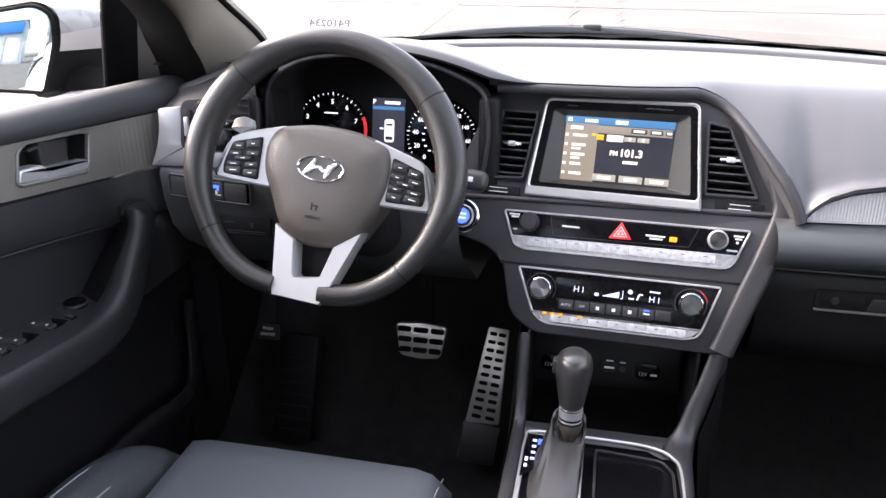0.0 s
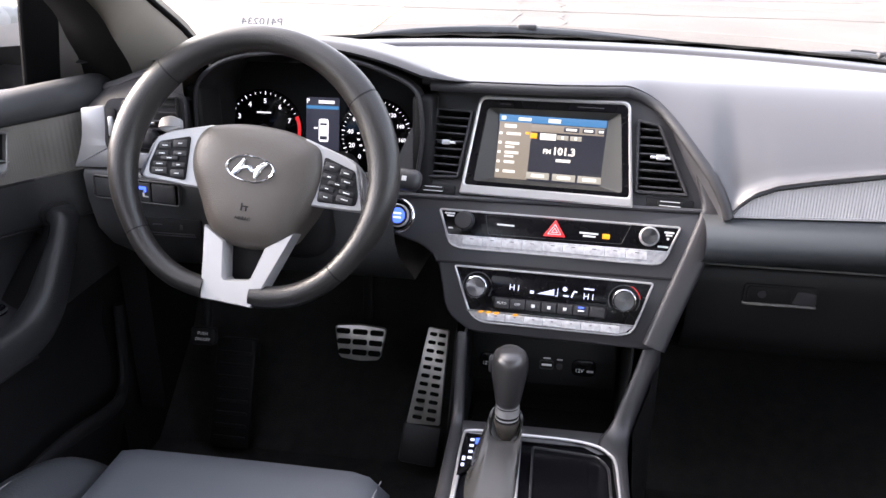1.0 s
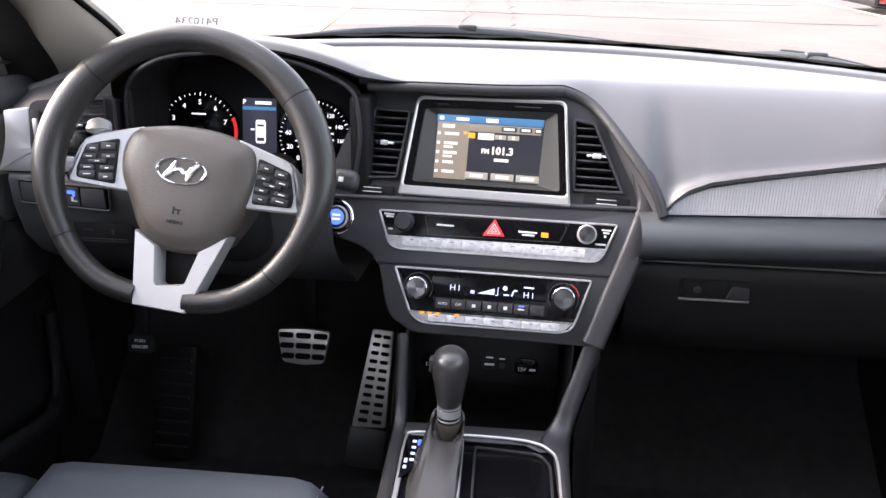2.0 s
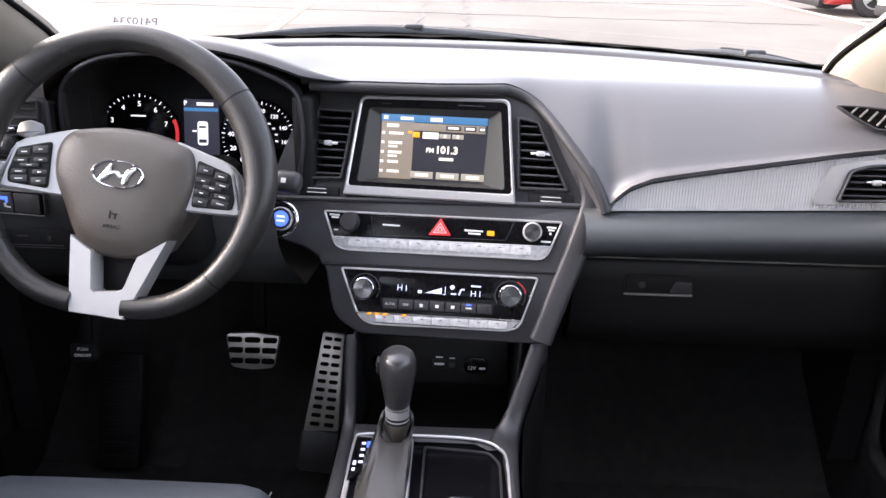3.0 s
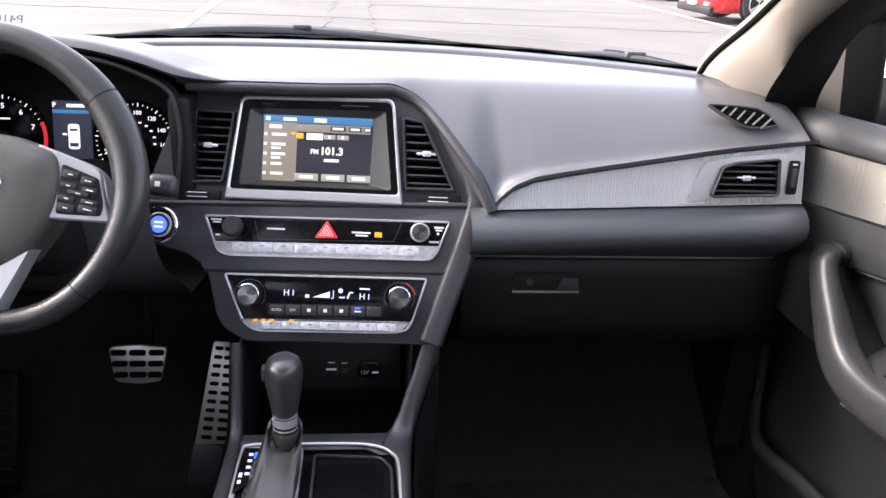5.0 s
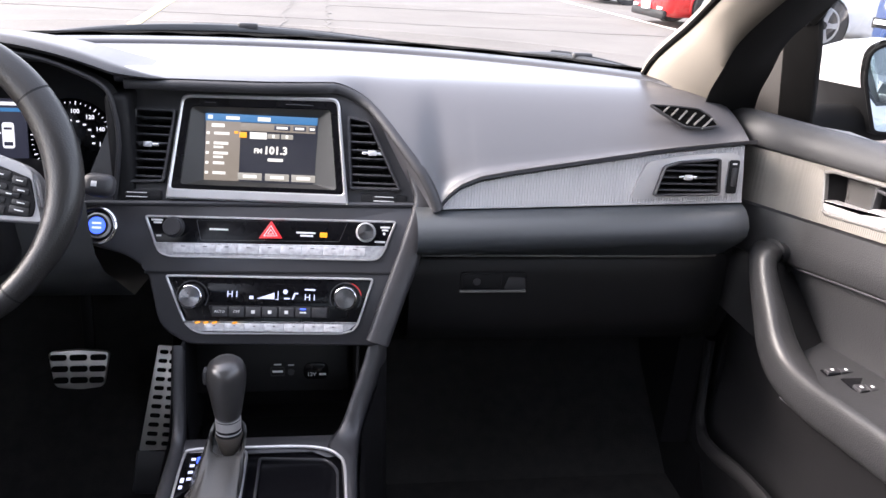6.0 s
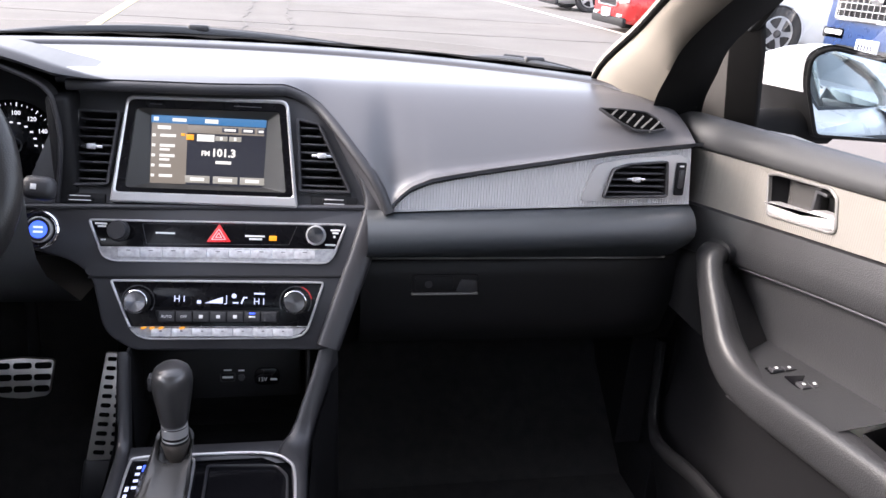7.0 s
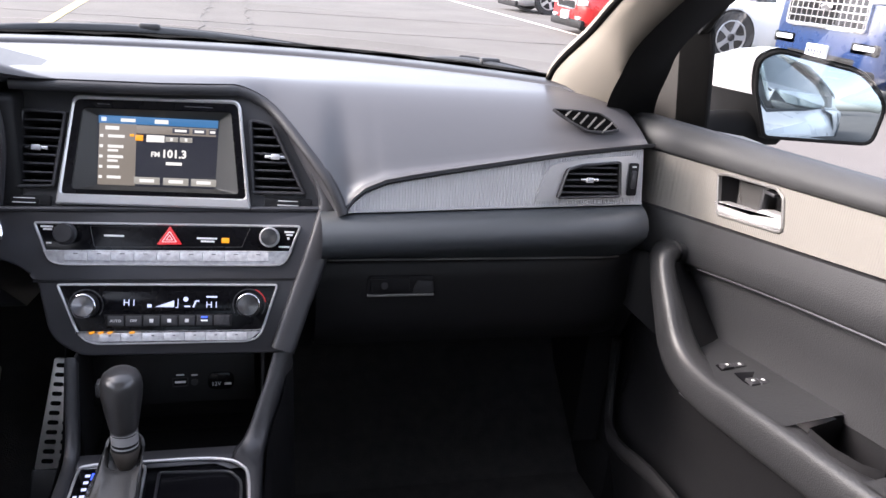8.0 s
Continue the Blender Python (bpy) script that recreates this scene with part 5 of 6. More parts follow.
def dial(cx, cy, r, marks, a0, a1, zone):
    d = part("dial", moved(lathe([(r, -0.002), (r, 0.001), (r * 0.97, 0.0018)], 48), shift(cx, cy, 0)), PIANO, ic, "black round dial")
    n = len(marks)
    for i, s in enumerate(marks):
        a = radians(a0 + (a1 - a0) * i / (n - 1))
        if s:
            part("numeral", moved(words(s, r * 0.165 if len(s) < 3 else r * 0.14, 0.0002, bold=0.00015), shift(cx + r * 0.70 * math.cos(a), cy + r * 0.70 * math.sin(a), 0.0022)), WHITEINK, d)
    steps = (n - 1) * 4
    for i in range(steps + 1):
        a = radians(a0 + (a1 - a0) * i / steps)
        ln = r * (0.085 if i % 4 == 0 else 0.045)
        red = zone and i >= steps - 4
        tk = moved(bar(0, 0, ln, 0.0013 if i % 4 == 0 else 0.0008, 0), shift(cx + r * 0.90 * math.cos(a), cy + r * 0.90 * math.sin(a), 0.0020) @ pose(0, 0, 0, 0, 0, math.degrees(a)))
        part("tick", tk, REDINK if red else WHITEINK, d)
    if zone:
        part("red_zone", moved(grid([[(q * math.cos(a), q * math.sin(a), 0.0021) for q in (r * 0.88, r * 0.965)] for a in np.linspace(radians(a1 - 4), radians(a1 + (a0 - a1) / (n - 1) + 3), 12)]), shift(cx, cy, 0)), REDINK, d, "red zone arc")
        part("unit_bar", bar(cx, cy + r * 0.42, r * 0.36, r * 0.035, 0.002), WHITEINK, d)
    else:
        for i in range(13):
            a = radians(a0 + (a1 - a0) * i / 12)
            part("inner_bar", moved(bar(0, 0, r * 0.07, r * 0.04, 0), shift(cx + r * 0.48 * math.cos(a), cy + r * 0.48 * math.sin(a), 0.0020)), WHITEINK, d)
    part("hub_ring", moved(grid([[(q * math.cos(math.tau * i / 24), q * math.sin(math.tau * i / 24), 0.0022) for i in range(24)] for q in (r * 0.15, r * 0.19)], True), shift(cx, cy - r * 0.05, 0)), SATIN, d)
    na = radians(a0 + 4) if zone else radians(-98)
    ned = grid([[(q * math.cos(na) + w * math.sin(na), q * math.sin(na) - w * math.cos(na), 0.004) for w in (-wd, wd)] for q, wd in ((0.0, 0.003), (r * 0.8, 0.0008))])
    part("needle", moved(ned, shift(cx, cy - r * 0.05, 0)), REDINK, d, "red needle")


dial(-0.088, -0.008, 0.060, ["0", "1", "2", "3", "4", "5", "6", "7", "8"], 256, -14, True)
dial(0.084, -0.010, 0.056, ["0", "20", "40", "60", "80", "100", "120", "140", "160"], 232, -6, False)
td = part("trip_display", moved(prism(rect(0.050, 0.092, 0.003), -0.002, 0.001, 0.0004), shift(0.002, -0.003, 0)), SCRDARK, ic, "small lit trip display")
part("gear_letter", moved(words("P", 0.009, 0.0001, bold=0.0003), shift(-0.020, 0.037, 0.0015)), WHITEINK, td)
part("odometer_bar", bar(0.008, 0.0365, 0.024, 0.0045, 0.0012), WHITEINK, td)
part("blue_line", bar(0.002, 0.0285, 0.049, 0.0050, 0.0012), SCRBLUE, td)
cb = part("car_figure", moved(prism(rounded([(-0.0075, -0.018), (0.0075, -0.018), (0.0075, 0.016), (-0.0075, 0.016)], 0.004), 0.001, 0.0016, 0.0002), shift(0.004, -0.004, 0)), WHITEINK, td, "white plan figure of a car")
part("car_window", join(bar(0.004, -0.016, 0.011, 0.005, 0.0017), bar(0.004, 0.004, 0.010, 0.003, 0.0017)), SCRDARK, cb)
part("arrow_bar", bar(-0.008, -0.002, 0.006, 0.0025, 0.0012), WHITEINK, td)
# ---- steering wheel ----
WH = shift(-0.365, 0.852, 0.888) @ pose(0, 0, 0, 90 - 23, 0, 0) @ pose(0, 0, 0, 0, 0, -5.5) @ shift(0.011, -0.004, 0)
sw = thing("steering_wheel", WH, "black leather flat-bottomed steering wheel with silver spokes", "steering wheel")


RIM_R = [0.1445, 0.1490, 0.1550, 0.1575, 0.1580, 0.1602, 0.1622, 0.1615, 0.1604, 0.1600, 0.1600, 0.1600, 0.1600]
RIM_T = [0.0128, 0.0132, 0.0136, 0.0136, 0.0142, 0.0165, 0.0185, 0.0194, 0.0196, 0.0188, 0.0172, 0.0160, 0.0156]


def round_rim(table, a):
    """A value round the rim; the table runs from the bottom to the top in steps of 15 degrees, alike on both sides."""
    w = (math.degrees(a) + 90) % 360
    w = (w if w <= 180 else 360 - w) / 15
    j = min(int(w), 11)
    f = w - j
    p = [table[abs(k) if k <= 12 else 24 - k] for k in (j - 1, j, j + 1, j + 2)]
    return 0.5 * (2 * p[1] + (p[2] - p[0]) * f + (2 * p[0] - 5 * p[1] + 4 * p[2] - p[3]) * f * f + (3 * p[1] - p[0] - 3 * p[2] + p[3]) * f ** 3)


def rim_point(a):
    """Middle line of the rim: a circle drawn in towards a flattened bottom; a is counted from the right."""
    r = round_rim(RIM_R, a)
    return r * math.cos(a) - 0.003, r * math.sin(a)


def rim_piece(a0, a1, n, k):
    rows = []
    for i in range(n + 1):
        a = radians(a0 + (a1 - a0) * i / n)
        x, y = rim_point(a)
        x2, y2 = rim_point(a + 0.02)
        t = Vector((x2 - x, y2 - y, 0)).normalized()
        q = Vector((t.y, -t.x, 0))
        r = round_rim(RIM_T, a) * k
        rows.append([(x + q.x * r * math.cos(w), y + q.y * r * math.cos(w), 0.014 + min(r * 1.02, 0.0178) * math.sin(w)) for w in np.linspace(0, math.tau, 21)[:-1]])
    return grid(rows, True, True)


for a0, a1, lbl in ((41.4, 138.6, "leather rim, upper arc"), (139.4, 214.6, "leather rim, left arc"), (215.4, 257, "leather rim, lower left"), (280, 319.6, "leather rim, lower right"), (320.4, 400.6, "leather rim, right arc")):
    part("rim", rim_piece(a0, a1, 40, 1.0), LEATHER, sw, lbl)
for a in (41, 139, 215, 320):
    part("seam", rim_piece(a - 0.5, a + 0.5, 2, 0.975), DARK, sw)
# hub
hc = [(-0.0655, 0.0501), (-0.022, 0.0580), (0.0221, 0.0576), (0.0522, 0.0517), (0.0752, 0.0435), (0.0830, 0.0255), (0.0830, -0.0020), (0.0751, -0.0345), (0.0591, -0.0650), (0.0504, -0.0770), (0.0269, -0.0882), (-0.0095, -0.0912), (-0.0374, -0.0820), (-0.0516, -0.0667), (-0.0640, -0.0404), (-0.0800, -0.0077), (-0.0828, 0.0205), (-0.0765, 0.0400)]
ho = [(p.x, p.y) for p in curve_pts([(x, y, 0) for x, y in hc + hc[:1]], 90)[:-1]]
rings = []
for k, z in ((1.0, -0.040), (1.0, -0.004), (0.988, 0.003), (0.955, 0.009), (0.88, 0.0150), (0.72, 0.0195), (0.45, 0.0215), (0.2, 0.0220)):
    rings.append([(x * k, -0.010 + (y + 0.010) * k, z) for x, y in ho])
hub = part("hub_cover", grid(rings, True, True), HUBSKIN, sw, "grey-brown hub cover", smooth=70)
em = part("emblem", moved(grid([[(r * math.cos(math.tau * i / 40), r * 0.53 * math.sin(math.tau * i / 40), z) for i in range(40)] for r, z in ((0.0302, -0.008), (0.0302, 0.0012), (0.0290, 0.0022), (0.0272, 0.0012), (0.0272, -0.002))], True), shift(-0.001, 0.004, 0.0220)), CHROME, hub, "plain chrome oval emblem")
for ctrl, wide in ((((-0.0205, -0.0085, 0), (-0.0130, -0.002, 0), (-0.0075, 0.0105, 0)), 0.0038), (((0.0075, -0.0105, 0), (0.0125, 0.002, 0), (0.0205, 0.0085, 0)), 0.0038), (((-0.0120, -0.0020, 0), (-0.002, 0.0022, 0), (0.004, -0.0022, 0), (0.0125, 0.0020, 0)), 0.0026)):
    part("emblem_stroke", moved(sweep(curve_pts(ctrl, 10), [wide * (0.5 + 0.5 * math.sin(math.pi * i / 10)) for i in range(11)], 0.0012, n=8), shift(-0.001, 0.004, 0.0230)), CHROME, em, "plain chrome stroke")
part("airbag_word", moved(words("AIRBAG", 0.0058, 0.0002), shift(-0.001, -0.0555, 0.0212)), DARK, hub)
part("airbag_mark", join(bar(-0.004, -0.042, 0.0018, 0.009, 0.0218), bar(0.001, -0.041, 0.007, 0.0016, 0.0218), bar(0.002, -0.044, 0.0016, 0.005, 0.0218)), DARK, hub)
# side spokes with switch pads
for s in (-1, 1):
    o = 0.005 if s > 0 else -0.001
    so = rounded([(s * 0.060 - o, -0.0285), (s * 0.141 - o, -0.0262), (s * 0.1455 - o, -0.0190), (s * 0.1345 - o, 0.0215), (s * 0.120 - o, 0.0340), (s * 0.060 - o, 0.0510)], [0.004, 0.005, 0.006, 0.010, 0.010, 0.004], 4)
    zz = lambda x: 0.007 + 0.03 * max(0, abs(x) - 0.11)
    rings = [[(x, y, zz(x) - 0.022) for x, y in so], [(x, y, zz(x) - 0.002) for x, y in so], [(x, y, zz(x)) for x, y in inset(so, 0.002)]]
    sp = part("spoke", grid(rings, True, True), SPOKE, sw, "silver spoke plate")
    pad_o = rounded([(s * 0.086 - o, -0.0218), (s * 0.1330 - o, -0.0200), (s * 0.1345 - o, -0.0080), (s * 0.1265 - o, 0.0205), (s * 0.0875 - o, 0.0325)], 0.004, 4)
    part("switch_pad", prism(pad_o, 0.000, 0.0095, 0.001), DARK, sp, "black switch pad")
    for cx, cy, w, h in ((0.0985, 0.0215, 0.018, 0.009), (0.1170, 0.0165, 0.015, 0.0085), (0.0970, 0.0095, 0.017, 0.0062), (0.1195, 0.0065, 0.016, 0.0060), (0.1085, 0.0020, 0.022, 0.0050), (0.0965, -0.0045, 0.017, 0.0060), (0.1205, -0.0065, 0.018, 0.0060), (0.0965, -0.0148, 0.018, 0.0090), (0.1195, -0.0145, 0.020, 0.0085)):
        part("switch", moved(prism(rect(w, h, 0.0015), 0.009, 0.0108 if w != 0.022 else 0.0125, 0.0006), shift(s * cx - o, cy, 0) @ pose(0, 0, 0, 0, 0, -7 * s)), KEYPAD, sp)
        part("switch_mark", moved(bar(0, 0, w * (0.26 if cx < 0.11 else 0.45), 0.0011, 0.0109 if w != 0.022 else 0.0126), shift(s * cx - o, cy, 0) @ pose(0, 0, 0, 0, 0, -7 * s)), LENS, sp)
# lower twin spoke
fk = [(-0.0500, -0.0700), (-0.0370, -0.1500), (-0.0355, -0.1565), (0.0270, -0.1580), (0.0305, -0.1510), (0.0380, -0.1330), (0.0610, -0.0630), (0.0298, -0.0860), (0.0210, -0.1235), (0.0165, -0.1260), (-0.0090, -0.1300), (-0.0129, -0.1270), (-0.0215, -0.0850)]
rings = [[(x, y, z0 - 0.17 * max(0, y + 0.132)) for x, y in o] for o, z0 in ((fk, -0.006), (fk, 0.0215), (inset(fk, 0.0016), 0.0240))]
part("lower_spoke", grid(rings, True, True), SPOKE, sw, "forked silver lower spoke")
part("lower_hollow", moved(block(0.06, 0.055, 0.02, 0.004), shift(0, -0.112, -0.034)), DARK, sw)
# paddles behind the rim
for s in (-1, 1):
    pd = rounded([(s * 0.106, 0.040), (s * 0.128, 0.030), (s * 0.144, 0.036), (s * 0.141, 0.053), (s * 0.126, 0.059), (s * 0.110, 0.055)], 0.005)
    part("shift_paddle", moved(prism(inset(pd, 0.003), -0.016, -0.008, 0.003), shift(0.014, 0.006, 0) if s > 0 else Matrix()), SPOKE, sw, "silver shift paddle")
part("column", moved(lathe([(0.045, -0.12), (0.05, -0.01)], 24), Matrix()), DARK, sw)

for s, lbl in ((1, "black wiper stalk behind the wheel"), (-1, "black indicator stalk behind the wheel")):
    stk = thing("column_stalk", WH @ shift(s * 0.05, 0.012, -0.05), lbl, "stalk", "column stalks")
    part("stem", moved(sweep([(0, 0, 0), (s * 0.07, 0.006, 0.0), (s * 0.115, 0.012, 0.004)], 0.007, 0.009, n=12), Matrix()), DARK, stk)
    part("tip", moved(block(0.034, 0.026, 0.024, 0.009, 3), shift(s * 0.125, 0.013, -0.008)), HARD, stk, "rounded stalk tip")
    part("mark", bar(s * 0.122, 0.013, 0.006, 0.006, 0.0165), LENS, stk)

# ---- centre console ----
con = thing("centre_console", (0.0, 0.6, 0.26), "grey centre console with gloss black top", "centre console")
for s in (-1, 1):
    xo = (lambda y: lerp(y, [0.30, 0.79, 0.838, 0.884, 1.25], [0.108, 0.115, 0.122, 0.150, 0.152])) if s > 0 else (lambda y: -0.112)
    rows = []
    ins = [0.129, 0.119, 0.107, 0.0995, 0.0915, 0.081, 0.077, 0.0940, 0.099, 0.099] if s > 0 else [0.098, 0.0975, 0.0965, 0.0955, 0.0945, 0.0935, 0.0935, 0.0935, 0.0935, 0.0935]
    outs = [0.151, 0.1405, 0.131, 0.1245, 0.1200, 0.117, 0.115, 0.113, 0.108, 0.106] if s > 0 else [0.111, 0.111, 0.1105, 0.110, 0.110, 0.110, 0.110, 0.110, 0.110, 0.110]
    for i, (y, z) in enumerate(((0.884, 0.671), (0.871, 0.640), (0.858, 0.610), (0.848, 0.590), (0.838, 0.577), (0.826, 0.570), (0.812, 0.568), (0.79, 0.567), (0.65, 0.566), (0.42, 0.566))):
        p, q = s * ins[i], s * outs[i]
        rows.append([(p, y + 0.010, z - 0.012), (p, y + 0.001, z - 0.002), (p + 0.15 * (q - p), y, z + 0.001), ((p + q) / 2, y - 0.001, z + 0.002), (q - 0.15 * (q - p), y, z + 0.001), (q, y + 0.001, z - 0.003), (q + s * 0.003, y + 0.012, z - 0.025)])
    part("side_rail", grid(rows), SATIN, con, "satin grey console rail", world=True, smooth=70)
    rows = [[(xo(y), y, zt), (xo(y) + s * 0.004, y, zt - 0.03), (xo(y) + s * 0.010, y, 0.40), (xo(y) + s * 0.015, y, 0.26)] for y, zt in ((0.30, 0.56), (0.75, 0.56), (0.835, 0.575), (0.87, 0.62), (0.90, 0.68), (1.05, 0.72), (1.25, 0.72))]
    part("side_panel", grid(rows), DARK, con, "black console side", world=True)
part("top_plate", moved(block(0.198, 0.42, 0.012, 0.003), shift(0.003, 0.605, 0.548)), PIANO, con, "gloss black top plate", world=True)
part("front_edge", sweep(curve_pts([(-0.0915, 0.60, 0.562), (-0.0910, 0.70, 0.564), (-0.0905, 0.80, 0.566), (-0.082, 0.8165, 0.567), (-0.04, 0.8175, 0.567), (0.04, 0.8165, 0.567), (0.074, 0.810, 0.567), (0.090, 0.797, 0.567), (0.098, 0.775, 0.567), (0.099, 0.70, 0.566), (0.099, 0.60, 0.564)], 40), 0.0020, 0.0020, n=8), SILVER, con, "bright edge round the top plate", world=True)
part("armrest_box", moved(block(0.20, 0.34, 0.10, 0.03, 3), shift(0.004, 0.21, 0.555)), LEATHER, con, "black padded armrest", world=True)
part("core", moved(block(0.17, 0.80, 0.25, 0.01), shift(0.0, 0.42, 0.265)), DARK, con, world=True)
# storage bay below the stack
rows = [[(x, y, z) for y, z in ((0.832, 0.563), (0.845, 0.520), (0.87, 0.503), (0.97, 0.500), (1.000, 0.510), (1.005, 0.560), (1.005, 0.660))] for x in (-0.098, -0.06, 0.0, 0.06, 0.116)]
part("bay_lining", grid(rows), LID, con, "black lining of the storage bay", world=True, smooth=60)
for x in (-0.1, 0.116):
    part("bay_side", moved(block(0.004, 0.17, 0.17, 0.0015), shift(x, 0.968, 0.500)), DARK, con, world=True)
part("bay_front_lip", grid([[(x, 0.845, 0.540), (x, 0.8400, 0.560), (x, 0.837, 0.5675), (x, 0.826, 0.5675), (x, 0.817, 0.566), (x, 0.80 if x > 0.07 else 0.812, 0.562)] for x in np.linspace(-0.097, 0.094, 12)]), SATIN, con, "flat grey ledge before the storage bay", world=True, smooth=60)
part("tray_mat", moved(block(0.19, 0.09, 0.004, 0.0015), shift(0.004, 0.925, 0.5035)), RUBBER, con, "rubber tray mat", world=True)

SK = shift(0.004, 0.958, 0.598) @ pose(0, 0, 0, 80, 0, 0)
so = thing("socket_panel", SK, "black panel with charging sockets above the tray", "socket panel")
part("plate", prism(rect(0.205, 0.074, 0.004), -0.02, 0.0, 0.001), LID, so)
for x, w in ((-0.073, 0.034), (0.058, 0.034)):
    c = part("power_socket", moved(prism(rounded(rect(w, 0.024), 0.011), 0, 0.003, 0.001), shift(x, -0.008, 0)), PIANO, so, "capped twelve volt socket")
    part("socket_word", moved(words("12V", 0.0078, 0.0001), shift(x - 0.006, -0.012, 0.0034)), LENS, c)
    part("socket_bar", bar(x + 0.009, -0.012, 0.009, 0.003, 0.0033), LENS, c)
u = part("usb_socket", moved(rim(rect(0.020, 0.013, 0.003), rect(0.0175, 0.0105, 0.002), 0, 0.002, 0.0005), shift(0.006, -0.008, 0)), SATIN, so, "small charging port")
part("usb_tongue", bar(0.006, -0.008, 0.014, 0.003, 0.0008), LENS, u)
part("usb_bar", bar(0.006, 0.002, 0.010, 0.002, 0.0005), LENS, u)
j = part("audio_jack", moved(lathe([(0.0045, 0), (0.0045, 0.002), (0.003, 0.002)], 18), shift(0.024, -0.009, 0)), SATIN, so, "round audio jack")
part("jack_bar", bar(0.024, 0.001, 0.008, 0.002, 0.0005), LENS, j)

# ---- gear lever ----
gl = thing("gear_lever", (-0.045, 0.76, 0.560), "grey automatic gear lever with leather boot", "gear lever")
bezel_o = rounded([(-0.090, 0.60), (-0.017, 0.60), (-0.017, 0.817), (-0.090, 0.815)], 0.010)
part("bezel", moved(rim(bezel_o, inset(bezel_o, 0.003), 0.560, 0.566, 0.001), Matrix()), SILVER, gl, "bright bezel", world=True)
part("gate", moved(prism(inset(bezel_o, 0.002), 0.555, 0.562, 0.0005), Matrix()), PIANO, gl, world=True)
rows = []
for f in np.linspace(0, 1, 13):
    cxx = -0.0485 + 0.0105 * f
    cyy = 0.732 + 0.066 * f ** 0.8
    e = (1 - f) ** 1.7
    hx, hy = 0.0305 * e + 0.0215 * (1 - e), 0.060 * e + 0.0205 * (1 - e)
    z = 0.563 + 0.034 * f ** 1.2
    row = []
    for w in np.linspace(0, math.tau, 49)[:-1]:
        c_, s_ = math.cos(w), math.sin(w)
        fold = 0.0016 * math.sin(w * 9 + 3 * f) * math.sin(math.pi * f) * (0.4 + 0.6 * abs(c_))
        row.append((cxx + (hx + fold) * math.copysign(abs(c_) ** 0.6, c_), cyy + (hy + fold) * math.copysign(abs(s_) ** 0.6, s_), z + 0.012 * f * s_ * f))
    rows.append(row)
rows.append([(cxx + (p[0] - cxx) * 0.86, cyy + (p[1] - cyy) * 0.86, p[2] - 0.001) for p in rows[-1]])
rows.append([(cxx + (p[0] - cxx) * 0.8, cyy + (p[1] - cyy) * 0.8, p[2] - 0.016) for p in rows[-2]])
part("boot", grid(rows, True, True), BOOT, gl, "soft grey leather boot", world=True, smooth=70)
KM = shift(-0.0368, 0.8005, 0.6015) @ pose(0, 0, 0, -3, 0, 0)
part("collar", moved(lathe([(0.0150, -0.004), (0.0150, 0.001), (0.0142, 0.002), (0.0142, 0.021), (0.0136, 0.023)], 32), KM), DARK, gl, "dark collar", world=True)
for z0, z1 in ((0.0022, 0.0045), (0.0075, 0.0185), (0.0195, 0.0225)):
    part("collar_band", moved(lathe([(0.0140, z0), (0.0147, z0 + 0.0004), (0.0147, z1 - 0.0004), (0.0140, z1)], 32), KM), BRIGHT if z1 - z0 < 0.01 else SILVER, gl, "chrome collar band", world=True)
part("stem", moved(lathe([(0.008, -0.034), (0.0135, -0.012), (0.0160, -0.003), (0.0145, 0.001)], 28), KM), HUBSKIN, gl, "grey-brown stem below the collar", world=True, smooth=60)
kp = [(0.0140, 0.022), (0.0158, 0.026), (0.0175, 0.036), (0.0198, 0.050), (0.0220, 0.064), (0.0228, 0.074), (0.0222, 0.083), (0.0195, 0.090), (0.0140, 0.0945), (0.006, 0.0965)]
part("knob", moved(lathe(kp, 32), KM @ Matrix.Diagonal((0.98, 1.12, 1, 1))), KNOB, gl, "rounded grey knob", world=True, smooth=70)
part("release_button", moved(block(0.008, 0.016, 0.018, 0.003), KM @ shift(-0.0215, 0.0, 0.066)), HARD, gl, world=True)
gi = thing("gear_indicator", (-0.078, 0.782, 0.5635), "narrow lit gear position strip beside the boot", "gear indicator")
part("strip", moved(prism(rounded([(-0.012, -0.055), (0.010, -0.028), (0.012, 0.030), (-0.012, 0.030)], 0.003), 0, 0.0035, 0.0008), Matrix()), PIANO, gi)
for i in range(4):
    part("lit_letter_bar", bar(0.000, 0.016 - 0.012 * i, 0.0052, 0.0046, 0.0036), BLUEINK, gi)
part("lit_gear_bar", bar(0.007, 0.014, 0.006, 0.012, 0.0036), BLUEGLOW, gi, "blue lit gear mark")
part("sport_bar", join(bar(-0.007, -0.022, 0.004, 0.008, 0.0036), bar(-0.007, -0.034, 0.004, 0.006, 0.0036)), BLUEINK, gi)
ch = thing("cup_holder", (0.05, 0.74, 0.560), "gloss black lidded cup holder bay", "cup holder")
cu = rounded([(-0.004, 0.58), (0.091, 0.58), (0.091, 0.775), (0.078, 0.796), (-0.004, 0.803)], [0.006, 0.006, 0.008, 0.008, 0.006])
part("rim", rim(cu, inset(cu, 0.003), 0.556, 0.5640, 0.001), SATIN, ch, "thin satin grey rim", world=True)
part("lid", prism(inset(cu, 0.0026), 0.552, 0.5612, 0.0004), PIANO, ch, world=True)
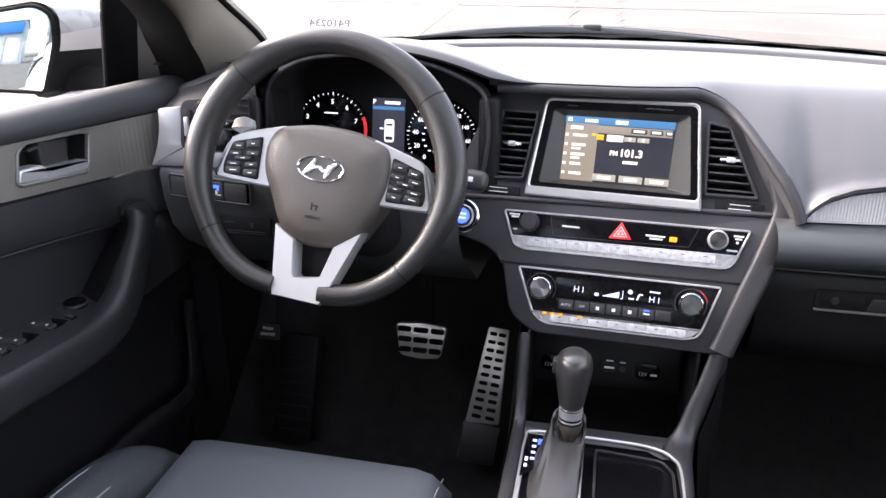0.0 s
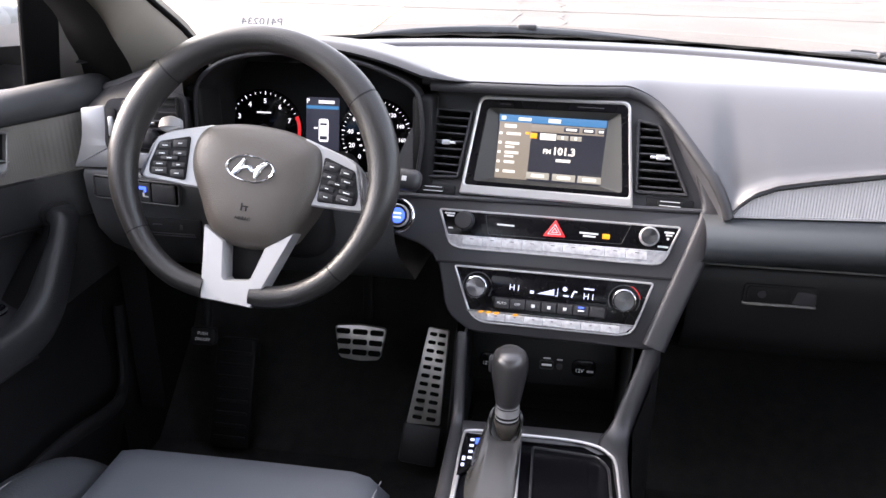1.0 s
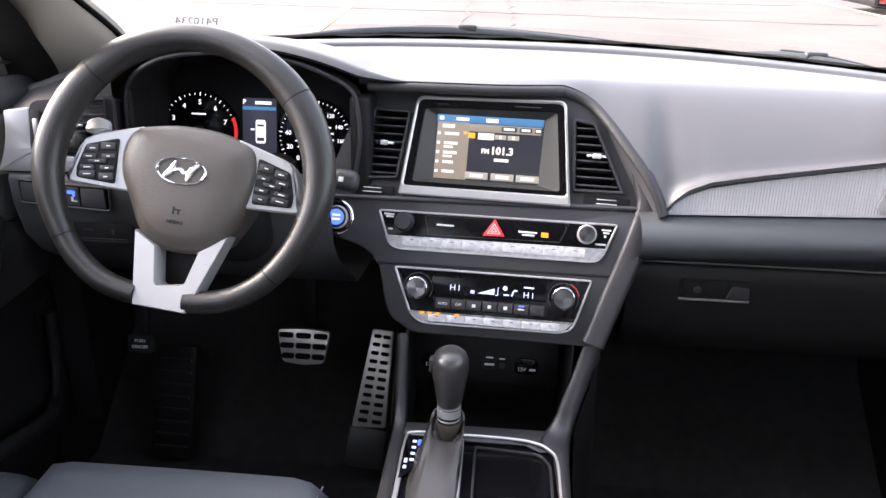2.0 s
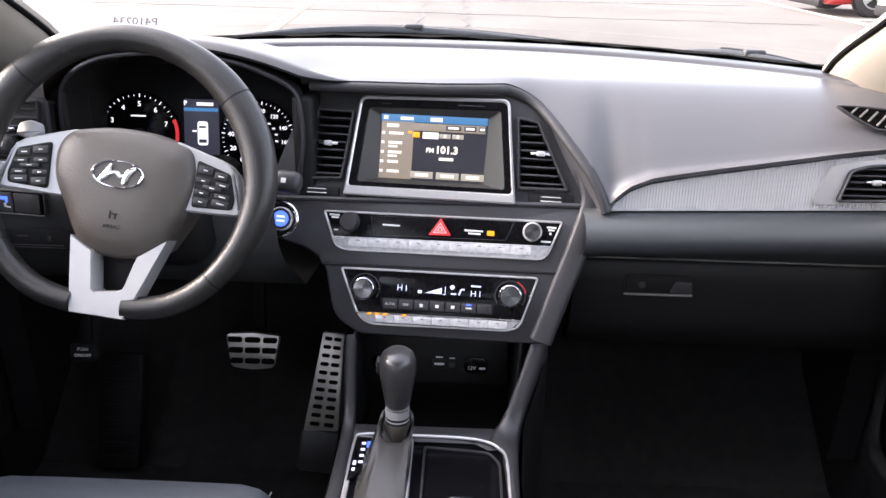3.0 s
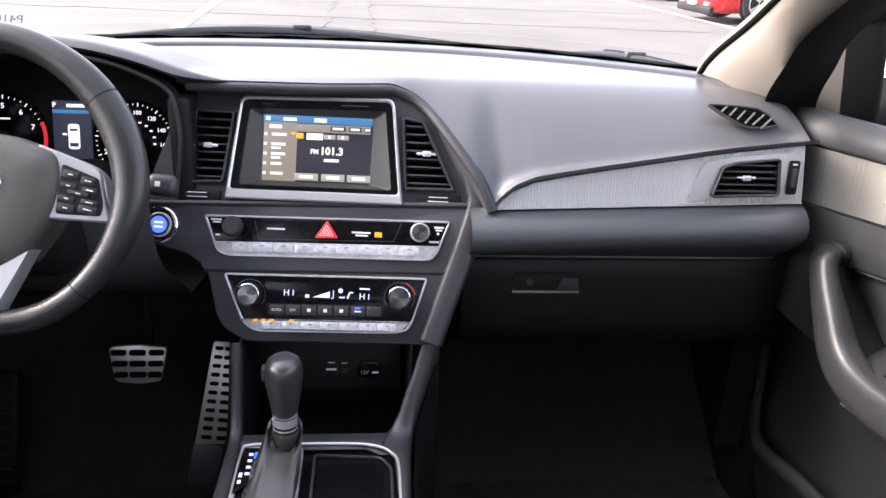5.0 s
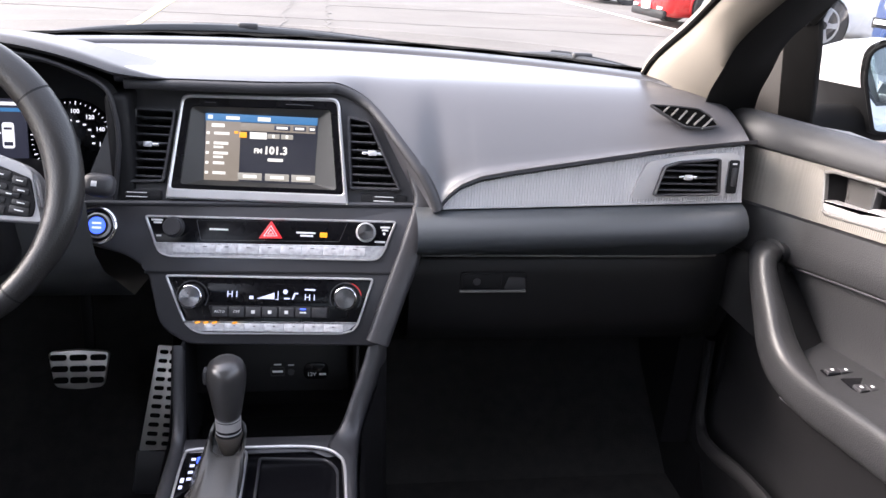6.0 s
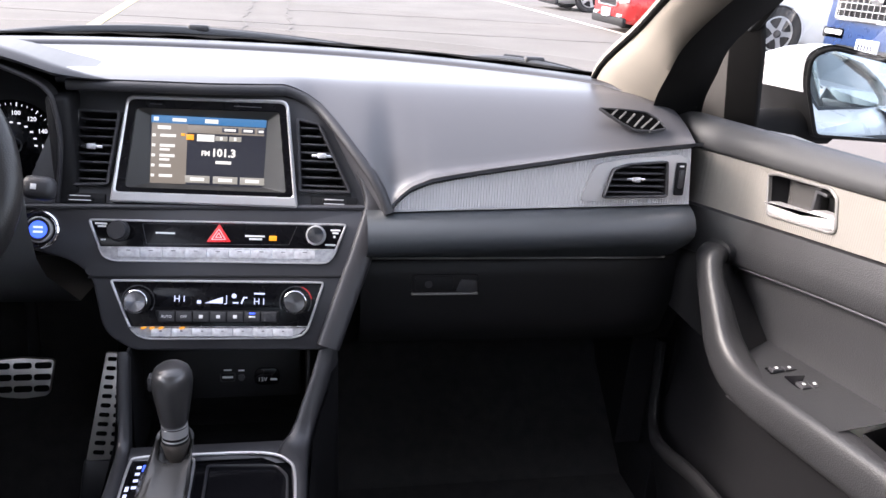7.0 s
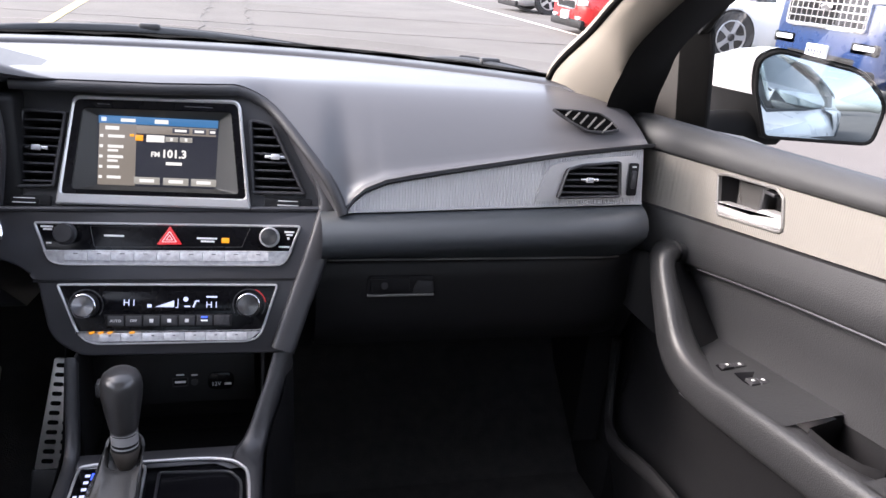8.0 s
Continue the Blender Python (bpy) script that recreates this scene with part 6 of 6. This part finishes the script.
part("ring", grid([[(0.044 + r * math.cos(math.tau * i / 40), 0.668 + r * math.sin(math.tau * i / 40), z) for i in range(40)] for r, z in ((0.042, 0.562), (0.042, 0.566), (0.039, 0.567), (0.037, 0.562))], True), CHROME, ch, "bright cup ring", world=True)

# ---- pedals ----
bp_ = thing("brake_pedal", axes((-0.308, 1.136, 0.497), (1, 0, 0), (0, 0.30, 1)), "steel brake pedal with black rubber studs", "pedal", "pedals")
bo = rounded([(-0.036, -0.030), (0.0, -0.034), (0.036, -0.030), (0.046, 0.026), (0.0, 0.030), (-0.046, 0.026)], 0.008)
part("plate", prism(bo, -0.006, 0.003, 0.0015), STEEL, bp_)
for r in range(3):
    for c in range(3):
        w = (0.026 if c == 1 else 0.024) * (0.9 if r == 0 and c != 1 else 1)
        part("rubber_stud", moved(prism(rect(w, 0.0095, 0.004), 0.0, 0.006, 0.001), shift((c - 1) * 0.0285 * (0.92 + 0.06 * r), -0.0185 + 0.0180 * r, 0)), RUBBER, bp_)
part("arm", moved(block(0.018, 0.25, 0.012, 0.003), shift(0.0, 0.10, -0.05) @ pose(0, 0, 0, 10, 0, 0)), DARK, bp_)
ac = thing("accelerator_pedal", axes((-0.1815, 1.125, 0.446), (1, 0.0, -0.105), (0.11, 0.47, 1)), "long steel accelerator pedal with rubber studs", "pedal", "pedals")
aco = rounded([(-0.029, -0.086), (0.029, -0.080), (0.0185, 0.084), (-0.0185, 0.084)], 0.004)
part("plate", prism(aco, -0.006, 0.003, 0.0015), STEEL, ac)
for r in range(11):
    for s in (-1, 1):
        part("rubber_stud", moved(prism(rect(0.0130 + 0.0035 * (10 - r) / 10, 0.0065, 0.003), 0.0, 0.0055, 0.001), shift(s * (0.0078 + 0.0042 * (10 - r) / 10), -0.072 + 0.0145 * r, 0)), RUBBER, ac)
part("heel", moved(block(0.066, 0.07, 0.02, 0.006), shift(0, -0.118, -0.016)), HARD, ac, "black rubber heel")
pb = thing("parking_brake_pedal", axes((-0.560, 1.065, 0.523), (1, 0, 0), (0, 0.3, 1)), "black foot parking brake with push lettering", "pedal", "pedals")
part("pad", prism(rounded(rect(0.044, 0.030), 0.008), -0.008, 0.002, 0.002), DARK, pb)
part("push_word", moved(words("PUSH", 0.0075, 0.0002), shift(0.0, 0.005, 0.0024)), LENS, pb)
part("on_off_word", moved(words("ON/OFF", 0.0075, 0.0002), shift(0.0, -0.005, 0.0024)), LENS, pb)
part("arm", moved(block(0.016, 0.2, 0.012, 0.003), shift(0.0, 0.09, -0.02)), DARK, pb)
fr = thing("footrest", axes((-0.548, 1.13, 0.37), (1, 0, 0), (0, 0.45, 1)), "black rubber footrest on the carpet", "footrest")
part("pad", prism(rounded(rect(0.075, 0.20), 0.01), -0.02, 0.004, 0.003), DARK, fr)
for i in range(8):
    part("rib", moved(block(0.06, 0.006, 0.004, 0.0015), shift(0, -0.08 + 0.022 * i, 0.003)), DARK, fr)

# ---- driver's seat ----
seat = thing("driver_seat", (-0.38, 0.45, 0.30), "black leather driver's seat with stitched bolsters", "car seat")


def cushion(xa, xb, ya, yb, z, puff, edge):
    rows = []
    for i in range(17):
        fx = i / 16
        row = []
        for k in range(21):
            fy = k / 20
            ex, ey = min(fx, 1 - fx) * (xb - xa), min(fy, 1 - fy) * (yb - ya)
            dx, dy = max(0, 1 - ex / edge), max(0, 1 - ey / edge)
            cn = max(0, 1 - min(fx, 1 - fx) / 0.12)
            row.append((xa + (xb - xa) * fx, ya + (yb - ya) * fy - 0.028 * cn * cn * max(0, fy * 2 - 1), z + puff * math.sin(fx * math.pi) * math.sin(fy * math.pi) - edge * (1 - math.sqrt(max(0, 1 - min(1, dx * dx + dy * dy))))))
        rows.append(row)
    top = grid(rows)
    lower = [[(x, y, z - edge - 0.12) for x, y, _ in r] for r in (rows[0], rows[-1])]
    sides = [grid([rows[0], lower[0]]), grid([rows[-1], lower[1]]), grid([[r[0] for r in rows], [(r[0][0], r[0][1], z - edge - 0.12) for r in rows]]), grid([[r[-1] for r in rows], [(r[-1][0], r[-1][1], z - edge - 0.12) for r in rows]])]
    bm = join(top, *sides)
    bmesh.ops.remove_doubles(bm, verts=bm.verts, dist=0.0005)
    return bm


part("cushion", cushion(-0.556, -0.178, 0.24, 0.790, 0.526, 0.010, 0.030), SEATSKIN, seat, "smooth leather cushion", world=True, smooth=70)
part("bolster", sweep(curve_pts([(-0.600, 0.25, 0.505), (-0.600, 0.45, 0.52), (-0.598, 0.62, 0.515), (-0.588, 0.70, 0.495), (-0.575, 0.735, 0.46)], 20), [0.045] * 16 + [0.042, 0.038, 0.034, 0.028, 0.02], 0.045, n=16), SEATSIDE, seat, "stitched leather side bolster", world=True, smooth=70)
part("bolster", sweep(curve_pts([(-0.150, 0.25, 0.49), (-0.150, 0.45, 0.495), (-0.152, 0.62, 0.48), (-0.160, 0.72, 0.44)], 20), 0.032, 0.04, n=16), SEATSIDE, seat, "leather side bolster", world=True, smooth=70)
part("seam", sweep(curve_pts([(-0.566, 0.25, 0.548), (-0.566, 0.45, 0.556), (-0.568, 0.56, 0.554), (-0.568, 0.62, 0.548), (-0.568, 0.68, 0.533)], 20), 0.0013, 0.0013, n=6), STITCH, seat, world=True)
part("seam", sweep(curve_pts([(-0.612, 0.25, 0.5505), (-0.612, 0.45, 0.5655), (-0.610, 0.56, 0.564), (-0.606, 0.64, 0.556), (-0.600, 0.70, 0.538)], 20), 0.0011, 0.0011, n=6), STITCH, seat, world=True)
part("seam", sweep([(-0.192, y, 0.5175 if y < 0.75 else 0.505) for y in np.linspace(0.30, 0.775, 12)], 0.0011, 0.0011, n=6), STITCH, seat, world=True)
back = [[(-0.36 + sx * w, 0.20 - 0.22 * f + dy, 0.50 + 0.56 * f) for sx, dy in ((-1, -0.10), (-1, -0.02), (-0.85, 0.03), (-0.5, 0.0), (0, 0.005), (0.5, 0.0), (0.85, 0.03), (1, -0.02), (1, -0.10))] for f, w in ((0, 0.20), (0.3, 0.215), (0.7, 0.21), (0.93, 0.17), (1.0, 0.13))]
part("backrest", grid(back, True, True), SEATSKIN, seat, "leather backrest", world=True, smooth=70)
part("base", moved(block(0.40, 0.48, 0.12, 0.02), shift(-0.37, 0.50, 0.262)), DARK, seat, world=True)

# ---- doors ----


def door(s, lbl, drv):
    """A front door; s is the side it stands on. Places are written as y, z and the depth into the cabin."""
    d = thing("driver_door" if drv else "passenger_door", (s * 0.74, 0.45, 0.30), lbl, "car door")

    def P(y, z, c=0.0):
        return (s * (0.70 - c), y, z)

    def sheet(name, rows, mat, label="", smooth=60):
        return part(name, grid([[P(*p) for p in r] for r in rows]), mat, d, label, world=True, smooth=smooth)

    ys = np.linspace(1.16, -0.34, 26)
    sill = lambda y: 0.952 + 0.062 * (0.937 - y)
    upl = lambda y: 0.898 + 0.100 * (1.085 - y)
    lol = lambda y: 0.818 + 0.150 * (1.043 - y)
    pli = lambda y: 0.7715 + 0.205 * (0.903 - y) - 0.09 * (0.903 - y) ** 2 if y < 0.903 else 0.7715 + 0.205 * (0.903 - y)
    top = lambda y: 0.702 + 0.13 * (0.812 - y)
    hem = lambda y: 0.642 + 0.125 * (0.76 - y)
    sheet("sill_pad", [[(y, sill(y) - 0.012, -0.042), (y, sill(y) + 0.000, -0.034), (y, sill(y) + 0.001, -0.014), (y, sill(y) - 0.004, 0.002), (y, (sill(y) + upl(y)) / 2, 0.010), (y, upl(y) + 0.006, 0.009), (y, upl(y) + 0.001, 0.005), (y, upl(y) - 0.003, -0.004)] for y in ys], SILL, "dark soft window sill pad")
    hy = [(0.880, 0.911), (0.862, 0.917), (0.760, 0.928), (0.744, 0.920), (0.733, 0.884), (0.740, 0.877), (0.858, 0.859), (0.866, 0.864)]
    HMx = axes((s * 0.700, 0, 0), (0, -s, 0), (0, 0, 1))
    at_door = WM[d].inverted() @ HMx
    ho = rounded([(-s * y, z) for y, z in hy], 0.005, 3)
    band = [(-s * y, upl(y) - 0.002) for y in ys] + [(-s * y, lol(y) + 0.001) for y in reversed(ys)]
    part("trim_band", plate(band, [inset(ho, 0.001)], -0.006, 0.001), RIBY, d, "ribbed silver trim band", at=at_door, smooth=30)
    sheet("upper_panel", [[(y, lol(y) - 0.001, -0.006), (y, lol(y) - 0.003, 0.002), (y, (lol(y) + pli(y)) / 2, 0.008), (y, pli(y) + 0.006, 0.010), (y, pli(y) + 0.001, 0.007), (y, pli(y) - 0.002, -0.004)] for y in ys], DOORSOFT, "soft dark upper panel")
    sheet("insert", [[(y, pli(y) - 0.001, -0.004), (y, pli(y) - 0.006, -0.003), (y, 0.5 * (pli(y) + top(y)), -0.012), (y, top(y) + 0.008, -0.009), (y, top(y) - 0.01, -0.007)] for y in np.linspace(0.915, -0.34, 24)], DOORSOFT, "smooth recessed door insert")
    part("piping", sweep([P(y, pli(y) - 0.0005, 0.0065) for y in np.linspace(0.905, -0.30, 24)], 0.0016, 0.0016, n=6), SATIN, d, "fine edge piping", world=True)
    # grab handle flowing into the armrest
    gp = [(0.915, 0.783, -0.008), (0.908, 0.792, 0.020), (0.898, 0.794, 0.044), (0.884, 0.786, 0.057), (0.866, 0.764, 0.061), (0.838, 0.733, 0.063), (0.808, 0.701, 0.064), (0.772, 0.684, 0.064), (0.72, 0.681, 0.063), (0.65, 0.689, 0.062), (0.52, 0.705, 0.061), (0.25, 0.735, 0.059), (-0.10, 0.765, 0.056)]
    line = curve_pts([P(*p) for p in gp], 72)
    rings = []
    for i, p in enumerate(line):
        t = (line[min(i + 1, 72)] - line[max(i - 1, 0)]).normalized()
        f = min(1, max(0, (i - 20) / 20))
        f = f * f * (3 - 2 * f)
        g = min(1, max(0, (i - 14) / 6))
        a_ = Vector((0, 1 - g, 0)) + g * Vector((0, -t.z, t.y))
        a_ = (a_ - t * a_.dot(t)).normalized()
        b_ = Vector((-s, 0, 0)) - t * Vector((-s, 0, 0)).dot(t)
        b_ = (b_ - a_ * b_.dot(a_))
        b_ = b_.normalized() if i > 9 else (a_.cross(t) * (1 if a_.cross(t).z > 0 else -1)).normalized()
        fore, aft, face, rear = 0.019 + 0.010 * f, 0.020 + 0.003 * f, 0.012 + 0.001 * f, 0.016 + 0.014 * f
        ring = []
        for j in range(20):
            c_, s_ = math.cos(math.tau * j / 20), math.sin(math.tau * j / 20)
            w_ = 2 / 2.7
            ring.append(p + a_ * math.copysign(abs(c_) ** w_, c_) * (fore if c_ > 0 else aft) + b_ * math.copysign(abs(s_) ** w_, s_) * (face if s_ > 0 else rear))
        rings.append(ring)
    part("armrest", grid(rings, True, True), DOORSOFT, d, "rounded grab handle and armrest", world=True, smooth=70)
    # black sheet standing in for the shade in the opening behind the handle
    part("grab_shade_sheet", grid([[P(0.916, 0.768, -0.004), P(0.868, 0.790, 0.045)], [P(0.872, 0.738, -0.008), P(0.836, 0.752, 0.050)], [P(0.815, 0.700, -0.008), P(0.786, 0.700, 0.050)]]), DARK, d, "dark sheet for the shade behind the grab handle", world=True)
    # black puts the shade beside the dashboard into this panel's colour
    sheet("front_panel", [[(y, pli(y) - 0.001, -0.004), (y, pli(y) - 0.010, 0.002), (y, 0.70, 0.004), (y, 0.64, 0.004)] for y in np.linspace(1.16, 0.900, 8)], DARK, "front door panel, black for the shade beside the dashboard")
    for y0, y1 in ((0.818, 0.587), (0.478, -0.30)) if not drv else ((0.818, -0.30),):
        sheet("armrest_top", [[(y, top(y) - 0.010 * (c + 0.012) / 0.07, c) for c in (-0.012, 0.01, 0.035, 0.064)] for y in np.linspace(y0, y1, 9)], DOORSOFT, "flat armrest top with switches")
    if not drv:
        cup = [(0.587, -0.010), (0.568, 0.050), (0.527, 0.056), (0.495, 0.052), (0.480, 0.040), (0.478, -0.010)]
        part("pull_cup", grid([[P(y, top(y) - 0.003, c) for y, c in cup], [P(y, top(y) - 0.055, c) for y, c in cup], [P(0.53 + (y - 0.53) * 0.1, top(0.53) - 0.056, 0.02 + (c - 0.02) * 0.1) for y, c in cup]], True), DARK, d, "dark pull cup in the armrest", world=True)
    # lower panel with map pocket
    low = []
    for y in np.linspace(1.12, -0.34, 24):
        b = 0.042 * min(1, max(0, (0.95 - y) / 0.20))
        k = hem(min(y, 0.80))
        low.append([(y, k + 0.03, b + 0.004), (y, k + 0.002, b + 0.010), (y, k - 0.012, b + 0.004), (y, 0.56, b - 0.010), (y, 0.50, b - 0.006), (y, 0.46, b + 0.010), (y, 0.40, b + 0.008), (y, 0.30, b - 0.02), (y, 0.25, b - 0.03)])
    sheet("lower_panel", low, DARK, "black lower door panel")
    part("seam_line", sweep([P(y, hem(y), 0.0545) for y in np.linspace(0.785, -0.30, 18)], 0.0014, 0.0014, n=6), SATIN, d, world=True)
    sheet("front_edge", [[(1.16, z, c) for c in (-0.05, 0.0)] for z in np.linspace(0.30, 0.93, 5)], DARK)
    pk = curve_pts([P(1.03, 0.590, 0.018), P(1.012, 0.50, 0.022), P(0.965, 0.462, 0.040), P(0.88, 0.485, 0.066), P(0.74, 0.515, 0.072), P(0.40, 0.52, 0.074), P(0.0, 0.52, 0.072)], 30)
    part("pocket_lip", sweep(pk, 0.008, 0.012, up=(0, 0, 1), n=10), DARK, d, "rounded map pocket lip", world=True)
    # inside handle in its recess
    h = part("handle_frame", rim(ho, inset(ho, 0.0040), -0.002, 0.004, 0.0012), HANDLE, d, "silver handle surround", at=at_door)
    wi = inset(ho, 0.0035)
    part("handle_well", grid([[(x, y, 0.001) for x, y in wi], [(x, y, -0.006) for x, y in wi], [(x, y, -0.026) for x, y in inset(wi, 0.003)], [(-s * 0.81 + (x + s * 0.81) * 0.05, 0.89 + (y - 0.89) * 0.05, -0.027) for x, y in wi]], True), DARK, h, "dark handle recess", at=at_door)
    lev = [(-s * y, z) for y, z in ((0.8745, 0.8760), (0.7950, 0.8850), (0.7800, 0.8940), (0.7430, 0.8980), (0.7375, 0.8820), (0.7800, 0.8720), (0.8660, 0.8615))]
    part("pull", prism(rounded(lev, 0.003), -0.014, 0.003, 0.0035), SILVER, h, "chrome door pull", at=at_door, smooth=18)
    part("pull_plate", moved(block(0.062, 0.038, 0.013, 0.003), shift(-s * 0.822, 0.894, -0.027) @ pose(0, 0, 0, 0, 0, s * 7)), BOOT, h, "grey plate behind the pull", at=at_door)
    part("lock_tab", moved(block(0.005, 0.030, 0.010, 0.0015), shift(-s * 0.789, 0.898, -0.013)), SATIN, h, "grey lock tab", at=at_door)
    part("lock_top", moved(block(0.022, 0.004, 0.010, 0.001), shift(-s * 0.780, 0.914, -0.013)), SATIN, h, at=at_door)
    # switches
    spots = [(0.7330, 0.027, 0.014, 0.036), (0.6940, 0.025, 0.034, 0.028)] if not drv else [(0.714, 0.016, 0.032, 0.040), (0.664, 0.014, 0.034, 0.042), (0.748, 0.002, 0.010, 0.013), (0.742, 0.030, 0.010, 0.013), (0.628, 0.028, 0.014, 0.016)]
    for y, c, ly, lc in spots:
        x, tops = s * (0.70 - c), top(y) - 0.0075
        b = part("window_switch", moved(block(lc, ly, 0.002, 0.0008), shift(x, y, tops)), PIANO, d, "black rocker switch", world=True)
        for e in (-1, 1) if lc > 0.02 else (0,):
            ky = ly * (0.42 if ly > 0.02 else 0.7)
            part("switch_tab", moved(block(lc * (0.44 if e else 0.8), ky, 0.005, 0.0015), shift(x + e * lc * 0.24, y - (ly - ky) * 0.45, tops + 0.001)), HARD, b, world=True)
            if ly > 0.013:
                part("switch_mark", moved(block(0.003, 0.0035, 0.0006, 0), shift(x + e * lc * 0.24, y - (ly - ky) * 0.45, tops + 0.006)), LENS, b, world=True)
    if drv:
        k = part("mirror_dial", moved(lathe([(0.016, 0), (0.016, 0.004), (0.013, 0.006)], 28), shift(s * 0.690, 0.778, top(0.778) - 0.0045)), PIANO, d, "round mirror adjusting dial", world=True)
        part("dial_ring", moved(grid([[(q * math.cos(math.tau * i / 28), q * math.sin(math.tau * i / 28), z) for i in range(28)] for q, z in ((0.0165, 0.003), (0.0160, 0.0062), (0.0145, 0.0062))], True), shift(s * 0.690, 0.778, top(0.778) - 0.0045)), SATIN, k, world=True)
    # glass and the small fixed corner of the window
    pane = part("window_glass", grid([[(s * (0.735 - 0.10 * ((z - 0.96) / 0.40) ** 1.1), y, z) for z in np.linspace(0.955, 1.36, 6)] for y in np.linspace(0.985, -0.34, 8)]), SIDEGLASS, d, "clear side window", world=True)
    pane.visible_shadow = False
    part("corner_cover", grid([[(s * 0.695, 1.13, 0.915), (s * 0.706, 1.07, 0.925), (s * 0.710, 1.012, 0.935)], [(s * 0.688, 1.10, 1.00), (s * 0.697, 1.06, 1.02), (s * 0.701, 1.020, 1.03)], [(s * 0.680, 1.06, 1.08), (s * 0.688, 1.04, 1.10), (s * 0.692, 1.025, 1.12)]]), SHADED_CORNER, d, "mirror corner cover, beige darkened for its shade", world=True, smooth=60)
    part("window_frame", sweep([(s * 0.703, 0.984, 1.086), (s * 0.698, 0.937, 1.128), (s * 0.690, 0.85, 1.19), (s * 0.665, 0.50, 1.31)], 0.010, 0.006, up=(1, 0, 0), n=8), RUBBER, d, "black frame of the side window", world=True)
    part("frame_line", sweep([(s * 0.696, 0.986, 1.078), (s * 0.690, 0.940, 1.119), (s * 0.682, 0.85, 1.182)], 0.0016, 0.0016, n=6), SATIN, d, "thin grey line on the window frame", world=True)
    part("corner_trim", grid([[(s * 0.707, 1.016, 0.930), (s * 0.703, 1.012, 0.938), (s * 0.712, 0.972, 0.946), (s * 0.720, 0.964, 0.946)], [(s * 0.698, 1.024, 1.03), (s * 0.694, 1.020, 1.035), (s * 0.703, 0.978, 1.05), (s * 0.711, 0.970, 1.05)], [(s * 0.690, 1.03, 1.12), (s * 0.686, 1.025, 1.12), (s * 0.694, 0.985, 1.13), (s * 0.70, 0.978, 1.13)]]), FRIT, d, "black window corner trim", world=True)
    part("window_seal", sweep([(s * 0.724, 0.968, 0.940), (s * 0.714, 0.974, 1.05), (s * 0.702, 0.982, 1.13)], 0.005, 0.005, up=(0, 1, 0), n=8), RUBBER, d, world=True)
    # the front of the panel swings in to meet the dashboard's end
    away = Vector((s * 0.09, 0.017, 1.143)) if not drv else Vector((-0.027, -0.005, 1.166))
    for o in d.children:
        if o.name.split(".")[0] in ("sill_pad", "trim_band", "upper_panel", "front_panel", "front_edge"):
            for v in o.data.vertices:
                p = WM[d] @ v.co
                f = min(1, max(0, (p.y - 0.87) / 0.20))
                v.co = WM[d].inverted() @ (away + (p - away) * (1 - 0.098 * f * f * (3 - 2 * f)))
    part("outer_skin", grid([[(s * 0.745, y, sill(y) - 0.005), (s * 0.83, y, 0.93), (s * 0.905, y, 0.80), (s * 0.91, y, 0.55), (s * 0.88, y, 0.28)] for y in np.linspace(1.25, -0.35, 8)]), WHITEPAINT, d, "white painted outer skin", world=True)
    return d


door(1, "passenger door with ribbed trim, chrome pull and armrest", False)
door(-1, "driver's door with ribbed trim, chrome pull and window switches", True)

# ---- door mirrors ----
for s, lbl, aim, nod in ((1, "white door mirror outside the passenger window", 23.3, 2.2), (-1, "white door mirror outside the driver's window", 11.0, 4.0)):
    MM = shift(s * 0.919, 0.985, 0.995)
    mr = thing("door_mirror", MM, lbl, "door mirror", "door mirrors")
    mo = rounded([(x * s, y) for x, y in ((-0.100, 0.052), (-0.074, 0.067), (0.046, 0.046), (0.088, 0.004), (0.080, -0.058), (-0.072, -0.063), (-0.098, 0.012))], [0.014, 0.014, 0.02, 0.02, 0.016, 0.010, 0.014], 4)
    FR = pose(0, 0, 0, 90 - nod, 0, 0) @ pose(0, 0, 0, 0, s * aim * -1.1, 0)
    stages = ((1.0, 0.0, 0.0), (1.03, -0.008, 0.0), (1.03, -0.035, 0.014), (0.92, -0.080, 0.048), (0.72, -0.118, 0.088), (0.4, -0.140, 0.110))
    part("housing", grid([[(x * k - s * o, y * k, z) for x, y in mo] for k, z, o in stages], True, True), RUBBER, mr, "black lower housing", at=FR, smooth=70)
    arc = sorted([p for p in mo if p[1] > -0.004], key=lambda p: math.atan2(p[1] + 0.03, -s * p[0]))
    part("cap", grid([[(x * (k + 0.02) - s * o, y * (k + 0.02) + 0.001, z) for x, y in arc] for k, z, o in stages[1:]]), DIMMED_WHITE, mr, "white painted cap", at=FR, smooth=70)
    part("edge", rim([(x * 1.01, y * 1.01) for x, y in mo], inset(mo, 0.0042), -0.004, 0.003, 0.0015), RUBBER, mr, "black mirror edge", at=FR)
    part("mirror_glass", prism(inset(mo, 0.0038), -0.002, 0.001, 0.0003), MIRROR, mr, "silvered mirror glass", at=FR)
    part("foot", sweep([(-s * 0.19, 0.055, -0.075), (-s * 0.12, 0.075, -0.06), (-s * 0.02, 0.07, -0.055)], 0.03, 0.028, n=12), RUBBER, mr, "black mirror foot")
